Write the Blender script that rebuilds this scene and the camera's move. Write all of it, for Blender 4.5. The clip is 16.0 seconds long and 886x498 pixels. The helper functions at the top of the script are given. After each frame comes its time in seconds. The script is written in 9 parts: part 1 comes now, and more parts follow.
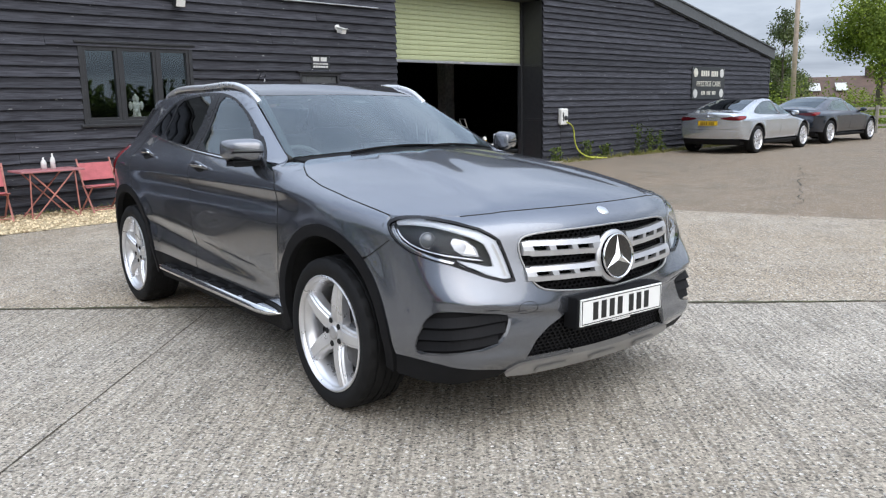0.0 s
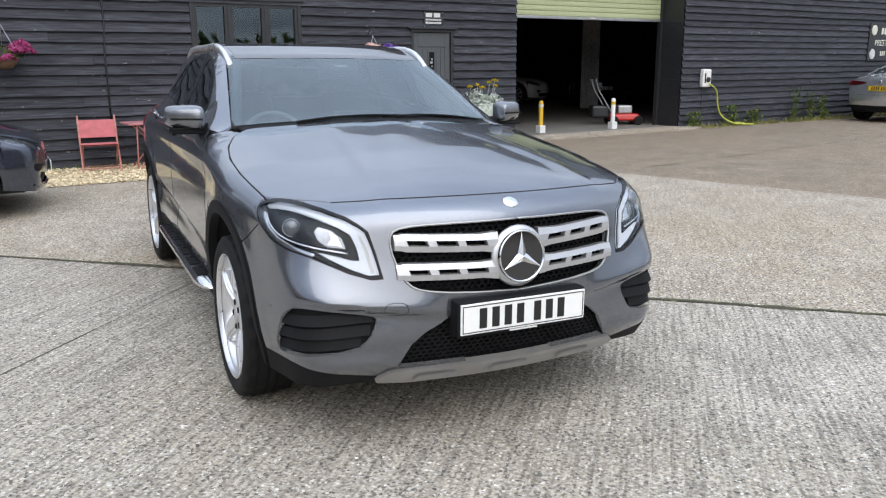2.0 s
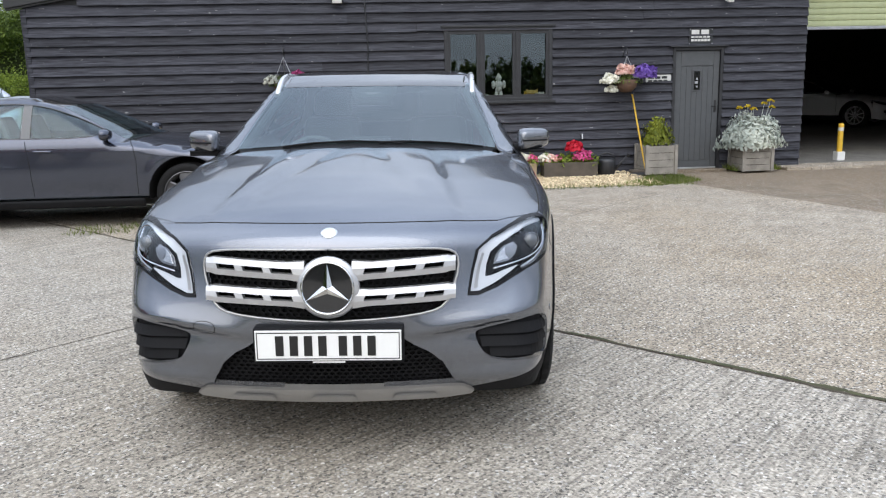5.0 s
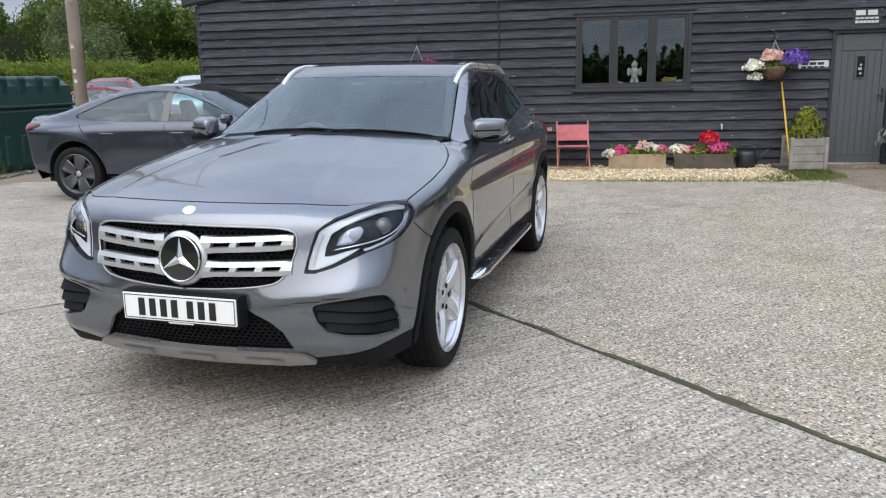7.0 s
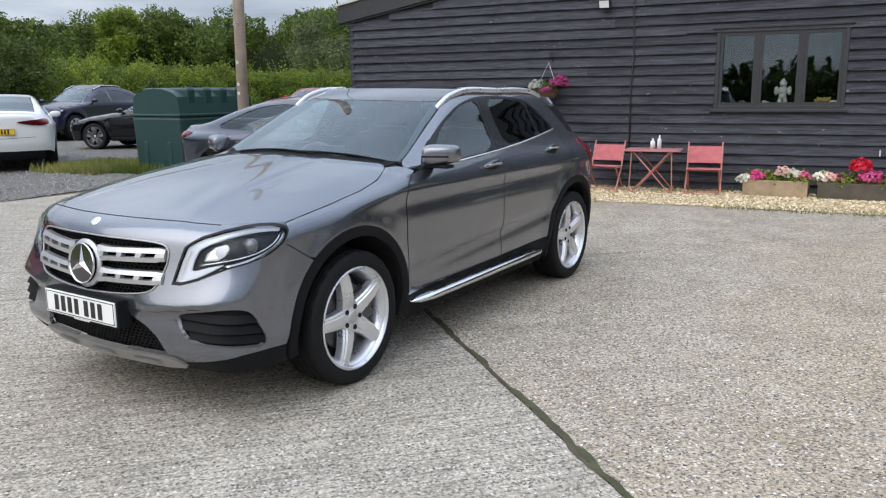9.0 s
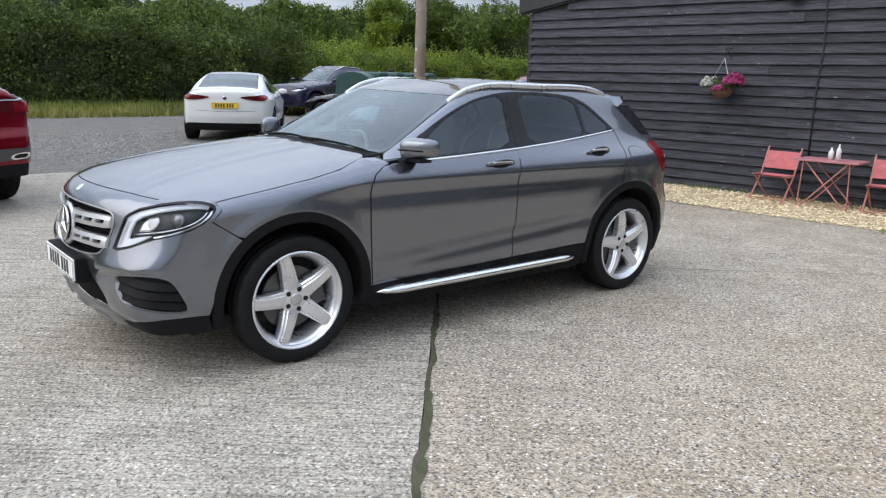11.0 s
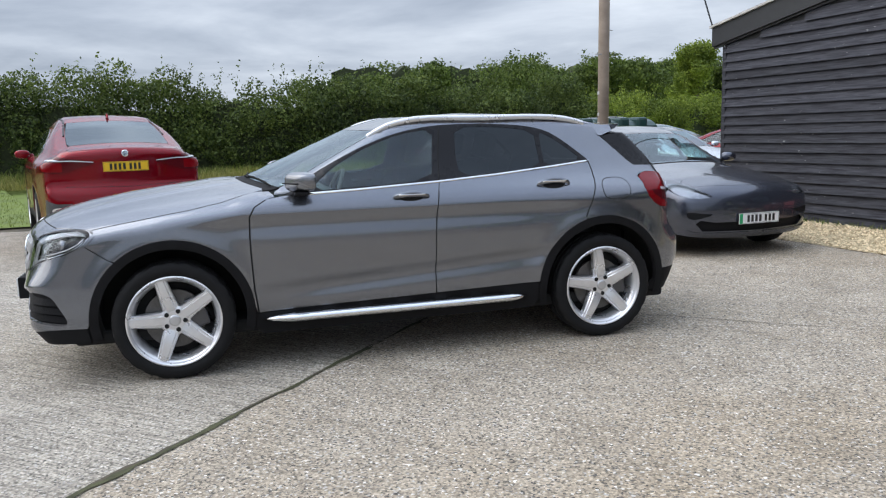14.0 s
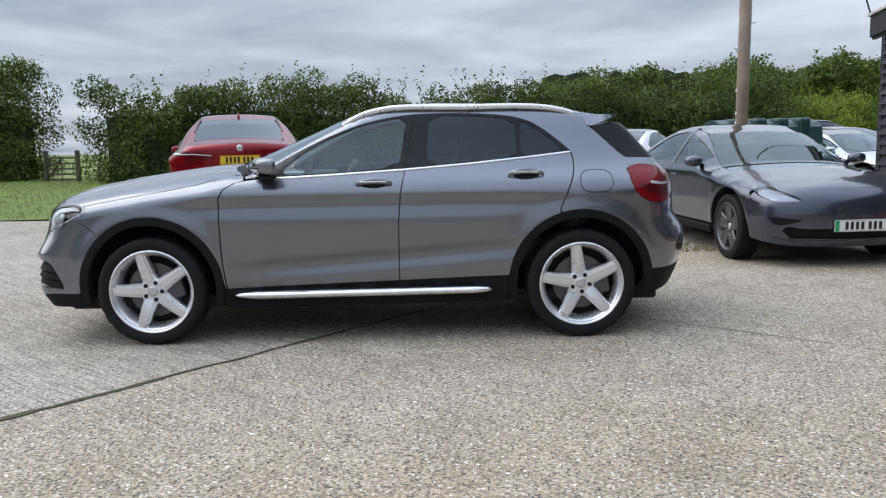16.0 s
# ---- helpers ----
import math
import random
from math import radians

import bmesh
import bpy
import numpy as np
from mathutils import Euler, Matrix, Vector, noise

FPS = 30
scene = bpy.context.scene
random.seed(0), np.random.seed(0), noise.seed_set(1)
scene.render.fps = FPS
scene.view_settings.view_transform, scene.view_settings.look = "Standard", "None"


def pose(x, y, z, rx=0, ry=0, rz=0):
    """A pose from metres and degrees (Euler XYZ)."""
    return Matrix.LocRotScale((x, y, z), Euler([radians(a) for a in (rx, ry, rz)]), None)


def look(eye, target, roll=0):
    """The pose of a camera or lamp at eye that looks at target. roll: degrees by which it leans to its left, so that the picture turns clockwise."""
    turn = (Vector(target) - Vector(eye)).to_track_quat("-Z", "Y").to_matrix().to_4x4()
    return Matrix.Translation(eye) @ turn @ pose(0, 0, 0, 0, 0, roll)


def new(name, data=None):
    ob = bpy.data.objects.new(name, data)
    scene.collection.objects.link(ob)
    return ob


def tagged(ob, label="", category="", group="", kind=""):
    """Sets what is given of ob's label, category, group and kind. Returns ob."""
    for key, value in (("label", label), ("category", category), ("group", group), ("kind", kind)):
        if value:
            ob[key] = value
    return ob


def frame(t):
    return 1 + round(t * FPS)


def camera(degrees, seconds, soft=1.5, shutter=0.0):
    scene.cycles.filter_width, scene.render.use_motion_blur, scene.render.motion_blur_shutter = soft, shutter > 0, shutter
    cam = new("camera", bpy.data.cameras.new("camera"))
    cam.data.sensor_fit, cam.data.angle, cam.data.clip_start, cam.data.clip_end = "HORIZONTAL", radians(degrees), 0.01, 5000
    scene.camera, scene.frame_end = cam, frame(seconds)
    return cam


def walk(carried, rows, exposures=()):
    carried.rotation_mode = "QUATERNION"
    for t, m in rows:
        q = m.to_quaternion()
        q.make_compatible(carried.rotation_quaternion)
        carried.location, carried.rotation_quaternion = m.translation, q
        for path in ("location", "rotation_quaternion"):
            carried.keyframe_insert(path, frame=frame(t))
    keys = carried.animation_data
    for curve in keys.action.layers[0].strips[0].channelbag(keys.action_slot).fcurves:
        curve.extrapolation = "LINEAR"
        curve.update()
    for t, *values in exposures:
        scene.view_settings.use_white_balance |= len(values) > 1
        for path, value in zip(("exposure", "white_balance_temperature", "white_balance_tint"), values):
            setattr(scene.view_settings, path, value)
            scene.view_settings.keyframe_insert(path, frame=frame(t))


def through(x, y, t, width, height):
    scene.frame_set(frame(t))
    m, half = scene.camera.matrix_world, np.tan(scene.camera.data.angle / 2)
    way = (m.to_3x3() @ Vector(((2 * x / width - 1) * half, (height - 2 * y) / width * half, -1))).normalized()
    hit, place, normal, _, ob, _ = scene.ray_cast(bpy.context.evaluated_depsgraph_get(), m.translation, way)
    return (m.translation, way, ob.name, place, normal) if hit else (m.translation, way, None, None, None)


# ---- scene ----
cam = camera(58.5, 16.0, soft=1.2)
PATH = [
    (0, (-9.779, -11.409, 1.34), (-8.396, -10.009, 0.982), -1.1),
    (0.5, (-9.51, -11.522, 1.357), (-8.179, -10.078, 0.976), -1.1),
    (1, (-9.255, -11.543, 1.378), (-7.994, -10.044, 0.971), -0.8),
    (1.5, (-8.959, -11.56, 1.393), (-7.798, -9.992, 0.956), -0.6),
    (2, (-8.697, -11.8, 1.388), (-7.657, -10.156, 0.928), -0.3),
    (2.5, (-8.405, -11.928, 1.345), (-7.505, -10.204, 0.876), -0.0),
    (3, (-8.083, -12.065, 1.343), (-7.333, -10.268, 0.886), 0.2),
    (3.5, (-7.789, -12.17, 1.392), (-7.184, -10.313, 0.959), -0.2),
    (4, (-7.486, -12.15, 1.393), (-7.016, -10.249, 0.986), -0.7),
    (4.2, (-7.366, -12.183, 1.394), (-6.947, -10.268, 0.998), -0.9),
    (6.3, (-5.956, -12.52, 1.391), (-6.114, -10.569, 0.977), -1.5),
    (6.5, (-5.818, -12.527, 1.38), (-6.028, -10.582, 0.962), -1.5),
    (7, (-5.4, -12.485, 1.389), (-5.738, -10.559, 0.967), -1.4),
    (7.5, (-4.99, -12.52, 1.398), (-5.445, -10.619, 0.977), -1.5),
    (8, (-4.627, -12.407, 1.402), (-5.202, -10.536, 0.991), -1.5),
    (8.5, (-4.257, -12.239, 1.414), (-4.969, -10.412, 1.018), -1.4),
    (9, (-3.933, -12.075, 1.455), (-4.794, -10.312, 1.066), -0.7),
    (9.5, (-3.624, -11.826, 1.489), (-4.635, -10.145, 1.098), 0.1),
    (9.7, (-3.49, -11.738, 1.502), (-4.558, -10.094, 1.106), 0.4),
    (11.8, (-2.346, -10.611, 1.488), (-3.856, -9.362, 1.085), 1.0),
    (12, (-2.275, -10.444, 1.472), (-3.821, -9.236, 1.08), 0.7),
    (12.5, (-2.04, -10.107, 1.448), (-3.671, -9.008, 1.082), 0.1),
    (13, (-1.813, -9.764, 1.442), (-3.523, -8.785, 1.099), -0.5),
    (13.5, (-1.596, -9.367, 1.417), (-3.377, -8.516, 1.092), -1.0),
    (14, (-1.332, -9.035, 1.366), (-3.168, -8.295, 1.078), -1.5),
    (14.5, (-1.16, -8.667, 1.31), (-3.043, -8.072, 0.993), -2.0),
    (15, (-1.096, -8.3, 1.248), (-3.024, -7.853, 0.958), -1.8),
    (15.5, (-0.972, -7.947, 1.223), (-2.926, -7.615, 0.958), -1.4),
    (16, (-0.945, -7.56, 1.224), (-2.915, -7.33, 0.963), -1.1),
]
walk(cam, [(t, look(eye, target, roll)) for t, eye, target, roll in PATH], exposures=((0.0, 0.20), (4.2, 0.25), (6.5, 0.13), (9.7, 0.13), (12.0, 0.17), (16.0, 0.05)))

# ---- world, sun, exposure ----
world = bpy.data.worlds.new("overcast_sky")
scene.world = world
world.use_nodes = True
SUN_AZ, SUN_EL = 200.0, 42.0   # degrees: compass turn from +y towards +x, and height


def build_sky():
    nt = world.node_tree
    nt.nodes.clear()
    N, K = nt.nodes.new, nt.links.new
    out, bg = N("ShaderNodeOutputWorld"), N("ShaderNodeBackground")
    sky = N("ShaderNodeTexSky")
    sky.sky_type, sky.sun_disc = "NISHITA", False
    sky.sun_elevation, sky.sun_rotation = radians(SUN_EL), radians(SUN_AZ)
    sky.air_density, sky.dust_density = 1.0, 2.0
    tc, mp = N("ShaderNodeTexCoord"), N("ShaderNodeMapping")
    sep, div, com = N("ShaderNodeSeparateXYZ"), N("ShaderNodeMath"), N("ShaderNodeCombineXYZ")
    K(tc.outputs["Generated"], sep.inputs[0])
    # clouds lie on a flat layer overhead: x/(z+k), y/(z+k)
    add = N("ShaderNodeMath")
    add.operation, add.inputs[1].default_value = "ADD", 0.10
    K(sep.outputs["Z"], add.inputs[0])
    mx, my = N("ShaderNodeMath"), N("ShaderNodeMath")
    mx.operation = my.operation = "DIVIDE"
    K(sep.outputs["X"], mx.inputs[0]); K(add.outputs[0], mx.inputs[1])
    K(sep.outputs["Y"], my.inputs[0]); K(add.outputs[0], my.inputs[1])
    K(mx.outputs[0], com.inputs[0]); K(my.outputs[0], com.inputs[1])
    n1, n2 = N("ShaderNodeTexNoise"), N("ShaderNodeTexNoise")
    n1.inputs["Scale"].default_value, n1.inputs["Detail"].default_value, n1.inputs["Roughness"].default_value = 0.75, 7, 0.55
    n2.inputs["Scale"].default_value, n2.inputs["Detail"].default_value = 0.28, 3
    n1.inputs["Distortion"].default_value = 0.3
    K(com.outputs[0], n1.inputs["Vector"]); K(com.outputs[0], n2.inputs["Vector"])
    mixn = N("ShaderNodeMath"); mixn.operation = "MULTIPLY_ADD"
    mixn.inputs[1].default_value = 0.62
    s2 = N("ShaderNodeMath"); s2.operation, s2.inputs[1].default_value = "MULTIPLY", 0.38
    K(n2.outputs["Fac"], s2.inputs[0]); K(n1.outputs["Fac"], mixn.inputs[0]); K(s2.outputs[0], mixn.inputs[2])
    ramp = N("ShaderNodeValToRGB")
    e = ramp.color_ramp.elements
    e[0].position, e[0].color = 0.36, (3.0, 3.55, 4.6, 1)
    e[1].position, e[1].color = 0.66, (8.2, 8.9, 10.0, 1)
    m = e.new(0.50); m.color = (5.3, 5.95, 7.1, 1)
    K(mixn.outputs[0], ramp.inputs[0])
    mix = N("ShaderNodeMix")
    mix.data_type = "RGBA"
    mix.inputs["Factor"].default_value = 0.86
    K(sky.outputs[0], mix.inputs["A"]); K(ramp.outputs[0], mix.inputs["B"])
    # an overcast sky is brighter overhead than at the horizon
    up = N("ShaderNodeMapRange")
    up.inputs["From Min"].default_value, up.inputs["From Max"].default_value = 0.22, 1.0
    up.inputs["To Min"].default_value, up.inputs["To Max"].default_value = 0.84, 2.7
    K(sep.outputs["Z"], up.inputs["Value"])
    gain = N("ShaderNodeVectorMath"); gain.operation = "SCALE"
    K(mix.outputs["Result"], gain.inputs[0]); K(up.outputs[0], gain.inputs["Scale"])
    K(gain.outputs[0], bg.inputs["Color"])
    bg.inputs["Strength"].default_value = 0.118
    K(bg.outputs[0], out.inputs[0])


build_sky()
sun = new("sun", bpy.data.lights.new("sun", "SUN"))
sun.data.energy, sun.data.angle, sun.data.color = 1.5, radians(75), (1.0, 0.95, 0.88)
_a, _e = radians(SUN_AZ), radians(SUN_EL)
sun.matrix_world = look((0, 0, 40), Vector((0, 0, 40)) - Vector((math.sin(_a) * math.cos(_e), math.cos(_a) * math.cos(_e), math.sin(_e))))

# ---- materials ----
def node_mat(name):
    m = bpy.data.materials.new(name)
    m.use_nodes = True
    nt = m.node_tree
    return m, nt, nt.nodes["Principled BSDF"]


def ramp_of(nt, fac, stops):
    r = nt.nodes.new("ShaderNodeValToRGB")
    el = r.color_ramp.elements
    while len(el) < len(stops):
        el.new(0.5)
    for k, (p, c) in zip(el, stops):
        k.position, k.color = p, (*c, 1)
    nt.links.new(fac, r.inputs[0])
    return r.outputs[0]


def noise_of(nt, vec, scale, detail=4, rough=0.55, dist=0.0):
    n = nt.nodes.new("ShaderNodeTexNoise")
    n.inputs["Scale"].default_value, n.inputs["Detail"].default_value = scale, detail
    n.inputs["Roughness"].default_value, n.inputs["Distortion"].default_value = rough, dist
    if vec:
        nt.links.new(vec, n.inputs["Vector"])
    return n.outputs["Fac"]


def coords(nt, where="Object", scale=(1, 1, 1), turn=0.0):
    if where == "World":
        src = nt.nodes.new("ShaderNodeNewGeometry").outputs["Position"]
    else:
        src = nt.nodes.new("ShaderNodeTexCoord").outputs[where]
    rot, mp = nt.nodes.new("ShaderNodeMapping"), nt.nodes.new("ShaderNodeMapping")
    rot.inputs["Rotation"].default_value = (0, 0, turn)
    mp.inputs["Scale"].default_value = scale
    nt.links.new(src, rot.inputs["Vector"])
    nt.links.new(rot.outputs[0], mp.inputs["Vector"])
    return mp.outputs[0]


def mixc(nt, fac, a, b, mode="MIX"):
    n = nt.nodes.new("ShaderNodeMix")
    n.data_type, n.blend_type = "RGBA", mode
    for key, v in (("Factor", fac), ("A", a), ("B", b)):
        if isinstance(v, (int, float)):
            n.inputs[key].default_value = v
        elif isinstance(v, tuple):
            n.inputs[key].default_value = (*v, 1)
        else:
            nt.links.new(v, n.inputs[key])
    return n.outputs["Result"]


def bump_of(nt, bsdf, height, strength=0.3, dist=0.01):
    b = nt.nodes.new("ShaderNodeBump")
    b.inputs["Strength"].default_value, b.inputs["Distance"].default_value = strength, dist
    nt.links.new(height, b.inputs["Height"])
    nt.links.new(b.outputs[0], bsdf.inputs["Normal"])


def rand_of(nt, which="Random"):
    return nt.nodes.new("ShaderNodeObjectInfo").outputs["Random"]


def simple(name, c, rough=0.5, metal=0.0, var=0.25, scale=12.0, bump=0.15, coat=0.0, spec=0.5, fine=90.0, where="Object"):
    """A surface of one colour with variation at two scales and a fine relief."""
    m, nt, b = node_mat(name)
    v = coords(nt, where)
    n1, n2 = noise_of(nt, v, scale, 4), noise_of(nt, v, fine, 3)
    lo, hi = tuple(k * (1 - var) for k in c), tuple(min(1, k * (1 + var)) for k in c)
    base = ramp_of(nt, n1, [(0.3, lo), (0.7, hi)])
    base = mixc(nt, 0.25, base, ramp_of(nt, n2, [(0.35, lo), (0.65, hi)]))
    nt.links.new(base, b.inputs["Base Color"])
    r = nt.nodes.new("ShaderNodeMapRange")
    r.inputs["To Min"].default_value, r.inputs["To Max"].default_value = max(0.02, rough - 0.08), min(1, rough + 0.08)
    nt.links.new(n1, r.inputs["Value"])
    nt.links.new(r.outputs[0], b.inputs["Roughness"])
    b.inputs["Metallic"].default_value = metal
    b.inputs["Coat Weight"].default_value = coat
    b.inputs["Coat Roughness"].default_value = 0.04
    b.inputs["Specular IOR Level"].default_value = spec
    if bump:
        bump_of(nt, b, n2, bump, 0.004)
    return m


def paint(name, c, metal=0.9, rough=0.25, flake=0.20, spec=0.2, coat=1.5):
    """Car paint: metallic flakes under a clear coat, with a film of dust."""
    m, nt, b = node_mat(name)
    v = coords(nt)
    fl = noise_of(nt, v, 900, 2)
    big = noise_of(nt, v, 2.5, 4)
    base = ramp_of(nt, fl, [(0.3, tuple(k * (1 - flake) for k in c)), (0.7, tuple(k * (1 + flake) for k in c))])
    base = mixc(nt, 0.10, base, ramp_of(nt, big, [(0.4, c), (0.75, tuple(k * 0.9 + 0.012 for k in c))]))
    nt.links.new(base, b.inputs["Base Color"])
    b.inputs["Metallic"].default_value = metal
    b.inputs["Roughness"].default_value = rough
    b.inputs["Specular IOR Level"].default_value = spec
    b.inputs["Coat Weight"].default_value = 1.0
    b.inputs["Coat IOR"].default_value = coat
    r = nt.nodes.new("ShaderNodeMapRange")
    r.inputs["To Min"].default_value, r.inputs["To Max"].default_value = 0.02, 0.09
    nt.links.new(big, r.inputs["Value"])
    nt.links.new(r.outputs[0], b.inputs["Coat Roughness"])
    return m


def glass(name, tint=(0.75, 0.85, 0.82), through=0.5, ior=1.65):
    """Car or window glass: a thin pane that mirrors at its surface and lets tinted light through."""
    m, nt, b = node_mat(name)
    nt.nodes.remove(b)
    N, K = nt.nodes.new, nt.links.new
    tr, gl, mx, lw = N("ShaderNodeBsdfTransparent"), N("ShaderNodeBsdfGlossy"), N("ShaderNodeMixShader"), N("ShaderNodeLayerWeight")
    tr.inputs[0].default_value = (*[k * through for k in tint], 1)
    gl.inputs["Roughness"].default_value = 0.015
    gl.inputs["Color"].default_value = (0.86, 0.95, 1.0, 1)
    # a pane mirrors alike from both sides: f0 + (1 - f0) * facing ** 5
    f0 = ((ior - 1) / (ior + 1)) ** 2
    pw, ma = N("ShaderNodeMath"), N("ShaderNodeMath")
    pw.operation, ma.operation = "POWER", "MULTIPLY_ADD"
    lw.inputs["Blend"].default_value, pw.inputs[1].default_value = 0.5, 4.0
    ma.inputs[1].default_value, ma.inputs[2].default_value = 1 - f0, f0
    K(lw.outputs["Facing"], pw.inputs[0]); K(pw.outputs[0], ma.inputs[0])
    K(ma.outputs[0], mx.inputs[0]); K(tr.outputs[0], mx.inputs[1]); K(gl.outputs[0], mx.inputs[2])
    K(mx.outputs[0], nt.nodes["Material Output"].inputs[0])
    return m


def concrete(name, turn, light, dark, ridge, stone, tint):
    """Brushed yard concrete: tamped ridges, exposed stones, stains."""
    m, nt, b = node_mat(name)
    v = coords(nt, "World", turn=turn)
    vr = coords(nt, "World", (52, 1.8, 1), turn)
    big, mid, grain = noise_of(nt, v, 0.35, 5, 0.6), noise_of(nt, v, 2.2, 5, 0.6), noise_of(nt, v, 60, 4, 0.7)
    rid = noise_of(nt, vr, 1.0, 3, 0.55)
    col = ramp_of(nt, mid, [(0.3, dark), (0.72, light)])
    col = mixc(nt, ramp_of(nt, big, [(0.42, (0, 0, 0)), (0.64, (0.6, 0.6, 0.6))]), col, tint)
    vo = nt.nodes.new("ShaderNodeTexVoronoi")
    vo.inputs["Scale"].default_value = 98
    nt.links.new(v, vo.inputs["Vector"])
    cell = nt.nodes.new("ShaderNodeSeparateColor")
    nt.links.new(vo.outputs["Color"], cell.inputs[0])
    white = ramp_of(nt, cell.outputs[0], [(0.86, (0, 0, 0)), (0.97, (0.9 * stone,) * 3)])
    col = mixc(nt, white, col, (0.62, 0.60, 0.56))
    black = ramp_of(nt, cell.outputs[1], [(0.76, (0, 0, 0)), (0.94, (0.95 * stone,) * 3)])
    col = mixc(nt, black, col, (0.10, 0.094, 0.086))
    tone = ramp_of(nt, cell.outputs[2], [(0.0, (1 - 0.34 * stone,) * 3), (1.0, (1 + 0.32 * stone,) * 3)])
    col = mixc(nt, 1.0, col, tone, "MULTIPLY")
    gr = ramp_of(nt, grain, [(0.30, (0.52, 0.51, 0.50)), (0.66, (1.26, 1.26, 1.26))])
    col = mixc(nt, 1.0, col, gr, "MULTIPLY")
    rd = ramp_of(nt, rid, [(0.36, (1 - ridge,) * 3), (0.56, (1.06,) * 3)])
    col = mixc(nt, 1.0, col, rd, "MULTIPLY")
    nt.links.new(col, b.inputs["Base Color"])
    b.inputs["Roughness"].default_value = 0.9
    b.inputs["Specular IOR Level"].default_value = 0.25
    h = nt.nodes.new("ShaderNodeMath")
    h.operation = "MULTIPLY_ADD"
    h.inputs[1].default_value = 1.6 * ridge
    nt.links.new(rid, h.inputs[0]); nt.links.new(grain, h.inputs[2])
    bump_of(nt, b, h.outputs[0], 0.55, 0.008)
    return m


JOINT = radians(-46.9)
M_CONC = concrete("brushed_concrete", -JOINT, (0.480, 0.436, 0.370), (0.350, 0.316, 0.266), 0.31, 0.85, (0.34, 0.29, 0.22))
M_CONC2 = concrete("worn_concrete", -JOINT, (0.470, 0.410, 0.330), (0.320, 0.274, 0.214), 0.14, 1.0, (0.36, 0.285, 0.195))
M_OLD = concrete("old_yard_surface", 0.3, (0.275, 0.218, 0.160), (0.175, 0.142, 0.102), 0.08, 0.6, (0.25, 0.190, 0.130))
M_ASPH = concrete("loose_asphalt", 1.0, (0.16, 0.15, 0.14), (0.08, 0.078, 0.075), 0.05, 0.8, (0.13, 0.12, 0.10))


def board_mat():
    m, nt, b = node_mat("black_stained_board")
    v = coords(nt, "World", (1.2, 1.2, 22))
    grain = noise_of(nt, v, 2.2, 6, 0.65, 0.4)
    v2 = coords(nt, "World")
    patch = noise_of(nt, v2, 1.1, 4)
    col = ramp_of(nt, grain, [(0.32, (0.017, 0.017, 0.021)), (0.72, (0.082, 0.084, 0.096))])
    r = rand_of(nt)
    col = mixc(nt, 1.0, col, ramp_of(nt, r, [(0.0, (0.82, 0.82, 0.84)), (1.0, (1.22, 1.22, 1.26))]), "MULTIPLY")
    # bird lime and bare scratches
    vs = coords(nt, "World", (3.0, 3.0, 9.0))
    sp = noise_of(nt, vs, 3.2, 3, 0.5)
    spot = ramp_of(nt, sp, [(0.715, (0, 0, 0)), (0.745, (0.6, 0.6, 0.6))])
    col = mixc(nt, spot, col, (0.36, 0.36, 0.35))
    nt.links.new(col, b.inputs["Base Color"])
    b.inputs["Roughness"].default_value = 0.62
    b.inputs["Specular IOR Level"].default_value = 0.14
    bump_of(nt, b, grain, 0.6, 0.004)
    return m


M_BOARD = board_mat()
M_BLACKFRAME = simple("black_painted_frame", (0.022, 0.023, 0.026), 0.45, bump=0.1)
M_DOOR = simple("slate_grey_door_paint", (0.075, 0.080, 0.085), 0.5, var=0.12)
M_SHUTTER = simple("pale_green_steel_slat", (0.42, 0.46, 0.27), 0.45, var=0.08)
M_STEEL = simple("galvanised_steel", (0.45, 0.46, 0.47), 0.42, 0.8, var=0.2)
# near-black that paints in the shade of rooms and hollows behind the boards
M_DARK = simple("interior_shade_black", (0.02, 0.02, 0.021), 0.8)
# garage walls and ceiling: the unlit interior's shade is put into this colour
M_GARWALL = simple("garage_shade_black", (0.045, 0.044, 0.042), 0.8)
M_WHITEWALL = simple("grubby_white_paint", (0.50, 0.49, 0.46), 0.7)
M_FLOORIN = concrete("garage_floor", 0.0, (0.24, 0.23, 0.21), (0.14, 0.135, 0.125), 0.05, 0.3, (0.20, 0.18, 0.15))
M_WHITEPOST = simple("white_painted_post", (0.72, 0.71, 0.68), 0.7)
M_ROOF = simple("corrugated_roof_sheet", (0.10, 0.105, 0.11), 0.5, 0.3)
M_PANE = glass("window_pane", (0.85, 0.9, 0.9), 0.9, 1.9)


def leaf_mat(name, lo, hi, trans=0.25):
    m, nt, b = node_mat(name)
    g = nt.nodes.new("ShaderNodeNewGeometry")
    n = noise_of(nt, coords(nt, "World"), 0.6, 3)
    col = ramp_of(nt, g.outputs["Random Per Island"], [(0.0, lo), (1.0, hi)])
    col = mixc(nt, 1.0, col, ramp_of(nt, n, [(0.32, (0.48, 0.52, 0.50)), (0.72, (1.35, 1.30, 1.15))]), "MULTIPLY")
    nt.links.new(col, b.inputs["Base Color"])
    b.inputs["Roughness"].default_value = 0.6
    b.inputs["Specular IOR Level"].default_value = 0.3
    t = nt.nodes.new("ShaderNodeBsdfTranslucent")
    nt.links.new(col, t.inputs[0])
    mx = nt.nodes.new("ShaderNodeMixShader")
    mx.inputs[0].default_value = trans
    nt.links.new(b.outputs[0], mx.inputs[1]); nt.links.new(t.outputs[0], mx.inputs[2])
    nt.links.new(mx.outputs[0], nt.nodes["Material Output"].inputs[0])
    return m


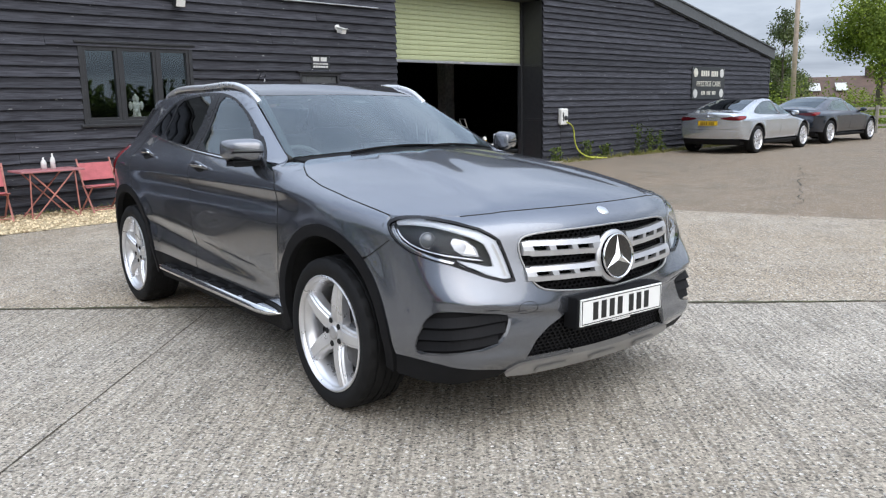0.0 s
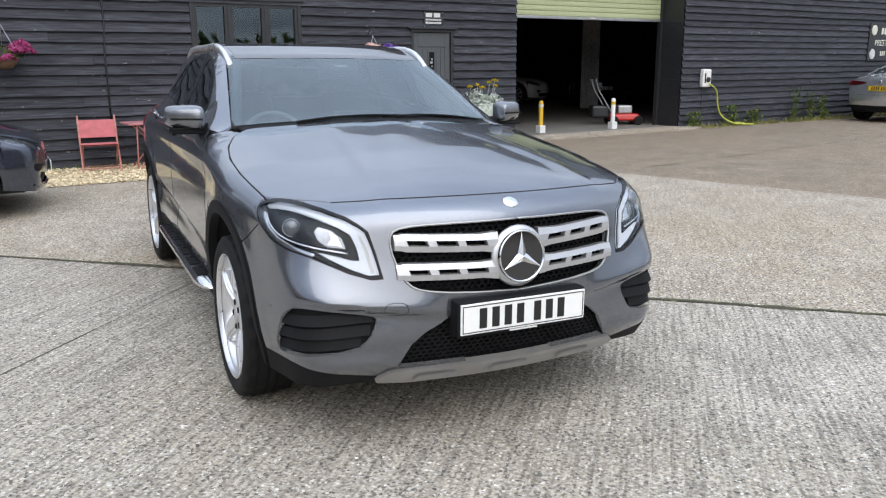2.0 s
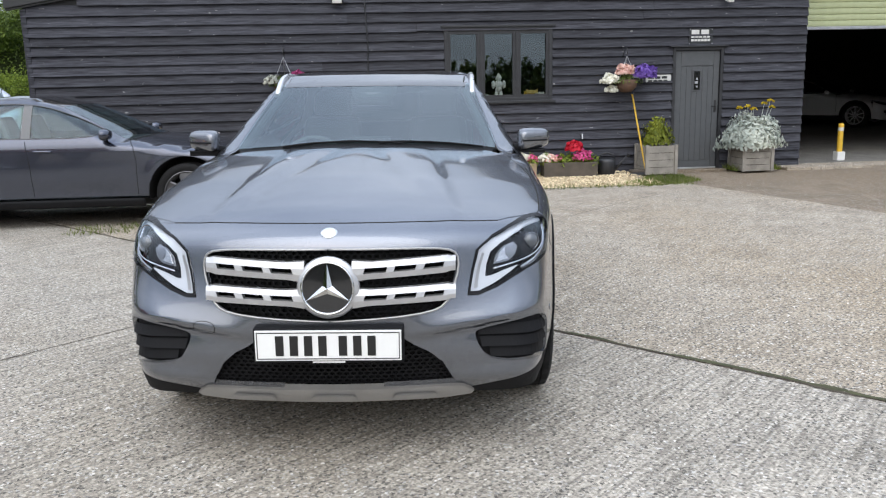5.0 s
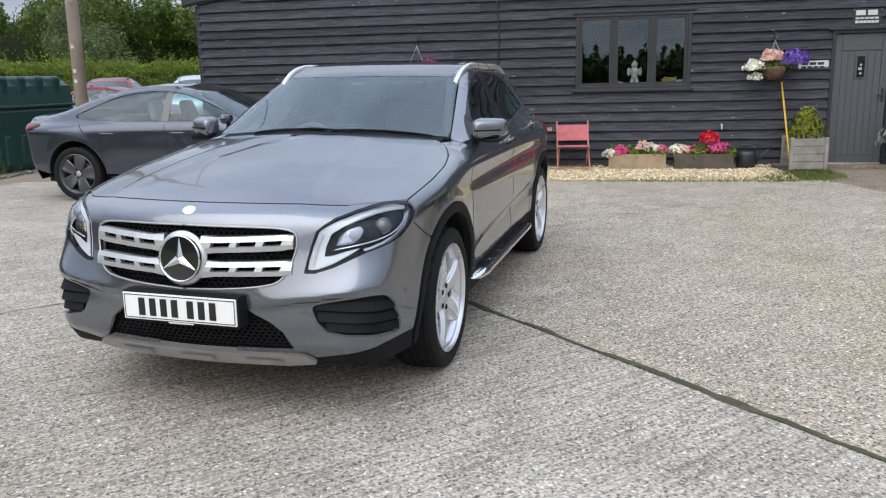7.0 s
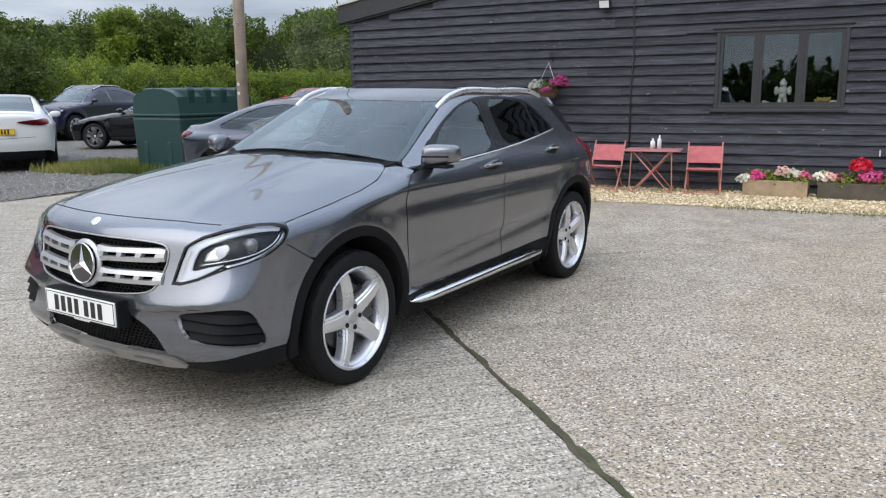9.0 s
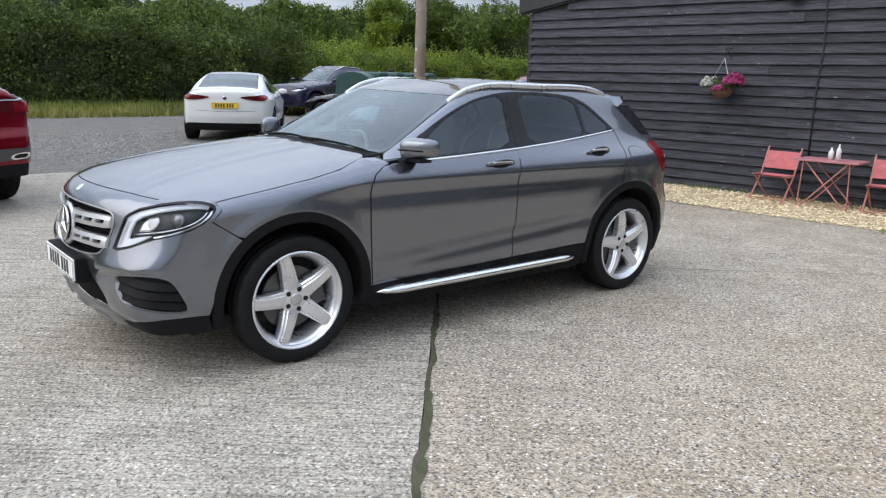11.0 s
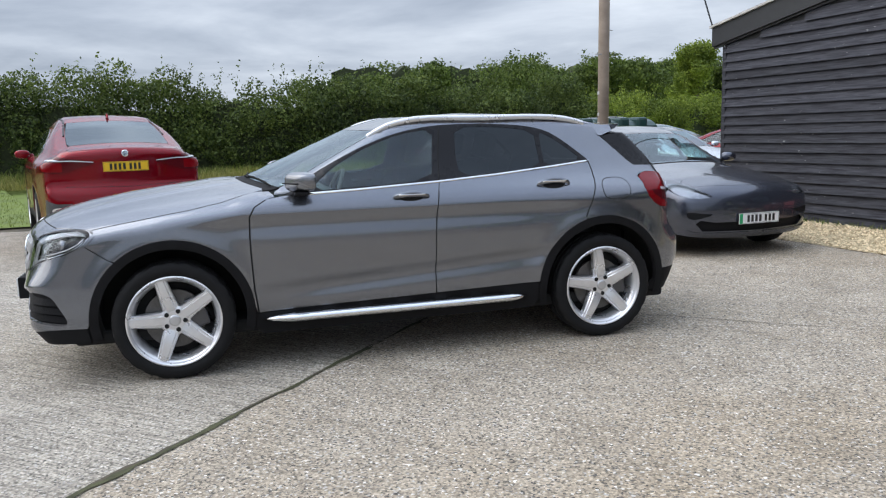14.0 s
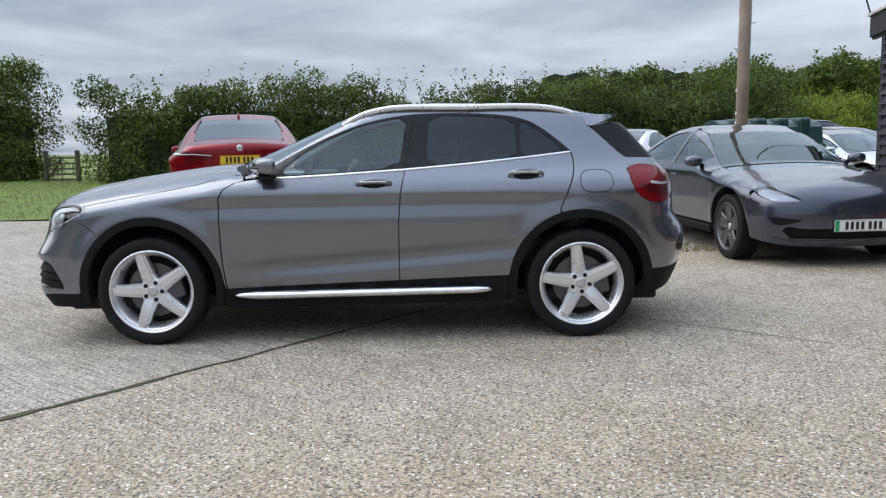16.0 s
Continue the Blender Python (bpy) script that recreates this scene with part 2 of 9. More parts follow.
M_LEAF_HEDGE = leaf_mat("hedge_leaves", (0.036, 0.066, 0.016), (0.165, 0.215, 0.055), 0.30)
M_LEAF_WOOD = leaf_mat("wood_leaves", (0.052, 0.088, 0.020), (0.175, 0.235, 0.056), 0.35)
M_LEAF_BRIGHT = leaf_mat("bright_leaves", (0.11, 0.165, 0.022), (0.27, 0.34, 0.055), 0.32)
M_LEAF_GREY = leaf_mat("grey_green_leaves", (0.085, 0.115, 0.050), (0.20, 0.235, 0.115), 0.3)
M_LEAF_SILVER = leaf_mat("silver_leaves", (0.55, 0.60, 0.58), (0.80, 0.83, 0.81))
M_LEAF_GOLD = leaf_mat("golden_leaves", (0.16, 0.20, 0.02), (0.42, 0.44, 0.06))
M_GRASS = leaf_mat("grass_blades", (0.115, 0.155, 0.028), (0.185, 0.225, 0.048))
M_GRASSDRY = leaf_mat("dry_grass", (0.19, 0.20, 0.055), (0.33, 0.31, 0.11))
M_TURF = simple("turf_soil", (0.125, 0.17, 0.028), 0.9, var=0.35, scale=1.5, where="World", bump=0.6, fine=60)
M_BARK = simple("grey_brown_bark", (0.10, 0.085, 0.065), 0.85, var=0.3, bump=0.5)
M_POLE = simple("weathered_pole", (0.36, 0.29, 0.235), 0.8, var=0.25, scale=4, bump=0.4)

# ---- building helpers ----
def mesh_ob(name, verts, faces, mat=None, parent=None, label="", smooth=False):
    me = bpy.data.meshes.new(name)
    me.from_pydata([tuple(v) for v in verts], [], [tuple(f) for f in faces])
    if mat:
        me.materials.append(mat)
    if smooth:
        me.shade_smooth()
    ob = new(name, me)
    if parent:
        ob.parent = parent
    if label:
        ob["label"] = label
    return ob


def part(name, bm, mat, parent=None, label="", smooth=False):
    me = bpy.data.meshes.new(name)
    bm.normal_update()
    bm.to_mesh(me)
    bm.free()
    me.materials.append(mat)
    if smooth:
        me.shade_smooth()
    ob = new(name, me)
    if parent:
        ob.parent = parent
    if label:
        ob["label"] = label
    return ob


def thing(name, m, label, category, group="", kind=""):
    ob = new(name)
    ob.empty_display_size = 0.1
    ob.matrix_world = m
    return tagged(ob, label, category, group, kind)


def add_box(bm, lo, hi, m=None, bevel=0.0, taper=1.0):
    lo, hi = Vector(lo), Vector(hi)
    c, s = (lo + hi) / 2, hi - lo
    g = bmesh.ops.create_cube(bm, size=1.0)
    vs = g["verts"]
    for v in vs:
        t = taper if v.co.z > 0 else 1.0
        v.co = Vector((c.x + v.co.x * s.x * t, c.y + v.co.y * s.y * t, c.z + v.co.z * s.z))
    if bevel:
        es = list({e for v in vs for e in v.link_edges})
        r = bmesh.ops.bevel(bm, geom=es, offset=bevel, segments=2, profile=0.5, affect="EDGES")
        vs = list({v for f in r["faces"] for v in f.verts} | {v for v in vs if v.is_valid})
    if m is not None:
        bmesh.ops.transform(bm, matrix=m, verts=vs)
    return vs


def box(lo, hi, bevel=0.0, m=None, taper=1.0):
    bm = bmesh.new()
    add_box(bm, lo, hi, m, bevel, taper)
    return bm


def add_tube(bm, pts, r, sides=8, cap=True):
    """A round bar along points; r may be one radius or one for each point."""
    pts = [Vector(p) for p in pts]
    rs = r if isinstance(r, (list, tuple)) else [r] * len(pts)
    rings = []
    for i, p in enumerate(pts):
        d = (pts[min(i + 1, len(pts) - 1)] - pts[max(i - 1, 0)]).normalized()
        a = d.orthogonal().normalized() if i == 0 else (rings_a - d * rings_a.dot(d)).normalized()
        rings_a = a
        b = d.cross(a)
        rings.append([bm.verts.new(p + (a * math.cos(k * 2 * math.pi / sides) + b * math.sin(k * 2 * math.pi / sides)) * rs[i]) for k in range(sides)])
    for q, w in zip(rings, rings[1:]):
        for k in range(sides):
            bm.faces.new((q[k], q[(k + 1) % sides], w[(k + 1) % sides], w[k]))
    if cap:
        bm.faces.new(rings[0][::-1])
        bm.faces.new(rings[-1])


def tube(pts, r, sides=8):
    bm = bmesh.new()
    add_tube(bm, pts, r, sides)
    return bm


def lathe(profile, sides=32, axis="z", bm=None, closed=False):
    """Turns (radius, height) points round the z axis, or round x."""
    bm = bm or bmesh.new()
    rings = []
    for r, h in profile:
        ring = []
        for k in range(sides):
            a = 2 * math.pi * k / sides
            p = (r * math.cos(a), r * math.sin(a), h) if axis == "z" else (h, r * math.cos(a), r * math.sin(a))
            ring.append(bm.verts.new(p))
        rings.append(ring)
    for q, w in zip(rings, rings[1:]):
        for k in range(sides):
            bm.faces.new((q[k], q[(k + 1) % sides], w[(k + 1) % sides], w[k]))
    if closed:
        bm.faces.new(rings[0][::-1])
        bm.faces.new(rings[-1])
    return bm


def leaf_cloud(name, centres, normals, size, mat, parent=None, label="", seed=1, aspect=0.62, droop=0.3):
    """Many small bent leaves, two triangles each, at the centres given (arrays)."""
    rng = np.random.default_rng(seed)
    n = len(centres)
    c = np.asarray(centres, float)
    nn = np.asarray(normals, float) + rng.normal(0, 0.7, (n, 3))
    nn /= np.linalg.norm(nn, axis=1)[:, None] + 1e-9
    t = np.cross(nn, rng.normal(0, 1, (n, 3)))
    t /= np.linalg.norm(t, axis=1)[:, None] + 1e-9
    b = np.cross(nn, t)
    s = np.asarray(size) * rng.uniform(0.6, 1.4, n)
    s = s[:, None]
    v = np.empty((n, 4, 3))
    v[:, 0], v[:, 2] = c - t * s * 0.5, c + t * s * 0.5
    fold = nn * s * droop * 0.35
    v[:, 1], v[:, 3] = c + b * s * aspect * 0.5 + fold, c - b * s * aspect * 0.5 + fold
    me = bpy.data.meshes.new(name)
    me.vertices.add(n * 4)
    me.vertices.foreach_set("co", v.reshape(-1))
    me.loops.add(n * 6)
    idx = (np.arange(n)[:, None] * 4 + np.array([0, 1, 2, 0, 2, 3])).reshape(-1)
    me.loops.foreach_set("vertex_index", idx)
    me.polygons.add(n * 2)
    me.polygons.foreach_set("loop_start", np.arange(n * 2) * 3)
    me.update(calc_edges=True)
    me.validate()
    me.materials.append(mat)
    ob = new(name, me)
    if parent:
        ob.parent = parent
    if label:
        ob["label"] = label
    return ob


# ---- the ground ----
def flat(name, poly, z, mat, label, kind="structure", category="", cuts=0):
    bm = bmesh.new()
    bm.faces.new([bm.verts.new((x, y, z)) for x, y in poly])
    ob = part(name, bm, mat)
    return tagged(ob, label, category or name.replace("_", " "), "", kind)


P0 = Vector((-7.2, -6.53))
JA = Vector((math.cos(JOINT), math.sin(JOINT)))
JB = Vector((-JA.y, JA.x))


def yard(a, b):
    q = P0 + JA * a + JB * b
    return q.x, q.y


ground = flat("ground", [(-400, -400), (400, -400), (400, 400), (-400, 400)], -0.16, M_TURF, "rough turf and soil reaching to the wooded horizon", category="ground")
flat("yard_surface", [(-14.6, -60), (60, -60), (60, 0.0), (-14.6, 0.0)], -0.03, M_OLD, "worn brown yard surface of old concrete and dust", category="yard")
flat("car_park", [(-31, -9.0), (-14.6, -9.0), (-14.6, 20), (-31, 20)], -0.012, M_ASPH, "dark loose asphalt of the car park", category="car park")

# ---- car bodies as smooth implicit shapes: u to the car's left, v to its rear from the front axle, z up ----
def curve(pts, sig=0.05):
    """A smooth function through the run of (x, y) points."""
    xs, ys = np.array([p[0] for p in pts], float), np.array([p[1] for p in pts], float)
    step = 0.004
    g = np.arange(xs[0] - 0.6, xs[-1] + 0.6, step)
    lo = ys[0] + (g - xs[0]) * (ys[1] - ys[0]) / (xs[1] - xs[0])
    hi = ys[-1] + (g - xs[-1]) * (ys[-1] - ys[-2]) / (xs[-1] - xs[-2])
    y = np.where(g < xs[0], lo, np.where(g > xs[-1], hi, np.interp(g, xs, ys)))
    k = np.arange(-int(3 * sig / step), int(3 * sig / step) + 1) * step
    w = np.exp(-0.5 * (k / sig) ** 2)
    y = np.convolve(np.pad(y, len(k) // 2, mode="reflect", reflect_type="odd"), w / w.sum(), "valid")
    return lambda x: np.interp(x, g, y)


def smax(a, b, k):
    h = np.maximum(k - np.abs(a - b), 0) / k
    return np.maximum(a, b) + h * h * k * 0.25


def bell(x):
    return np.exp(-x * x)


def ramp01(x):
    return 1 / (1 + np.exp(-np.clip(x, -40, 40)))


class HeroShape:
    """A compact crossover: 4.42 m long, 1.80 m wide, 2.70 m between the axles."""
    wheels = ((0.0, 0.345), (2.699, 0.345))

    def __init__(self):
        self.top = curve([(-0.98, 0.84), (-0.85, 0.893), (-0.72, 0.932), (-0.55, 0.972), (-0.3, 1.018), (0.0, 1.058), (0.25, 1.086), (0.43, 1.098), (0.50, 1.122),
                          (0.85, 1.272), (1.20, 1.420), (1.42, 1.474), (1.85, 1.497), (2.3, 1.482), (2.7, 1.440), (3.0, 1.384), (3.08, 1.335), (3.28, 1.12), (3.38, 1.04), (3.5, 0.98)], 0.03)
        self.plan = curve([(-0.95, 0.62), (-0.85, 0.72), (-0.7, 0.815), (-0.5, 0.862), (-0.25, 0.884), (0.0, 0.890), (0.4, 0.884), (1.0, 0.882), (1.8, 0.886), (2.3, 0.893), (2.7, 0.897),
                           (3.0, 0.878), (3.2, 0.84), (3.4, 0.77), (3.6, 0.67)], 0.07)
        self.prof = curve([(0.15, -0.075), (0.30, -0.045), (0.40, -0.022), (0.55, -0.010), (0.75, -0.004), (0.93, 0.0), (0.98, -0.016), (1.03, -0.044), (1.07, -0.070), (1.15, -0.125),
                           (1.25, -0.184), (1.35, -0.236), (1.42, -0.276), (1.47, -0.312), (1.52, -0.38)], 0.016)
        self.nose = curve([(0.15, -0.70), (0.22, -0.79), (0.30, -0.845), (0.42, -0.880), (0.55, -0.888), (0.66, -0.880), (0.76, -0.868), (0.82, -0.860), (0.86, -0.844), (0.89, -0.818), (0.93, -0.75), (1.0, -0.62), (1.1, -0.4)], 0.018)
        self.bow = curve([(0.2, 0.20), (0.45, 0.15), (0.58, 0.22), (0.68, 0.34), (0.9, 0.42), (1.1, 0.42)], 0.04)
        self.tail = curve([(0.15, 3.36), (0.25, 3.44), (0.35, 3.49), (0.50, 3.545), (0.62, 3.545), (0.72, 3.47), (0.85, 3.46), (1.0, 3.43), (1.1, 3.36), (1.3, 3.36), (1.5, 3.4)], 0.025)

    def side(self, v, z):
        u = self.plan(v) + self.prof(z)
        u = u - 0.25 * np.maximum(0, -v - 0.05) ** 1.3 * np.clip(z - 0.48, 0, 0.5)
        u = u - 0.020 * np.maximum(0, v - 1.2) ** 2 * ramp01((z - 1.04) / 0.02)
        win = ramp01((v - 0.62) / 0.10) * ramp01((2.30 - v) / 0.10)
        line = 0.535 + 0.07 * (v - 0.9)
        u = u - 0.019 * win * bell((z - line + 0.042) / 0.066) * ramp01((line - z) / 0.010)
        u = u - 0.015 * ramp01((v - 0.35) / 0.08) * ramp01((2.35 - v) / 0.12) * bell((z - 0.868) / 0.06) * ramp01((0.925 - z) / 0.006)
        for cv, cz in self.wheels:
            r = np.hypot(v - cv, z - cz - 0.01)
            u = u + 0.012 * bell((r - 0.45) / 0.07) * ramp01((0.90 - z) / 0.03)
        return u

    def top_z(self, u, v):
        a = np.abs(u)
        s = np.where(v < 1.6, 0.36, -0.20)
        z = self.top(v - s * a * a) - (0.085 - 0.065 * ramp01((v - 0.95) / 0.12)) * a * a
        hood = ramp01((0.38 - v) / 0.03)
        z = z + 0.011 * hood * ramp01((0.385 - 0.13 * v - a) / 0.012) * ramp01((v + 0.70) / 0.06)
        z = z - 0.005 * hood * bell((a - 0.185 + 0.285 * v) / 0.06) * ramp01((v + 0.62) / 0.08)
        return z - 0.35 * np.maximum(0, a - 0.62) ** 2 * hood

    def front(self, u, z):
        # a ridge over the corner vent, a recess under it and a flared foot
        a = np.abs(u)
        ridge = 0.455 + 0.14 * a
        outer = ramp01((a - 0.33) / 0.035)
        y = self.nose(z) + self.bow(z) * u * u
        y = y - 0.010 * outer * bell((z - ridge) / 0.055) * ramp01((z - ridge) / 0.006)
        y = y + 0.022 * outer * ramp01((ridge - z) / 0.006) * np.clip((z - 0.34) / 0.16, 0, 1)
        return y - 0.014 * ramp01((a - 0.47) / 0.03) * bell((z - 0.335) / 0.035)

    def f(self, u, v, z):
        a = np.abs(u)
        d = smax(a - self.side(v, z), (self.front(a, z) - v) * 0.95, 0.075)
        d = smax(d, v - self.tail(z) + 0.40 * a * a, 0.06)
        hood = v < 0.9
        return smax(d, (z - self.top_z(u, v)) * 0.9, np.where(hood, 0.055, 0.035))


def shoot(shape, start, way, far=1.6, steps=90, inset=0.0):
    """Where rays from outside first meet the body. Arrays of starts and ways."""
    start, way = np.asarray(start, float), np.asarray(way, float)
    n = len(start)
    lo, hi = np.zeros(n), np.full(n, float(far))
    found = np.zeros(n, bool)
    prev = np.zeros(n)
    for i in range(1, steps + 1):
        t = far * i / steps
        p = start + way * t
        ins = (shape.f(p[:, 0], p[:, 1], p[:, 2]) + inset < 0) & ~found
        lo[ins], hi[ins] = prev[ins], t
        found |= ins
        prev[:] = t
    for _ in range(26):
        m = (lo + hi) / 2
        p = start + way * m[:, None]
        ins = shape.f(p[:, 0], p[:, 1], p[:, 2]) + inset < 0
        hi = np.where(ins, m, hi)
        lo = np.where(ins, lo, m)
    p = start + way * hi[:, None]
    return p, found


def normals_at(shape, p, e=0.004):
    g = np.empty_like(p)
    for k in range(3):
        d = np.zeros(3)
        d[k] = e
        a, b = p + d, p - d
        g[:, k] = shape.f(a[:, 0], a[:, 1], a[:, 2]) - shape.f(b[:, 0], b[:, 1], b[:, 2])
    return g / (np.linalg.norm(g, axis=1)[:, None] + 1e-12)
from mathutils import geometry



# ---- body panels cut from a shape ----
def inside(poly, pts):
    p = np.asarray(pts, float)
    q = np.asarray(poly, float)
    r = np.roll(q, -1, 0)
    ok = np.zeros(len(p), bool)
    for (ax, ay), (bx, by) in zip(q, r):
        if ay == by:
            continue
        hit = ((ay > p[:, 1]) != (by > p[:, 1])) & (p[:, 0] < (bx - ax) * (p[:, 1] - ay) / (by - ay) + ax)
        ok ^= hit
    return ok


def finer(poly, step, closed=True):
    out = []
    n = len(poly)
    for i in range(n if closed else n - 1):
        a, b = np.array(poly[i], float), np.array(poly[(i + 1) % n], float)
        k = max(1, int(np.ceil(np.linalg.norm(b - a) / step)))
        out += [tuple(a + (b - a) * j / k) for j in range(k)]
    if not closed:
        out.append(tuple(poly[-1]))
    return out


def rounded(poly, times=2, closed=True):
    """Chaikin's corner cutting."""
    for _ in range(times):
        q = [] if closed else [poly[0]]
        n = len(poly)
        for i in range(n if closed else n - 1):
            a, b = np.array(poly[i], float), np.array(poly[(i + 1) % n], float)
            q += [tuple(a * 0.75 + b * 0.25), tuple(a * 0.25 + b * 0.75)]
        if not closed:
            q.append(poly[-1])
        poly = q
    return poly


def rays(kind, d):
    d = np.asarray(d, float)
    n = len(d)
    z, o = np.zeros(n), np.ones(n)
    if kind == "side":
        return np.c_[1.5 * o, d[:, 0], d[:, 1]], np.c_[-o, z, z]
    if kind == "top":
        return np.c_[d[:, 0], d[:, 1], 2.2 * o], np.c_[z, z, -o]
    if kind == "front":
        return np.c_[d[:, 0], -2.0 * o, d[:, 1]], np.c_[z, o, z]
    if kind == "rear":
        return np.c_[d[:, 0], 5.6 * o, d[:, 1]], np.c_[z, -o, z]
    s, c = np.sin(d[:, 0]), np.cos(d[:, 0])
    if kind == "wraprear":                            # angle round an upright axis at v = 2.6
        return np.c_[2.2 * s, 2.6 + 2.2 * c, d[:, 1]], np.c_[-s, -c, z]
    # wrap: angle round an upright axis at v = 0.3
    return np.c_[2.2 * s, 0.3 - 2.2 * c, d[:, 1]], np.c_[-s, c, z]


def place(shape, kind, d, inset=0.0):
    st, w = rays(kind, d)
    p, ok = shoot(shape, st, w, 2.6, 110, inset)
    return p


def grid_panel(shape, kind, outline, holes=(), res=0.03, lift=0.0, rim=0.012, inset=0.0):
    """Vertices, faces and normals of a panel: its outline lies in the projection's plane."""
    from_pts, edges = [], []
    for loop in [outline, *holes]:
        f = finer(loop, res * 0.7)
        k = len(from_pts)
        from_pts += f
        edges += [(k + i, k + (i + 1) % len(f)) for i in range(len(f))]
    nb = len(from_pts)
    o = np.array(outline)
    lo, hi = o.min(0), o.max(0)
    gx, gy = np.meshgrid(np.arange(lo[0] + res / 2, hi[0], res), np.arange(lo[1] + res / 2, hi[1], res))
    g = np.c_[gx.ravel(), gy.ravel()]
    g[:, 0] += (np.round((g[:, 1] - lo[1]) / res) % 2) * res * 0.5
    keep = inside(outline, g)
    for h in holes:
        keep &= ~inside(h, g)
    g = g[keep]
    b = np.array(from_pts)
    if len(g):
        d = np.full(len(g), 9.0)
        for i in range(0, len(b), 64):
            d = np.minimum(d, np.min(np.hypot(g[:, None, 0] - b[None, i:i + 64, 0], g[:, None, 1] - b[None, i:i + 64, 1]), 1))
        g = g[d > res * 0.45]
    pts = [Vector(p) for p in from_pts] + [Vector(p) for p in g]
    res2 = geometry.delaunay_2d_cdt(pts, edges, [], 0, 1e-6)
    v2 = np.array([tuple(p) for p in res2[0]])
    tri = np.array([f for f in res2[2] if len(f) == 3])
    c = v2[tri].mean(1)
    ok = inside(outline, c)
    for h in holes:
        ok &= ~inside(h, c)
    tri = tri[ok]
    st, way = rays(kind, v2)
    p, found = shoot(shape, st, way, 2.6, 110, inset)
    tri = tri[found[tri].all(1)]
    n = normals_at(shape, p)
    p = p + n * lift
    # outward-facing triangles
    a, b2, c2 = p[tri[:, 0]], p[tri[:, 1]], p[tri[:, 2]]
    fl = np.einsum("ij,ij->i", np.cross(b2 - a, c2 - a), n[tri].mean(1)) < 0
    tri[fl] = tri[fl][:, ::-1]
    faces = [tuple(t) for t in tri]
    verts, norms = [tuple(q) for q in p], [tuple(q) for q in n]
    if rim:
        cnt = {}
        for t in faces:
            for i in range(3):
                e = (t[i], t[(i + 1) % 3])
                cnt[e] = cnt.get(e, 0) + 1
        bound = [e for e in cnt if (e[1], e[0]) not in cnt]
        idx = {}
        for e in bound:
            for k in e:
                if k not in idx:
                    idx[k] = len(verts)
                    verts.append(verts[k]); norms.append(norms[k])
                    verts.append(tuple(np.array(verts[k]) - np.array(norms[k]) * rim)); norms.append(norms[k])
        for a, b in bound:
            faces.append((idx[b], idx[a], idx[a] + 1, idx[b] + 1))
    return verts, faces, norms


def flip_side(d):
    v, f, n = d
    return [(-a, b, c) for a, b, c in v], [t[::-1] for t in f], [(-a, b, c) for a, b, c in n]


def panel_ob(name, data, mat, parent, label=""):
    v, f, n = data
    me = bpy.data.meshes.new(name)
    me.from_pydata(v, [], f)
    me.materials.append(mat)
    me.shade_smooth()
    me.normals_split_custom_set_from_vertices(n)
    ob = new(name, me)
    ob.parent = parent
    if label:
        ob["label"] = label
    return ob


def both(name, shape, kind, outline, mat, parent, label="", **kw):
    d = grid_panel(shape, kind, outline, **kw)
    return panel_ob(name, d, mat, parent, label), panel_ob(name, flip_side(d), mat, parent, label)


def one(name, shape, kind, outline, mat, parent, label="", **kw):
    return panel_ob(name, grid_panel(shape, kind, outline, **kw), mat, parent, label)


def mirror_poly(half):
    """A closed outline from its left half, which runs from the middle line round to the middle line."""
    return list(half) + [(-x, y) for x, y in reversed(half) if abs(x) > 1e-4]


def arc(c, r, a0, a1, n=28, rz=None):
    return [(c[0] + r * math.cos(radians(a0 + (a1 - a0) * i / n)), c[1] + (rz or r) * math.sin(radians(a0 + (a1 - a0) * i / n))) for i in range(n + 1)]


def strip_along(shape, kind, line, half, lift, mat, name, parent, label="", mirror=True, up=0.0):
    """A raised bar that follows a line drawn on the body."""
    line = finer(line, 0.03, closed=False)
    p = place(shape, kind, line)
    n = normals_at(shape, p)
    obs = []
    for s in ((1, -1) if mirror else (1,)):
        verts, faces = [], []
        for i in range(len(p)):
            t = p[min(i + 1, len(p) - 1)] - p[max(i - 1, 0)]
            t /= np.linalg.norm(t)
            w = np.cross(t, n[i])
            for k, (a, b) in enumerate(((-1, -0.4), (-1, 0.5), (-0.5, 1), (0.5, 1), (1, 0.5), (1, -0.4))):
                q = p[i] + w * half * a + n[i] * lift * b + np.array([0, 0, up])
                verts.append((q[0] * s, q[1], q[2]))
        m = 6
        for i in range(len(p) - 1):
            for k in range(m):
                a, b = i * m + k, i * m + (k + 1) % m
                faces.append((a, b, b + m, a + m) if s < 0 else (a, a + m, b + m, b))
        e = (len(p) - 1) * m
        faces += [tuple(range(m))[::s], tuple(range(e, e + m))[::-s]]
        obs.append(mesh_ob(name, verts, faces, mat, parent, label, smooth=True))
    return obs


# ---- car materials ----
M_PAINT = paint("mountain_grey_metallic", (0.164, 0.176, 0.204), metal=0.9, rough=0.27, coat=1.7)
M_GLOSSBLACK = simple("gloss_black_glass_roof", (0.012, 0.012, 0.013), 0.08, var=0.1, bump=0, coat=1.0)
M_PLASTIC = simple("black_grained_plastic", (0.009, 0.009, 0.010), 0.65, spec=0.15, fine=400, bump=0.2)
M_INNER = simple("black_underbody", (0.008, 0.008, 0.008), 0.9)
M_RUBBER = simple("tyre_rubber", (0.009, 0.009, 0.0095), 0.68, var=0.35, fine=300, bump=0.2, spec=0.22)
M_ALLOY = simple("silver_alloy", (0.74, 0.74, 0.755), 0.29, 0.72, var=0.06, coat=0.5, bump=0.02)
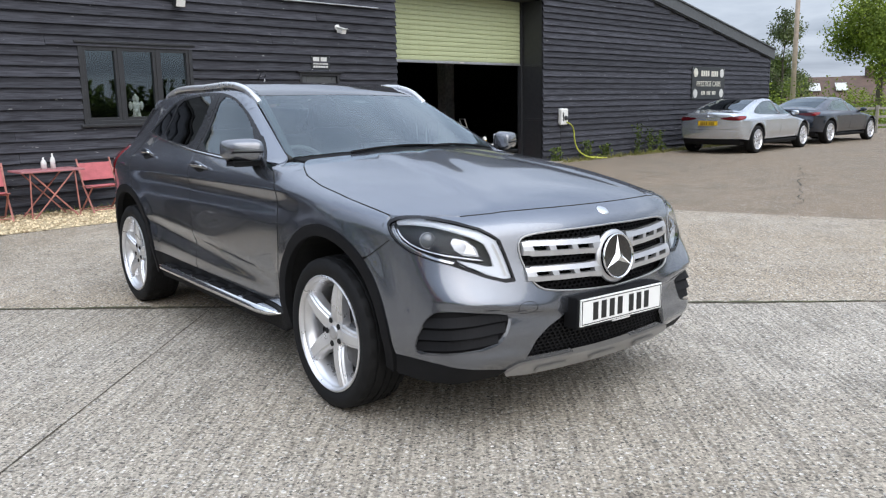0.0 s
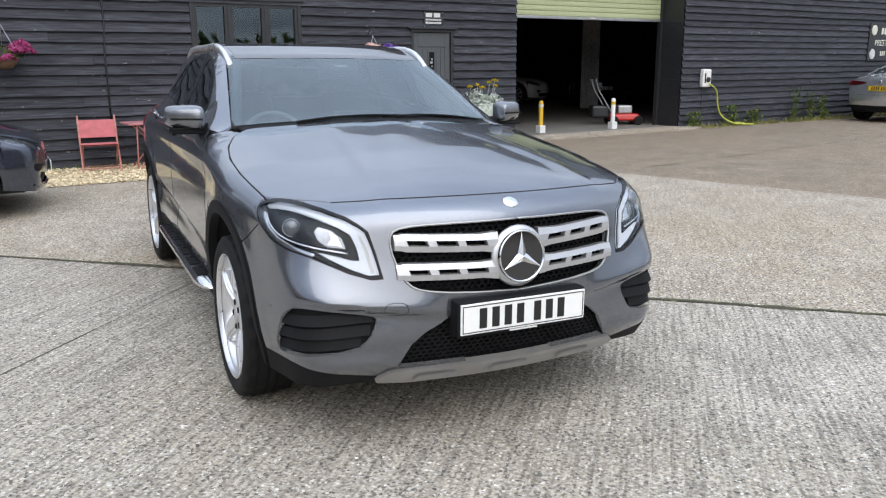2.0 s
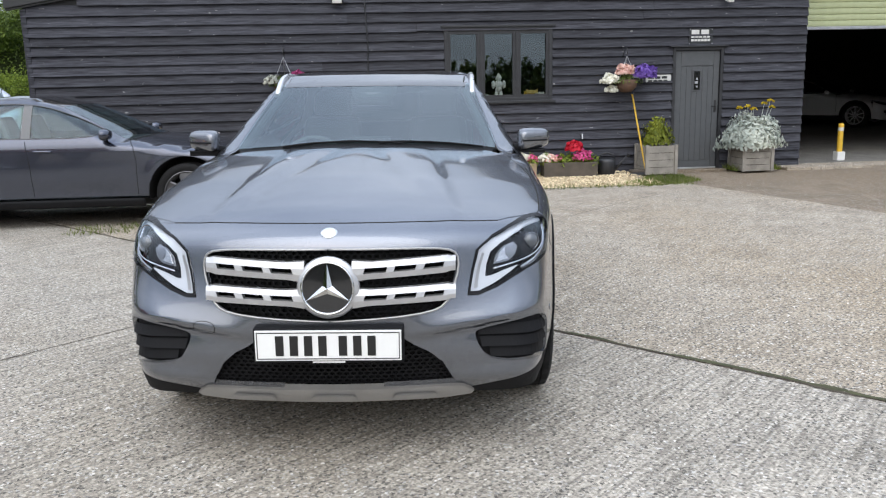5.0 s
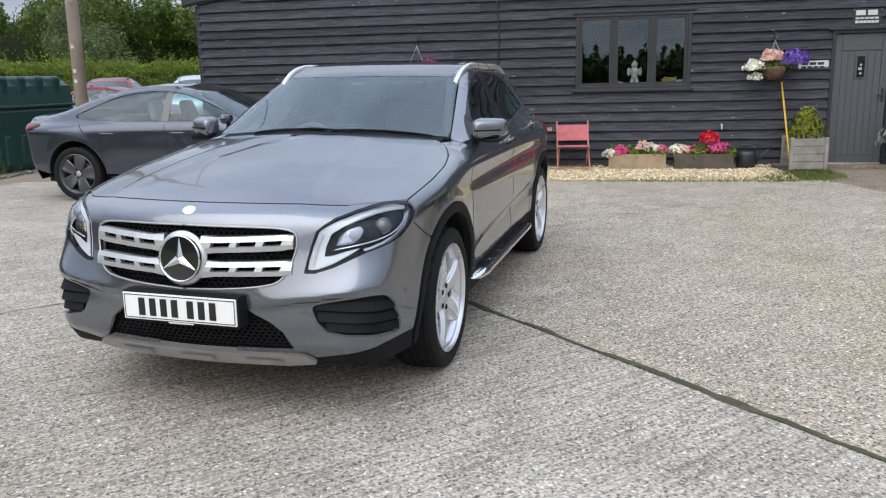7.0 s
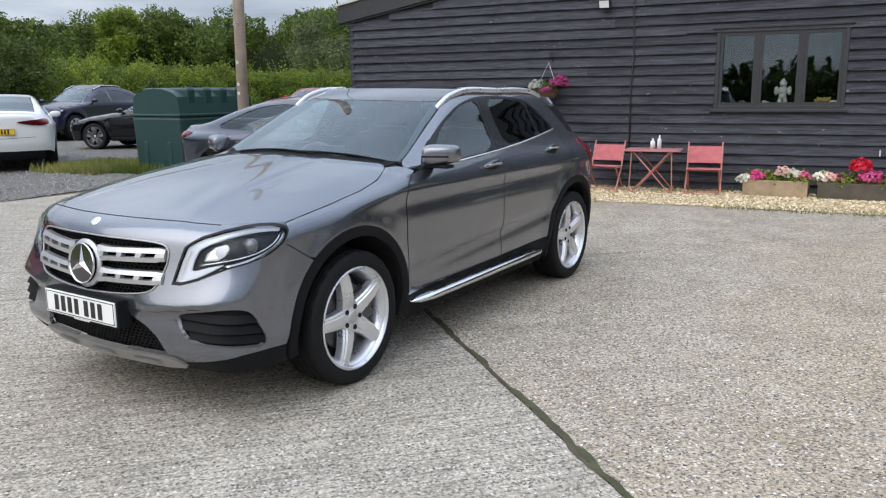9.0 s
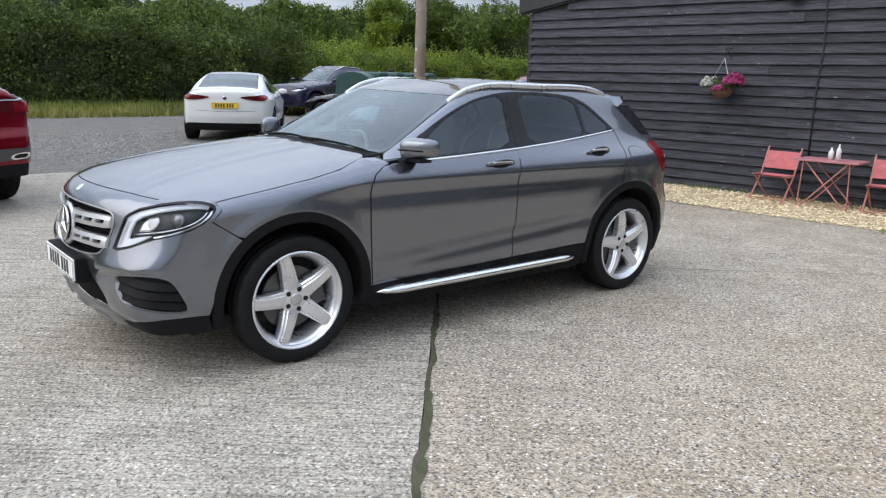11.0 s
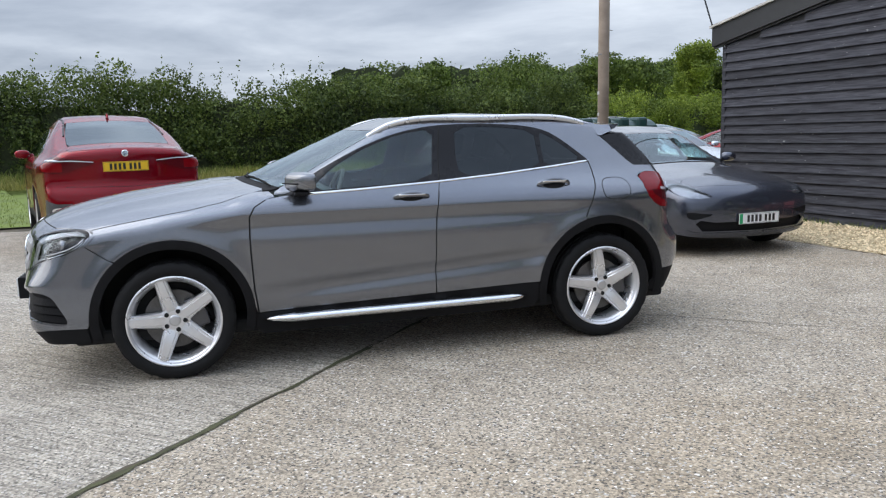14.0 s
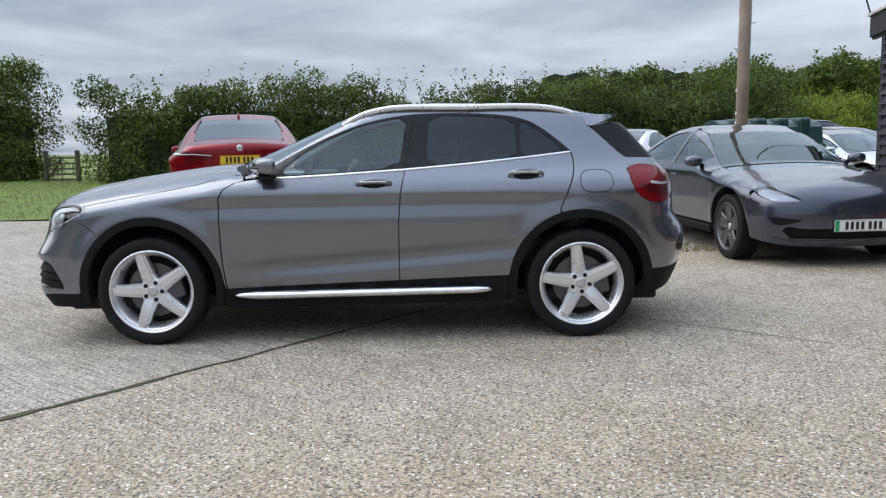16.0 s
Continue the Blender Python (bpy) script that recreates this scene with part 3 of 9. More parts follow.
M_ALLOYDARK = simple("dark_grey_alloy", (0.10, 0.10, 0.105), 0.35, 0.6, var=0.1)
M_CHROME = simple("chrome", (0.78, 0.79, 0.80), 0.08, 1.0, var=0.04, bump=0)
M_SATIN = simple("satin_silver_trim", (0.56, 0.56, 0.57), 0.36, 0.75, var=0.06, bump=0.02)
M_SKID = simple("brushed_silver_plastic", (0.40, 0.395, 0.39), 0.36, 0.7, var=0.08, bump=0.03)
M_DISC = simple("brake_disc_steel", (0.13, 0.125, 0.12), 0.5, 0.8)
M_MIRROR = simple("grey_mirror_shell", (0.21, 0.217, 0.235), 0.22, 0.75, var=0.05, bump=0, coat=0.6)
M_GLASS = glass("windscreen_glass", (0.66, 0.84, 0.84), 0.80, 1.9)
M_GLASSDARK = glass("privacy_glass", (0.5, 0.5, 0.52), 0.16, 1.55)
M_SIDEGLASS = glass("side_glass", (0.66, 0.84, 0.82), 0.88, 1.7)
M_SURROUND = simple("satin_black_pillar", (0.012, 0.012, 0.014), 0.28, var=0.1, bump=0, spec=0.2)
M_LENS = glass("clear_lamp_lens", (0.97, 0.98, 1.0), 0.96, 1.3)
M_LAMPIN = simple("lamp_reflector", (0.70, 0.71, 0.73), 0.12, 0.9, bump=0)
M_REFL = simple("dim_chrome_reflector", (0.34, 0.345, 0.36), 0.18, 0.9, bump=0)
M_LAMPBLACK = simple("lamp_housing_black", (0.02, 0.02, 0.022), 0.3, bump=0)
M_PROJ = simple("smoky_projector_lens", (0.10, 0.105, 0.11), 0.06, 0.3, var=0.05, bump=0, coat=1.0)
M_DRL = simple("white_light_guide", (0.58, 0.60, 0.63), 0.25, 0.0, var=0.03, bump=0, coat=1.0)
M_TAIL = simple("red_lamp_lens", (0.17, 0.002, 0.005), 0.12, var=0.15, bump=0, coat=0.35, spec=0.15)
M_TAILDARK = simple("dark_red_lamp_lens", (0.075, 0.003, 0.006), 0.12, var=0.15, bump=0, coat=0.4, spec=0.2)
M_PLATE_W = simple("white_plate", (0.80, 0.80, 0.78), 0.35, var=0.03, bump=0)
M_PLATE_Y = simple("yellow_plate", (0.72, 0.45, 0.02), 0.35, var=0.04, bump=0)
M_PLATE_G = simple("green_flash", (0.02, 0.30, 0.12), 0.35, bump=0)
M_CHAR = simple("plate_characters", (0.012, 0.012, 0.012), 0.4, bump=0)
M_SEAT = simple("black_leather", (0.03, 0.03, 0.031), 0.5, fine=200)
M_SEATLIGHT = simple("grey_leather", (0.12, 0.12, 0.12), 0.5, fine=200)


def build_tyre(r, w, rim_r, tread=True):
    """A tyre round x, its outer wall at +x, with grooves and tread blocks."""
    n = 96
    prof = []                                      # (x, radius, tread?)
    sw = w / 2
    prof += [(-sw * 0.82, rim_r - 0.004, 0), (-sw * 0.98, rim_r + (r - rim_r) * 0.30, 0), (-sw, rim_r + (r - rim_r) * 0.58, 0), (-sw * 0.93, r - 0.018, 0)]
    xs = [-0.86, -0.62, -0.60, -0.54, -0.52, -0.20, -0.18, -0.12, -0.10, 0.10, 0.12, 0.18, 0.20, 0.52, 0.54, 0.60, 0.62, 0.86]
    deep = {2, 3, 6, 7, 10, 11, 14, 15}
    for i, x in enumerate(xs):
        crown = r - 0.010 * abs(x) ** 3
        prof.append((x * sw, crown - (0.007 if i in deep else 0), 0 if i in deep else 1))
    prof += [(sw * 0.93, r - 0.018, 0), (sw, rim_r + (r - rim_r) * 0.58, 0), (sw * 0.985, rim_r + (r - rim_r) * 0.40, 0), (sw * 0.975, rim_r + (r - rim_r) * 0.30, 0), (sw * 0.90, rim_r + 0.006, 0), (sw * 0.80, rim_r - 0.006, 0)]
    verts, faces = [], []
    m = len(prof)
    for k in range(n):
        for j, (x, rr, t) in enumerate(prof):
            sh = (k + int(abs(x) / sw * 3)) % 4
            q = rr - (0.006 if (t and tread and sh == 0 and abs(x) > sw * 0.15) else 0)
            a = 2 * math.pi * k / n
            verts.append((x, q * math.cos(a), q * math.sin(a)))
    for k in range(n):
        for j in range(m - 1):
            a, b = k * m + j, ((k + 1) % n) * m + j
            faces.append((a, b, b + 1, a + 1))
    return verts, faces


def star_spokes(n, r_hub, r_rim, w_hub, w_rim, x_hub, x_rim, depth, ridge=0.5):
    """n solid spokes with a sunken middle, standing at +x."""
    bm = bmesh.new()
    for s in range(n):
        a = radians(90) + 2 * math.pi * s / n
        rot = Matrix.Rotation(a, 4, "X")
        rings = []
        for i in range(7):
            t = i / 6
            rr = r_hub + (r_rim - r_hub) * t
            w = w_hub + (w_rim - w_hub) * t ** 0.8
            x = x_hub + (x_rim - x_hub) * t + 0.012 * math.sin(math.pi * t)
            sec = [(-w, -depth), (-w, -0.016), (-w * 0.84, -0.007), (-w * 0.62, -0.007), (-w * 0.50, 0.010 * (0.5 - ridge)), (w * 0.50, 0.010 * (0.5 - ridge)), (w * 0.62, -0.007), (w * 0.84, -0.007), (w, -0.016), (w, -depth)]
            rings.append([bm.verts.new(rot @ Vector((x + dx, rr, dy))) for dy, dx in sec])
        for q, z in zip(rings, rings[1:]):
            for k in range(len(q)):
                k2 = (k + 1) % len(q)
                bm.faces.new((q[k], z[k], z[k2], q[k2]))
        bm.faces.new(rings[0]); bm.faces.new(rings[-1][::-1])
    bmesh.ops.recalc_face_normals(bm, faces=bm.faces[:])
    return bm


WHEEL_CACHE = {}


def wheel(parent, at, side, r=0.345, w=0.228, rim_r=0.258, style="five", mat=None, turn=0.0):
    """A road wheel at the hub's middle; side is +1 for the car's left. Parts: tyre, rim with its spokes, disc, hub cap and bolts."""
    mat = mat or M_ALLOY
    key = (r, w, rim_r, style, mat.name)
    if key not in WHEEL_CACHE:
        d = {}
        v, f = build_tyre(r, w, rim_r)
        me = bpy.data.meshes.new("tyre"); me.from_pydata(v, [], f); me.materials.append(M_RUBBER); me.shade_smooth()
        me.set_sharp_from_angle(angle=radians(35))
        d["tyre"] = me
        hw = w / 2
        prof = [(rim_r + 0.002, -hw * 0.85), (rim_r - 0.012, -hw * 0.80), (rim_r - 0.035, -hw * 0.55), (rim_r - 0.038, hw * 0.35), (rim_r - 0.022, hw * 0.70), (rim_r - 0.008, hw * 0.82), (rim_r + 0.005, hw * 0.86), (rim_r + 0.007, hw * 0.94), (rim_r, hw * 0.97), (rim_r - 0.007, hw * 0.93), (rim_r - 0.013, hw * 0.81)]
        bm = lathe(prof, 64, "x")
        bmesh.ops.recalc_face_normals(bm, faces=bm.faces[:])
        me = bpy.data.meshes.new("rim"); bm.to_mesh(me); bm.free(); me.materials.append(mat); me.shade_smooth(); me.set_sharp_from_angle(angle=radians(40))
        d["rim"] = me
        if style == "five":
            bm = star_spokes(5, 0.040, rim_r - 0.012, 0.050, 0.034, hw * 0.62, hw * 0.80, 0.055)
        elif style == "aero":
            bm = star_spokes(5, 0.05, rim_r - 0.012, 0.050, 0.088, hw * 0.75, hw * 0.86, 0.03, 1.6)
        else:
            bm = star_spokes(10, 0.05, rim_r - 0.012, 0.018, 0.016, hw * 0.66, hw * 0.82, 0.04)
        lathe([(0.0, hw * 0.30), (0.085, hw * 0.36), (0.085, hw * 0.60), (0.070, hw * 0.66), (0.040, hw * 0.66), (0.0, hw * 0.66)], 40, "x", bm)
        me = bpy.data.meshes.new("spokes"); bm.to_mesh(me); bm.free(); me.materials.append(mat); me.shade_smooth(); me.set_sharp_from_angle(angle=radians(28))
        d["spokes"] = me
        bm = lathe([(0.0, hw * 0.715), (0.022, hw * 0.715), (0.032, hw * 0.70), (0.034, hw * 0.62)], 32, "x")
        me = bpy.data.meshes.new("hub_cap"); bm.to_mesh(me); bm.free(); me.materials.append(M_SATIN); me.shade_smooth()
        d["hub_cap"] = me
        bm = lathe([(0.0135, hw * 0.60), (0.0135, hw * 0.69), (0.010, hw * 0.705), (0.0, hw * 0.705)], 10, "x")
        me = bpy.data.meshes.new("wheel_bolt"); bm.to_mesh(me); bm.free(); me.materials.append(M_INNER)
        d["wheel_bolt"] = me
        bm = lathe([(0.07, 0.0), (rim_r * 0.66, 0.0), (rim_r * 0.66, 0.02), (0.07, 0.02), (0.06, 0.05), (0.0, 0.05)], 40, "x")
        me = bpy.data.meshes.new("brake_disc"); bm.to_mesh(me); bm.free(); me.materials.append(M_DISC)
        d["brake_disc"] = me
        bm = lathe([(0.0, -hw * 0.30), (rim_r - 0.036, -hw * 0.30)], 40, "x")
        me = bpy.data.meshes.new("dust_shield"); bm.to_mesh(me); bm.free(); me.materials.append(M_INNER)
        d["dust_shield"] = me
        bm = box((-0.01, rim_r * 0.30, -0.09), (0.055, rim_r * 0.70, 0.09), 0.012)
        me = bpy.data.meshes.new("brake_caliper"); bm.to_mesh(me); bm.free(); me.materials.append(M_ALLOYDARK)
        d["brake_caliper"] = me
        WHEEL_CACHE[key] = d
    d = WHEEL_CACHE[key]
    wh = new("wheel", d["tyre"])
    wh.name = "wheel"
    wh.parent = parent
    wh.matrix_local = pose(at[0], at[1], at[2], 0, 0, 0 if side > 0 else 180) @ Matrix.Rotation(radians(turn), 4, "X")
    wh["label"] = "black tyre on a spoked alloy rim"
    for k in ("rim", "spokes", "hub_cap", "brake_disc", "dust_shield", "brake_caliper"):
        o = new(k, d[k])
        o.parent = wh
    for k in range(5):
        a = radians(90 + 36) + 2 * math.pi * k / 5
        o = new("wheel_bolt", d["wheel_bolt"])
        o.parent = wh
        o.matrix_local = Matrix.Translation((0, 0.056 * math.cos(a), 0.056 * math.sin(a)))
    return wh


def number_plate(parent, m, yellow=False, groups=((4, 3)), green=False, w=0.52, h=0.111):
    """A plate with plain bars for its characters."""
    bm = box((-w / 2, -0.004, -h / 2), (w / 2, 0.004, h / 2), 0.0015)
    pl = part("number_plate", bm, M_PLATE_Y if yellow else M_PLATE_W, parent, ("yellow" if yellow else "white") + " plate with dark character bars")
    pl.matrix_local = m
    x = -w * 0.36 + (0.03 if green else 0)
    cw, gap = w * 0.078, w * 0.098
    for gi, g in enumerate((4, 3)):
        for k in range(g):
            part("character_bar", box((x, -0.0065, -h * 0.33), (x + cw * 0.72, -0.004, h * 0.33)), M_CHAR, pl)
            x += gap
        x += gap * 0.42
    bm = bmesh.new()
    for a, b in (((-w / 2 + 0.006, -h / 2 + 0.006), (w / 2 - 0.006, -h / 2 + 0.009)), ((-w / 2 + 0.006, h / 2 - 0.009), (w / 2 - 0.006, h / 2 - 0.006)), ((-w / 2 + 0.006, -h / 2 + 0.009), (-w / 2 + 0.009, h / 2 - 0.009)), ((w / 2 - 0.009, -h / 2 + 0.009), (w / 2 - 0.006, h / 2 - 0.009))):
        add_box(bm, (a[0], -0.0055, a[1]), (b[0], -0.004, b[1]))
    part("border_line", bm, M_CHAR, pl)
    if green:
        part("green_band", box((-w / 2 + 0.002, -0.0058, -h / 2 + 0.003), (-w / 2 + 0.045, -0.004, h / 2 - 0.003)), M_PLATE_G, pl)
    return pl


# ---- concrete bays, joints, gravel ----
def clip_poly(poly, region):
    """Cuts a convex outline by a convex region that runs clockwise."""
    out = [Vector(p) for p in poly]
    for i in range(len(region)):
        a, b = Vector(region[i]), Vector(region[(i + 1) % len(region)])
        n = Vector(((b - a).y, -(b - a).x))
        res = []
        for j in range(len(out)):
            p, q = out[j], out[(j + 1) % len(out)]
            dp, dq = (p - a).dot(n), (q - a).dot(n)
            if dp >= 0:
                res.append(p)
            if (dp >= 0) != (dq >= 0):
                res.append(p + (q - p) * (dp / (dp - dq)))
        out = res
        if len(out) < 3:
            return []
    return out


REGION = [(-13.9, -1.75), (-2.3, -1.75), (-1.0, -5.98), (0.7, -12), (3, -40), (-16.5, -40), (-16.3, -12), (-14.3, -4)]
apron = thing("concrete_apron", Matrix(), "large brushed concrete bays with dirty mossy joints", "paving", kind="structure")
for a0, a1 in ((-30, -9), (-9, 0), (0, 9), (9, 40)):
    for b0, b1 in ((-40, 0), (0, 30)):
        g = 0.008
        q = clip_poly([yard(a0 + 0.0015, b0 + g), yard(a1 - 0.0015, b0 + g), yard(a1 - 0.0015, b1 - g), yard(a0 + 0.0015, b1 - g)], REGION)
        if q:
            bm = bmesh.new()
            f = bm.faces.new([bm.verts.new((p.x, p.y, 0.0)) for p in q])
            r = bmesh.ops.extrude_face_region(bm, geom=[f])
            bmesh.ops.translate(bm, vec=(0, 0, -0.10), verts=[v for v in r["geom"] if isinstance(v, bmesh.types.BMVert)])
            bmesh.ops.recalc_face_normals(bm, faces=bm.faces[:])
            part("slab", bm, M_CONC2 if b0 >= 0 else M_CONC, apron)

M_JOINT = simple("joint_dirt_and_moss", (0.078, 0.064, 0.044), 0.95, var=0.5, scale=3, where="World", bump=0.6)
M_MOSS = simple("moss", (0.060, 0.062, 0.028), 0.95, var=0.4, scale=8, where="World", bump=0.6)
M_GRAVEL = simple("yellow_gravel_bed", (0.48, 0.395, 0.25), 0.9, var=0.45, scale=30, where="World", bump=0.8, fine=70)


def ribbon(name, pts, half, mat, seed, z=0.0035, rough_=0.6):
    rng = np.random.default_rng(seed)
    pts = np.array(finer(pts, 0.06, closed=False))
    n = len(pts)
    def jit():
        k = np.convolve(rng.normal(0, 1, n + 24), np.ones(7) / 7, "same")[12:12 + n] * 1.4 + rng.normal(0, 0.25, n)
        return half * np.clip(1 + rough_ * k, 0.15, 2.6)
    d = np.gradient(pts, axis=0)
    d /= np.linalg.norm(d, axis=1)[:, None]
    w = np.c_[-d[:, 1], d[:, 0]]
    l, r = pts + w * jit()[:, None], pts - w * jit()[:, None]
    v = [(*p, z) for p in l] + [(*p, z) for p in r]
    return tagged(mesh_ob(name, v, [(i, i + n, i + n + 1, i + 1) for i in range(n - 1)], mat, apron))


ribbon("joint_filler", [yard(a, 0.004 * math.sin(a * 3) + 0.003 * math.sin(a * 17)) for a in np.arange(-8.5, 8.5, 0.09)], 0.009, M_JOINT, 3, 0.0035, 1.5)
ribbon("moss_strip", [yard(a, 0.01) for a in np.arange(-3.0, 7.5, 0.1)], 0.011, M_MOSS, 5, 0.005, 2.2)
ribbon("cross_joint", [yard(0.002, b) for b in np.arange(-9, 9, 0.3)], 0.003, M_JOINT, 6, 0.003, 0.8)
ribbon("crack", [yard(9 + 0.05 * math.sin(b * 2), b) for b in np.arange(0, 8, 0.3)], 0.006, M_JOINT, 7, 0.003, 0.8)
for k, (p, q, s) in enumerate((((-0.5, -4.2), (8.5, -3.2), 0.009), ((0.5, -7.5), (7.0, -5.0), 0.008), ((5.0, -1.8), (16, -5.5), 0.009))):
    rng = np.random.default_rng(20 + k)
    t = np.linspace(0, 1, 26)
    line = [(p[0] + (q[0] - p[0]) * a + rng.normal(0, 0.04), p[1] + (q[1] - p[1]) * a + rng.normal(0, 0.045)) for a in t]
    ribbon("yard_crack", line, s, M_JOINT, 30 + k, -0.026, 1.6)
flat("gravel_border", [(-12.2, -1.72), (-2.55, -1.78), (-2.6, -1.5), (-2.9, 0.05), (-12.2, 0.05)], 0.004, M_GRAVEL, "border of yellow gravel along the barn wall", category="gravel")


def pebbles(name, n, area, size, mat, label, seed):
    rng = np.random.default_rng(seed)
    c = np.c_[rng.uniform(area[0], area[1], n), rng.uniform(area[2], area[3], n), np.full(n, area[4])]
    s = size * rng.uniform(0.5, 1.5, (n, 1, 1)) * rng.uniform(0.7, 1.3, (n, 6, 1))
    o = np.array([(1, 0, 0), (-1, 0, 0), (0, 1, 0), (0, -1, 0), (0, 0, 0.7), (0, 0, -0.4)])
    v = (c[:, None, :] + o[None] * s).reshape(-1, 3)
    t = np.array([(0, 2, 4), (2, 1, 4), (1, 3, 4), (3, 0, 4), (2, 0, 5), (1, 2, 5), (3, 1, 5), (0, 3, 5)])
    f = (np.arange(n)[:, None, None] * 6 + t[None]).reshape(-1, 3)
    me = bpy.data.meshes.new(name)
    me.from_pydata(v.tolist(), [], f.tolist())
    me.materials.append(mat)
    return tagged(new(name, me), label, "gravel", "", "stuff")


def stone_mat(name, lo, hi):
    m, nt, b = node_mat(name)
    g = nt.nodes.new("ShaderNodeNewGeometry")
    nt.links.new(ramp_of(nt, g.outputs["Random Per Island"], [(0.0, lo), (0.6, hi), (1.0, tuple(min(1, k * 1.3) for k in hi))]), b.inputs["Base Color"])
    b.inputs["Roughness"].default_value = 0.8
    return m


pebbles("gravel_stones", 9000, (-12.0, -2.6, -1.78, -0.02, 0.012), 0.017, stone_mat("gravel_stone", (0.30, 0.22, 0.12), (0.64, 0.53, 0.35)), "loose yellow gravel stones", 4)
pebbles("asphalt_stones", 5000, (-22, -14.4, -6.0, 2.0, -0.006), 0.016, stone_mat("grey_stone", (0.07, 0.07, 0.068), (0.30, 0.29, 0.27)), "loose grey chippings on the asphalt", 5)

# ---- the black barn ----
SL, XL, XR, XM = 0.17, -11.53, 16.8, 2.63


def roofline(x):
    return 2.66 + SL * (min(x - XL, XR - x))


WIN = (-5.478, -3.800, 1.162, 2.275)
DOOR = (-1.862, -1.026, -0.02, 1.925)
GAR = (0.34, 4.74, -0.02, 3.60)
front = thing("wall_front", Matrix(), "barn front clad in black-stained feather-edge boards", "wall", kind="structure")


def wall_core():
    bm = bmesh.new()
    for x0, x1, z0, z1 in ((XL, WIN[0], -0.1, 2.6), (WIN[0], WIN[1], -0.1, WIN[2]), (WIN[0], WIN[1], WIN[3], 2.6), (WIN[1], DOOR[0], -0.1, 2.6), (DOOR[0], DOOR[1], DOOR[3], 2.6), (DOOR[1], GAR[0], -0.1, 2.6), (GAR[1], XR, -0.1, 2.6)):
        add_box(bm, (x0, 0.0, z0), (x1, 0.16, z1))
    top = [(XL, 2.6), (GAR[0], 2.6), (GAR[0], GAR[3]), (GAR[1], GAR[3]), (GAR[1], 2.6), (XR, 2.6), (XR, roofline(XR)), (XM, roofline(XM)), (XL, roofline(XL))]
    f = bm.faces.new([bm.verts.new((x, 0.0, z)) for x, z in top])
    r = bmesh.ops.extrude_face_region(bm, geom=[f])
    bmesh.ops.translate(bm, vec=(0, 0.16, 0), verts=[v for v in r["geom"] if isinstance(v, bmesh.types.BMVert)])
    bmesh.ops.recalc_face_normals(bm, faces=bm.faces[:])
    part("wall_core", bm, M_DARK, front)


wall_core()


def board_mesh(seed):
    rng = np.random.default_rng(seed)
    n = 12
    lo = np.convolve(rng.normal(0, 0.004, n + 5), np.ones(3) / 3, "valid")[:n + 1]
    bow = np.convolve(rng.normal(0, 0.003, n + 5), np.ones(3) / 3, "valid")[:n + 1]
    v, f = [], []
    for i in range(n + 1):
        x = i / n
        y0, z0 = -0.055 + bow[i], 0.0 + lo[i]
        v += [(x, -0.002, 0.160), (x, -0.010, 0.160), (x, y0, z0 + 0.003), (x, y0 + 0.003, z0), (x, y0 + 0.015, z0 + 0.001), (x, -0.008, 0.120)]
    m = 6
    for i in range(n):
        for k in range(m - 1):
            a = i * m + k
            f.append((a, a + m, a + m + 1, a + 1))
    f += [tuple(range(m)), tuple(n * m + k for k in reversed(range(m)))]
    me = bpy.data.meshes.new("board")
    me.from_pydata(v, [], [q[::-1] for q in f])
    me.materials.append(M_BOARD)
    return me


BOARDS = [board_mesh(100 + k) for k in range(8)]
ROW = 0.1405


def lay_boards():
    rng = random.Random(7)
    r = 0
    z = -0.02
    while z < roofline(XM) - 0.05:
        zt = z + ROW
        x0, x1 = XL, XR
        if zt > 2.66:
            x0, x1 = XL + (zt - 2.66) / SL, XR - (zt - 2.66) / SL
        spans = [(x0, x1)]
        for hole in (WIN, DOOR, GAR):
            if hole[2] - 0.02 < z + ROW * 0.5 < hole[3] + 0.02:
                nxt = []
                for a, b in spans:
                    if hole[1] <= a or hole[0] >= b:
                        nxt.append((a, b))
                    else:
                        if hole[0] > a:
                            nxt.append((a, hole[0]))
                        if hole[1] < b:
                            nxt.append((hole[1], b))
                spans = nxt
        for a, b in spans:
            if b - a < 0.1:
                continue
            x = a
            while x < b - 0.01:
                ln = min(rng.uniform(4.0, 6.4), b - x)
                if b - x - ln < 1.2:
                    ln = b - x
                ob = new("board", BOARDS[rng.randrange(8)])
                ob.parent = front
                ob.matrix_local = Matrix.Translation((x + 0.002, rng.uniform(-0.003, 0.0), z + rng.uniform(-0.006, 0.006))) @ Matrix.Rotation(rng.uniform(-0.0012, 0.0012), 4, "Y") @ Matrix.Diagonal((ln - 0.004, 1, 1, 1))
                x += ln
        z = zt
        r += 1


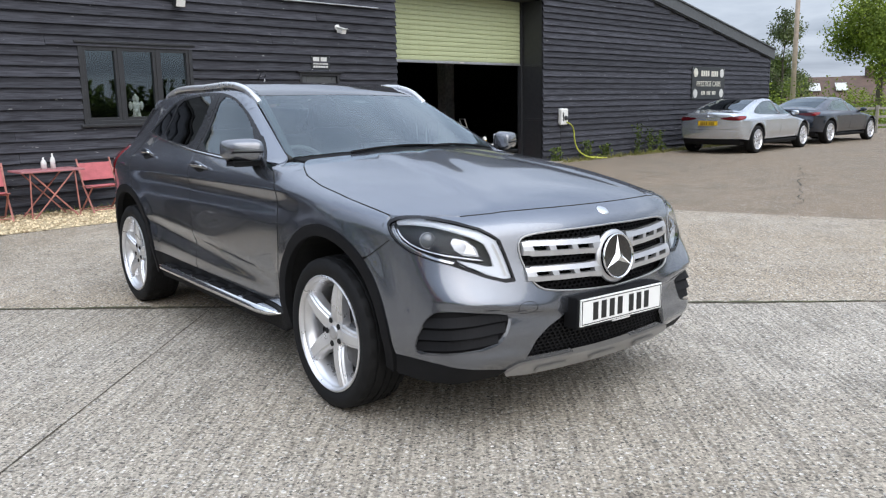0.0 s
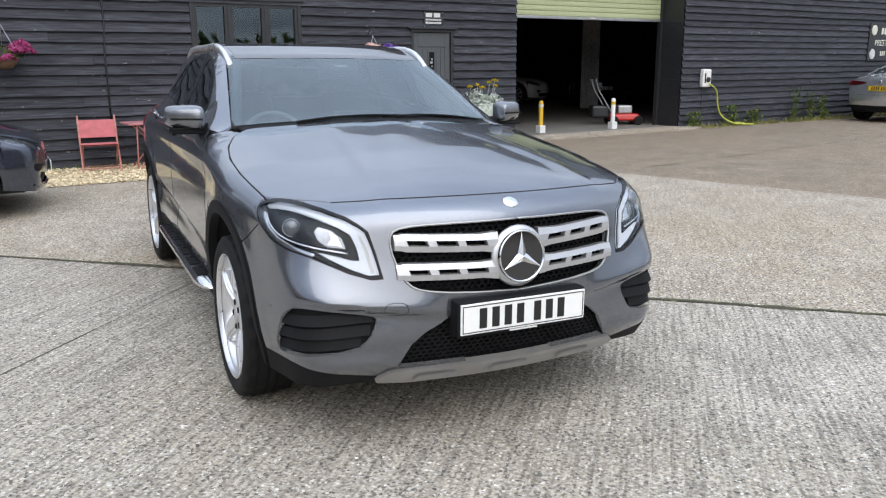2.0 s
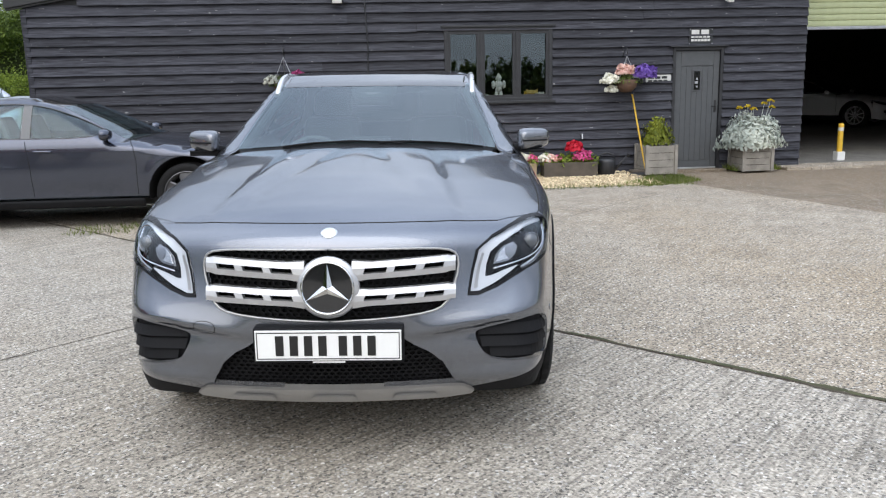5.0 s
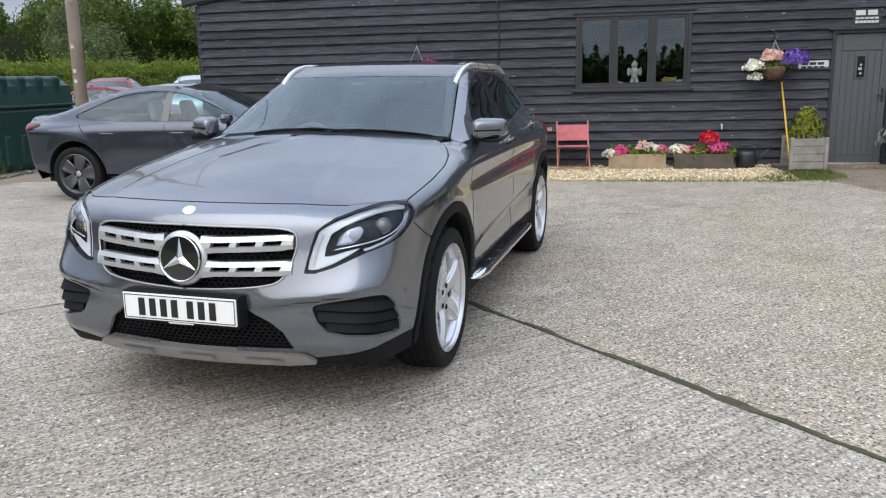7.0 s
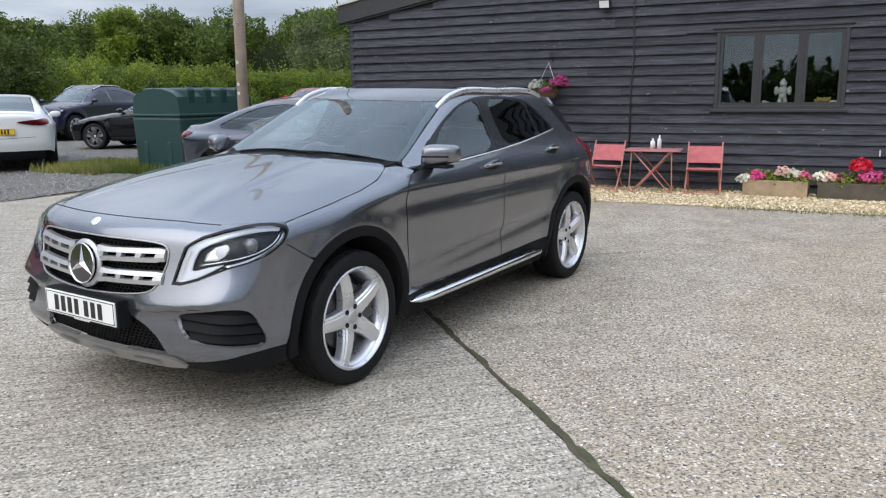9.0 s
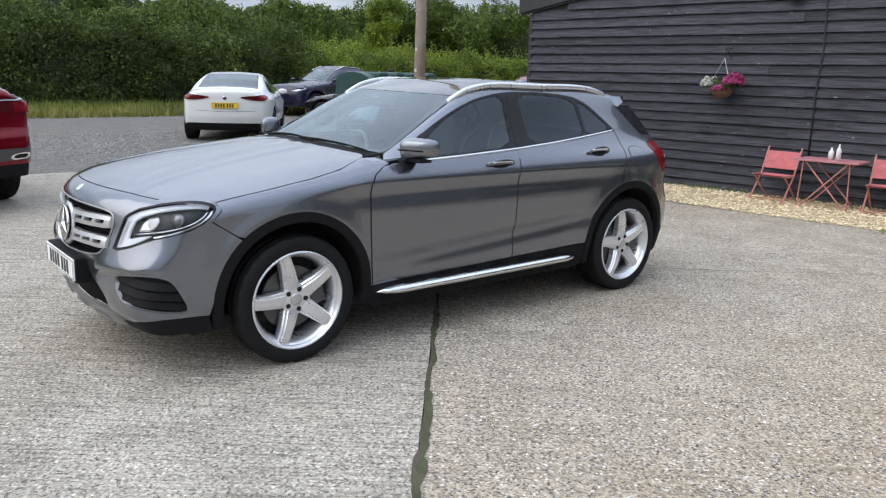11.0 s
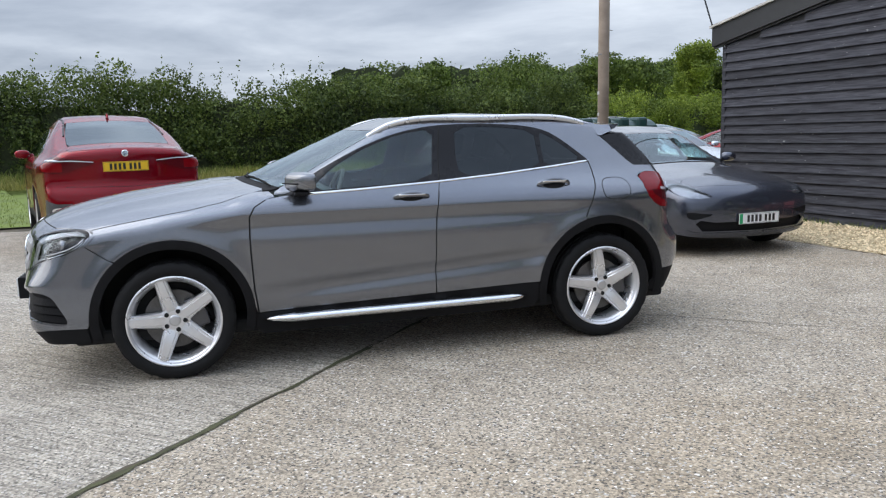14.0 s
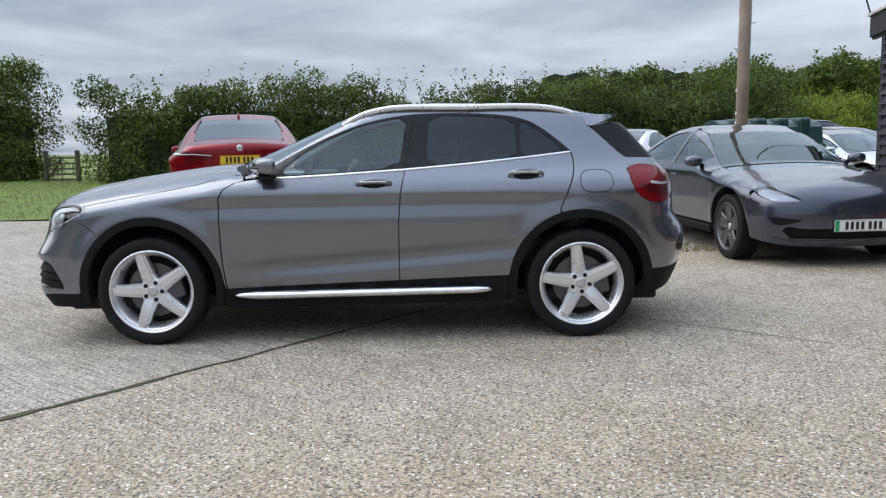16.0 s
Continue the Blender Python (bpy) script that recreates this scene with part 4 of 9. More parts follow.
def barn_shell():
    for nm, lo, hi in (("wall_left", (XL, 0.16, -0.1), (XL + 0.16, 22, 2.66)), ("wall_right", (XR - 0.16, 0.16, -0.1), (XR, 22, 2.66)), ("wall_back", (XL, 22, -0.1), (XR, 22.16, 2.66))):
        tagged(part(nm, box(lo, hi), M_BOARD), "plain black boarded side of the barn", "wall", "", "structure")
    roof = thing("barn_roof", Matrix(), "low-pitched corrugated roof with dark barge boards", "roof", kind="structure")
    for s, xe in ((-1, XL), (1, XR)):
        bm = bmesh.new()
        n = 60
        v = []
        for i in range(n + 1):
            t = i / n
            for y in (-0.14, 22.3):
                x = XM + (xe + s * 0.24 - XM) * t
                v.append(bm.verts.new((x, y, roofline(xe if abs(x - XM) > abs(xe - XM) else x) + 0.30 - (0.04 if abs(x - XM) > abs(xe - XM) else 0) + 0.0)))
        for i in range(n):
            bm.faces.new((v[2 * i], v[2 * i + 1], v[2 * i + 3], v[2 * i + 2]))
        r = bmesh.ops.extrude_face_region(bm, geom=bm.faces[:])
        bmesh.ops.translate(bm, vec=(0, 0, 0.035), verts=[q for q in r["geom"] if isinstance(q, bmesh.types.BMVert)])
        bmesh.ops.recalc_face_normals(bm, faces=bm.faces[:])
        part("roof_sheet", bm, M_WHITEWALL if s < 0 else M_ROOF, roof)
        bm = bmesh.new()
        xe2 = xe + s * 0.22
        q = [(xe2, 2.63), (XM, roofline(XM) + 0.02), (XM, roofline(XM) + 0.30), (xe2, 2.92)]
        f = bm.faces.new([bm.verts.new((x, -0.10, z)) for x, z in q])
        r = bmesh.ops.extrude_face_region(bm, geom=[f])
        bmesh.ops.translate(bm, vec=(0, 0.10, 0), verts=[k for k in r["geom"] if isinstance(k, bmesh.types.BMVert)])
        bmesh.ops.recalc_face_normals(bm, faces=bm.faces[:])
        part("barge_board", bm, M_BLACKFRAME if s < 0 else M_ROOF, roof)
        bm = bmesh.new()
        q = [(xe2, 2.60), (XM, roofline(XM) - 0.02), (XM, roofline(XM) + 0.02), (xe2, 2.64)]
        f = bm.faces.new([bm.verts.new((x, -0.06, z)) for x, z in q])
        r = bmesh.ops.extrude_face_region(bm, geom=[f])
        bmesh.ops.translate(bm, vec=(0, 0.06, 0), verts=[k for k in r["geom"] if isinstance(k, bmesh.types.BMVert)])
        bmesh.ops.recalc_face_normals(bm, faces=bm.faces[:])
        part("batten", bm, M_BLACKFRAME, roof)
    part("corner_board", box((XL - 0.03, -0.045, -0.05), (XL + 0.05, 0.0, 2.62), 0.004), M_BOARD, front)
    part("corner_board", box((XR - 0.05, -0.045, -0.05), (XR + 0.03, 0.0, 2.62), 0.004), M_BOARD, front)


barn_shell()


# ---- window, door, shutter, rooms behind ----
def barn_window():
    x0, x1, z0, z1 = WIN
    win = thing("window_1", Matrix.Translation((x0, 0, z0)), "black timber window of three lights with dark glass", "window", kind="structure")
    W, H = x1 - x0, z1 - z0
    f = 0.055
    fr = part("window_frame", box((0, -0.05, 0), (f, 0.08, H), 0.005), M_BLACKFRAME, win)
    for lo, hi in (((W - f, -0.05, 0), (W, 0.08, H)), ((f, -0.05, H - f), (W - f, 0.08, H)), ((f, -0.05, 0), (W - f, 0.08, f))):
        part("window_frame", box(lo, hi, 0.005), M_BLACKFRAME, win)
    part("window_sill", box((-0.05, -0.085, -0.035), (W + 0.05, 0.02, 0.005), 0.006), M_BLACKFRAME, win)
    part("drip_board", box((-0.05, -0.07, H), (W + 0.05, 0.0, H + 0.03), 0.004), M_BLACKFRAME, win)
    edges = (f, 0.560, 1.120, W - f)
    for k in range(3):
        a, b = edges[k] + (0.02 if k else 0), edges[k + 1] - (0.02 if k < 2 else 0)
        bm = bmesh.new()
        s = 0.042
        for lo, hi in (((a, -0.035, f), (a + s, 0.03, H - f)), ((b - s, -0.035, f), (b, 0.03, H - f)), ((a + s, -0.035, f), (b - s, 0.03, f + s)), ((a + s, -0.035, H - f - s), (b - s, 0.03, H - f))):
            add_box(bm, lo, hi)
        sash = part("sash", bm, M_BLACKFRAME, win)
        p = part("pane", box((a + s, 0.0, f + s), (b - s, 0.005, H - f - s)), M_PANE, sash)
        p.visible_shadow = False
        if k < 2:
            part("mullion", box((edges[k + 1] - 0.02, -0.045, f), (edges[k + 1] + 0.02, 0.06, H - f), 0.004), M_BLACKFRAME, win)
        part("stay", box((a + s + 0.02, 0.02, f + 0.02), (a + s + 0.05, 0.04, f + 0.03)), M_STEEL, sash)
    # plain shell whose near-black colour stands in for the dim room's shade
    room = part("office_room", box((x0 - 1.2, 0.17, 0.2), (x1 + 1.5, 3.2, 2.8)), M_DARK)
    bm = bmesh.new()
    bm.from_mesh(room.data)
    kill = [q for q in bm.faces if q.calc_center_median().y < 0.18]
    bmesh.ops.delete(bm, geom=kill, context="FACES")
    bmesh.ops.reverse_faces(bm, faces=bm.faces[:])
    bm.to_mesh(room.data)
    tagged(room, "office room behind the window, coloured near-black for its shade", "room", "", "structure")
    tagged(part("inner_sill", box((x0, 0.16, z0 + 0.0), (x1, 0.42, z0 + 0.03), 0.004), M_WHITEWALL), "pale inner window shelf", "shelf", "", "structure")


barn_window()


def barn_door():
    x0, x1, z0, z1 = DOOR
    d = thing("door_1", Matrix.Translation((x0, 0, 0)), "slate-grey boarded door with a small glazed light, closed", "door", kind="structure")
    W = x1 - x0
    for lo, hi in (((0, -0.045, -0.02), (0.05, 0.10, z1)), ((W - 0.05, -0.045, -0.02), (W, 0.10, z1)), ((0.05, -0.045, z1 - 0.05), (W - 0.05, 0.10, z1))):
        part("door_frame", box(lo, hi, 0.005), M_BLACKFRAME, d)
    part("door_hood", box((-0.06, -0.09, z1), (W + 0.06, 0.0, z1 + 0.022), 0.004), M_BLACKFRAME, d)
    leaf = part("door_leaf", box((0.053, 0.005, 0.0), (W - 0.053, 0.05, z1 - 0.053), 0.003), M_DOOR, d)
    n = 6
    bw = (W - 0.106 - 0.20) / n
    for k in range(n):
        part("door_board", box((0.153 + k * bw + 0.003, -0.003, 0.14), (0.153 + (k + 1) * bw - 0.003, 0.006, 1.62), 0.003), M_DOOR, leaf)
    for lo, hi in (((0.056, -0.008, 0.0), (0.150, 0.006, z1 - 0.056)), ((W - 0.150, -0.008, 0.0), (W - 0.056, 0.006, z1 - 0.056)), ((0.153, -0.008, 0.0), (W - 0.153, 0.006, 0.135)), ((0.153, -0.008, 1.64), (W - 0.153, 0.006, z1 - 0.056))):
        part("door_rail", box(lo, hi, 0.003), M_DOOR, leaf)
    part("light_frame", box((W / 2 - 0.075, -0.018, 1.245), (W / 2 + 0.065, -0.002, 1.575), 0.006), M_DOOR, leaf)
    part("light_glass", box((W / 2 - 0.055, -0.021, 1.265), (W / 2 + 0.045, -0.017, 1.555)), M_GLOSSBLACK, leaf)
    bm = bmesh.new()
    for k, (a, b) in enumerate(((1.30, 1.33), (1.36, 1.40), (1.42, 1.45))):
        add_box(bm, (W / 2 - 0.005 - 0.02 * (k % 2) - 0.015, -0.0225, a), (W / 2 - 0.005 + 0.015, -0.021, b))
    part("leaded_motif", bm, M_STEEL, leaf)
    h = part("door_handle", tube([(W - 0.105, -0.012, 1.0), (W - 0.105, -0.05, 1.0), (W - 0.19, -0.052, 1.0)], 0.008, 8), M_LAMPBLACK, leaf, "black lever handle")
    part("handle_plate", box((W - 0.122, -0.014, 0.90), (W - 0.088, -0.008, 1.10), 0.003), M_LAMPBLACK, leaf)
    part("door_step", box((-0.05, -0.22, -0.05), (W + 0.05, 0.0, 0.012), 0.008), M_OLD, d)
    part("weather_bar", box((0.055, -0.03, 0.012), (W - 0.055, 0.0, 0.035), 0.003), M_STEEL, d)


barn_door()


def garage():
    x0, x1, z0, z1 = GAR
    Y = 0.60
    sh = thing("roller_shutter", Matrix.Translation((x0, Y, 0)), "pale green roller shutter, half open", "shutter", kind="structure")
    W = x1 - x0
    z = 2.245
    part("bottom_bar", box((0.0, -0.03, 2.195), (W, 0.03, 2.245), 0.006), M_STEEL, sh)
    prof = [(0.0, 0.0), (-0.012, 0.012), (-0.016, 0.045), (-0.012, 0.082), (0.0, 0.096)]
    me = None
    while z < z1 + 0.2:
        if me is None:
            v = [(a, y, zz) for a in (0.0, W) for y, zz in prof]
            v += [(a, y + 0.008, zz) for a in (0.0, W) for y, zz in prof]
            f = [(k, k + 1, 5 + k + 1, 5 + k) for k in range(4)] + [(10 + k, 15 + k, 15 + k + 1, 10 + k + 1) for k in range(4)]
            me = bpy.data.meshes.new("slat")
            me.from_pydata(v, [], [q[::-1] for q in f])
            me.materials.append(M_SHUTTER)
        o = new("slat", me)
        o.parent = sh
        o.location = (0, 0, z)
        z += 0.098
    part("lock_bar", box((W * 0.52, -0.04, 2.21), (W * 0.52 + 0.16, -0.028, 2.235), 0.003), M_WHITEWALL, sh)
    for xa in (0.0, W - 0.07):
        part("guide_rail", box((xa, -0.05, 0.0), (xa + 0.07, 0.05, z1), 0.004), M_BLACKFRAME, sh)
    # returns of the opening: a smooth near-black lining paints in their shade
    rev = thing("opening_return", Matrix(), "reveal of the garage opening, smooth lining near-black for its shade", "wall", kind="structure")
    for xa, s in ((x0, -1), (x1, 1)):
        part("reveal_core", box((xa if s > 0 else xa - 0.16, 0.0, -0.05), (xa + 0.16 if s > 0 else xa, Y + 0.1, z1)), M_DARK, rev)
        part("reveal_shade_lining", box((xa - 0.004, 0.002, 0.0), (xa + 0.004, Y - 0.06, z1), 0.002), M_BLACKFRAME, rev)
        for zz in (0.95, 2.15):
            part("cover_strip", box((xa - 0.009, 0.01, zz), (xa + 0.009, Y - 0.065, zz + 0.05), 0.003), M_BLACKFRAME, rev)
    part("lintel", box((x0, 0.02, z1), (x1, Y + 0.2, z1 + 0.2)), M_DARK, rev)
    # the room behind
    R = ((0.0, Y + 0.12, 0.0), (16.6, 16.0, 3.6))
    # walls and ceiling carry the garage's darkness in their colour
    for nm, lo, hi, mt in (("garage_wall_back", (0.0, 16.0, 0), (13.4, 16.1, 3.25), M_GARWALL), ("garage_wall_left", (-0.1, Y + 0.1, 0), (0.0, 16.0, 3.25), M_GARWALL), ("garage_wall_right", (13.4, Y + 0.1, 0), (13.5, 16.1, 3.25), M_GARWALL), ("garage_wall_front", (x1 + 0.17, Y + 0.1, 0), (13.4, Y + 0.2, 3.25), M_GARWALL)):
        tagged(part(nm, box(lo, hi), mt), "plain garage wall coloured near-black for its shade", "wall", "", "structure")
    tagged(part("garage_ceiling", box((-0.1, Y + 0.06, 3.18), (13.5, 16.1, 3.28)), M_GARWALL), "garage ceiling coloured near-black for its shade", "ceiling", "", "structure")
    tagged(part("garage_floor", box((0.0, 0.12, -0.05), (13.4, 16.0, 0.012)), M_FLOORIN), "dusty concrete garage floor", "floor", "", "structure")
    tagged(part("garage_threshold", box((x0 - 0.4, -0.42, -0.06), (x1 + 0.3, 0.118, 0.018), 0.01), M_CONC2), "pale concrete threshold of the garage", "threshold", "", "structure")
    tagged(part("garage_pillar", box((7.85, 6.20, 0.012), (8.25, 6.55, 3.18), 0.01), M_WHITEPOST), "white-painted square post inside the garage", "pillar", "", "structure")


garage()


# ---- the grey crossover ----
def wrap_pts(shape, pts):
    """Outline points (u, z) as seen from the front, as (angle, z) round the nose."""
    p = place(shape, "front", pts)
    return [(math.atan2(q[0], 0.3 - q[1]), q[2]) for q in p]


def wrap_uvz(pts):
    return [(math.atan2(u, 0.3 - v), z) for u, v, z in pts]


def hero_car(m):
    S = HeroShape()
    car = thing("car", m, "grey metallic crossover with silver five-spoke wheels, parked on the concrete", "car")
    AF, AR = (0.0, 0.36), (2.699, 0.36)
    R, RI = 0.456, 0.405
    gap = 0.006

    # outlines on the side, (v, z)
    belt = [(0.66, 1.030), (0.80, 1.033), (1.10, 1.046), (1.60, 1.072), (2.00, 1.100), (2.40, 1.136), (2.66, 1.165)]
    dlo_top = [(0.66, 1.030), (0.80, 1.125), (0.92, 1.190), (1.08, 1.268), (1.22, 1.325), (1.36, 1.371), (1.50, 1.400), (1.64, 1.418), (1.85, 1.424), (2.05, 1.418), (2.22, 1.406), (2.34, 1.385), (2.44, 1.345), (2.56, 1.255), (2.66, 1.165)]
    dlo_top = rounded(dlo_top, 1, closed=False)
    belt_f = finer(belt, 0.03, closed=False)

    hood_side = [(-0.40, 0.800), (-0.28, 0.812), (-0.10, 0.822), (0.12, 0.815), (0.30, 0.785), (0.42, 0.735), (0.50, 0.690)]   # (v, u)
    hood_front = [(u, -0.770 + 0.40 * u * u) for u in np.linspace(0, 0.62, 12)]
    lamp_top = [(0.66, -0.575), (0.735, -0.497), (0.785, -0.425)]
    hood_back = [(u, 0.425 + 0.37 * u * u - 0.03) for u in np.linspace(0.64, 0, 12)]
    half = hood_front + lamp_top + [(u, v) for v, u in hood_side] + hood_back
    one("bonnet", S, "top", rounded(mirror_poly(half), 1), M_PAINT, car, res=0.020, rim=0.02)
    strip_along(S, "top", [(u, v - 0.0025) for u, v in hood_front], 0.0030, 0.0008, M_INNER, "bonnet_gap", car)
    strip_along(S, "top", [(u + 0.003, v) for v, u in hood_side[:-1]], 0.0030, 0.0008, M_INNER, "bonnet_gap", car)
    strip_along(S, "side", [(-0.443, 0.795), (-0.325, 0.715)], 0.0025, 0.0008, M_INNER, "wing_gap", car)
    one("bonnet_liner", S, "top", mirror_poly([(0, -0.70), (0.6, -0.52), (0.74, -0.3), (0.76, 0.3), (0.66, 0.6), (0, 0.5)]), M_INNER, car, res=0.09, rim=0, inset=0.018)

    # front wing: below the bonnet's edge, round the arch, up to the door line
    edge3 = place(S, "top", finer([(u + gap, v) for v, u in hood_side], 0.03, closed=False))
    wing_top = [(q[1], q[2]) for q in edge3]
    door_front = [(0.474, 0.352), (0.456, 0.50), (0.449, 0.65), (0.446, 0.80), (0.450, 0.92), (0.480, 0.975), (0.545, 1.012), (0.63, 1.027)]
    wing = [(-0.392, 0.845), *wing_top, (0.575, 1.052), (0.60, 1.030), *[(v - gap, z) for v, z in reversed(door_front[:-1])], *arc(AF, R, 0, 130)[1:], (-0.322, 0.717), (-0.440, 0.797), (-0.425, 0.812)]
    both("front_wing", S, "side", wing, M_PAINT, car, res=0.020)

    # doors
    bline = [(1.557, 0.386), (1.557, 0.55), (1.560, 0.75), (1.574, 0.92), (1.592, 1.02), (1.604, 1.068)]
    fdoor = [*door_front, *[p for p in belt_f if 0.67 < p[0] < 1.60], *[(v - gap / 2, z) for v, z in reversed(bline)]]
    doors = both("front_door", S, "side", fdoor, M_PAINT, car, res=0.018)
    rear_edge = [(2.655, 1.158), (2.662, 1.10), (2.655, 1.045), (2.630, 0.98), (2.600, 0.905), (2.560, 0.815)]
    rdoor = [*[(v + gap / 2, z) for v, z in bline], *[p for p in belt_f if 1.62 < p[0] < 2.64], *rear_edge, *[p for p in arc(AR, R, 107, 176) if p[1] > 0.405], (2.235, 0.408)]
    rdoors = both("rear_door", S, "side", rdoor, M_PAINT, car, res=0.018)

    for gl_ in (bline[:-1], door_front[:-1], [(v + 0.001, z) for v, z in rear_edge]):
        strip_along(S, "side", gl_, 0.0036, 0.0009, M_INNER, "door_gap", car)
    # window surrounds and glass
    fg = rounded([(0.80, 1.052), (0.93, 1.165), (1.08, 1.250), (1.24, 1.318), (1.40, 1.370), (1.62, 1.402), (1.590, 1.240), (1.565, 1.086), (1.10, 1.062)], 1)
    rg = rounded([(1.742, 1.098), (1.745, 1.25), (1.760, 1.406), (2.05, 1.402), (2.305, 1.372), (2.308, 1.25), (2.305, 1.135), (2.0, 1.116)], 1)
    qg = rounded([(2.335, 1.140), (2.337, 1.25), (2.340, 1.365), (2.42, 1.328), (2.52, 1.255), (2.61, 1.182), (2.5, 1.160)], 1)
    frame = belt_f + dlo_top[::-1][1:-1]
    fr = grid_panel(S, "side", frame, holes=[fg, rg, qg], res=0.035, lift=0.001, rim=0.012)
    panel_ob("window_surround", fr, M_SURROUND, car); panel_ob("window_surround", flip_side(fr), M_SURROUND, car)
    strip_along(S, "side", [(1.604, 1.078), (1.630, 1.25), (1.662, 1.410)], 0.0035, 0.0022, M_INNER, "door_gap", car)
    for nm, poly, mt, lab in (("front_side_window", fg, M_SIDEGLASS, "lightly tinted glass"), ("rear_side_window", rg, M_GLASSDARK, "dark privacy glass"), ("quarter_window", qg, M_GLASSDARK, "dark privacy glass")):
        for o in both(nm, S, "side", poly, mt, car, lab, res=0.05, lift=-0.002, rim=0):
            o.visible_shadow = False
    strip_along(S, "side", [(0.80, 1.036), (1.10, 1.048), (1.60, 1.074), (2.00, 1.102), (2.40, 1.138), (2.655, 1.164)], 0.008, 0.006, M_CHROME, "belt_moulding", car, "bright chrome belt strip")

    # windscreen, roof, pillars
    ws_half = [(u, 0.462 + 0.365 * u * u) for u in np.linspace(0, 0.685, 10)] + [(0.700 - 0.128 * t, 0.642 + (1.318 - 0.642) * t) for t in np.linspace(0.08, 1, 10)] + [(u, 1.205 + 0.365 * u * u) for u in np.linspace(0.53, 0, 8)]
    w = one("windscreen", S, "top", mirror_poly(ws_half), M_GLASS, car, "clear windscreen reflecting the sky", res=0.05, rim=0)
    w.visible_shadow = False
    band_half = [(u, 1.150 + 0.365 * u * u) for u in np.linspace(0, 0.545, 10)] + [(u, 1.213 + 0.365 * u * u) for u in np.linspace(0.545, 0, 10)]
    one("screen_band", S, "top", mirror_poly(band_half), M_GLOSSBLACK, car, res=0.04, lift=0.001, rim=0)
    roof_half = [(u, 1.216 + 0.365 * u * u) for u in np.linspace(0, 0.530, 10)] + [(0.545, 1.6), (0.545, 2.0), (0.535, 2.4), (0.52, 2.70)] + [(u, 2.78 - 0.2 * u * u) for u in np.linspace(0.52, 0, 8)]
    one("panoramic_roof", S, "top", mirror_poly(roof_half), M_GLOSSBLACK, car, "gloss black panoramic glass roof", res=0.05)
    ws3 = place(S, "top", [(0.705 - 0.123 * t, 0.648 + (1.322 - 0.648) * t) for t in np.linspace(0, 0.965, 14)])
    roof_line = [(0.588, 1.312), (0.595, 1.352), (0.602, 1.42), (0.604, 1.6), (0.602, 2.0), (0.588, 2.4), (0.568, 2.68), (0.560, 2.735)]
    roof_line = finer(rounded(roof_line, 1, closed=False), 0.03, closed=False)
    rf3 = place(S, "top", roof_line)
    both("roof_edge", S, "top", [(u + 0.008, v) for u, v in roof_line] + [(0.522, 2.735), (0.524, 2.70), (0.538, 2.4), (0.548, 2.0), (0.548, 1.6), (0.542, 1.39), (0.537, 1.328)], M_PAINT, car, res=0.03, rim=0.006)
    pillar = [(0.60, 1.046), *[(q[1], q[2]) for q in ws3], *[(q[1], q[2]) for q in rf3], (2.785, 1.322), (2.90, 1.219), (2.90, 0.985), *arc(AR, R, 63.8, 105), *[(v + gap, z) for v, z in reversed(rear_edge)], *dlo_top[::-1][0:-1]]
    both("body_side", S, "side", pillar, M_PAINT, car, res=0.03)
    both("pillar_lining", S, "side", pillar, M_SEATLIGHT, car, res=0.05, rim=0, lift=-0.016)
    fc = [(2.792 + 0.098 * (abs(math.cos(a)) ** 0.7) * math.copysign(1, math.cos(a)), 0.985 + 0.066 * (abs(math.sin(a)) ** 0.7) * math.copysign(1, math.sin(a))) for a in np.linspace(0, 2 * math.pi, 40)[:-1]]
    d = grid_panel(S, "side", fc, res=0.04, lift=0.0012, rim=0.004)
    panel_ob("fuel_flap", d, M_PAINT, car)
    for poly, nm in ((fc, "flap_gap"),):
        dd = grid_panel(S, "side", [(2.792 + (a - 2.792) * 1.045, 0.985 + (b - 0.985) * 1.06) for a, b in poly], holes=[poly], res=0.03, lift=0.0006, rim=0)
        panel_ob(nm, dd, M_INNER, car)
    # nose: bumper skin with its openings
    lamp = [(0.422, 0.640), (0.433, 0.685), (0.445, 0.730), (0.467, 0.800), (0.494, 0.822), (0.535, 0.846), (0.615, 0.870), (0.680, 0.882), (0.740, 0.887), (0.790, 0.886), (0.828, 0.880), (0.850, 0.870),
            (0.858, 0.856), (0.852, 0.836), (0.838, 0.812), (0.815, 0.788), (0.768, 0.757), (0.700, 0.732), (0.630, 0.711), (0.570, 0.684), (0.520, 0.660), (0.455, 0.638)]
    grille_h = [(0, 0.825), (0.30, 0.821), (0.420, 0.813), (0.460, 0.793), (0.464, 0.74), (0.442, 0.665), (0.414, 0.615), (0.366, 0.592), (0.22, 0.575), (0, 0.566)]
    grille = mirror_poly(wrap_pts(S, rounded(grille_h, 1, closed=False)))
    intake_h = [(0, 0.497), (0.270, 0.495), (0.302, 0.470), (0.357, 0.440), (0.407, 0.396), (0.435, 0.345), (0.455, 0.304), (0, 0.298)]
    intake = mirror_poly(wrap_pts(S, intake_h))
    vent = rounded([(0.440, 0.490), (0.444, 0.508), (0.478, 0.519), (0.550, 0.533), (0.625, 0.545), (0.688, 0.536), (0.718, 0.505), (0.740, 0.440), (0.756, 0.388), (0.745, 0.352), (0.690, 0.358), (0.600, 0.378), (0.518, 0.386), (0.474, 0.405), (0.450, 0.450)], 1)
    mir = lambda q: [(-a, b) for a, b in q]
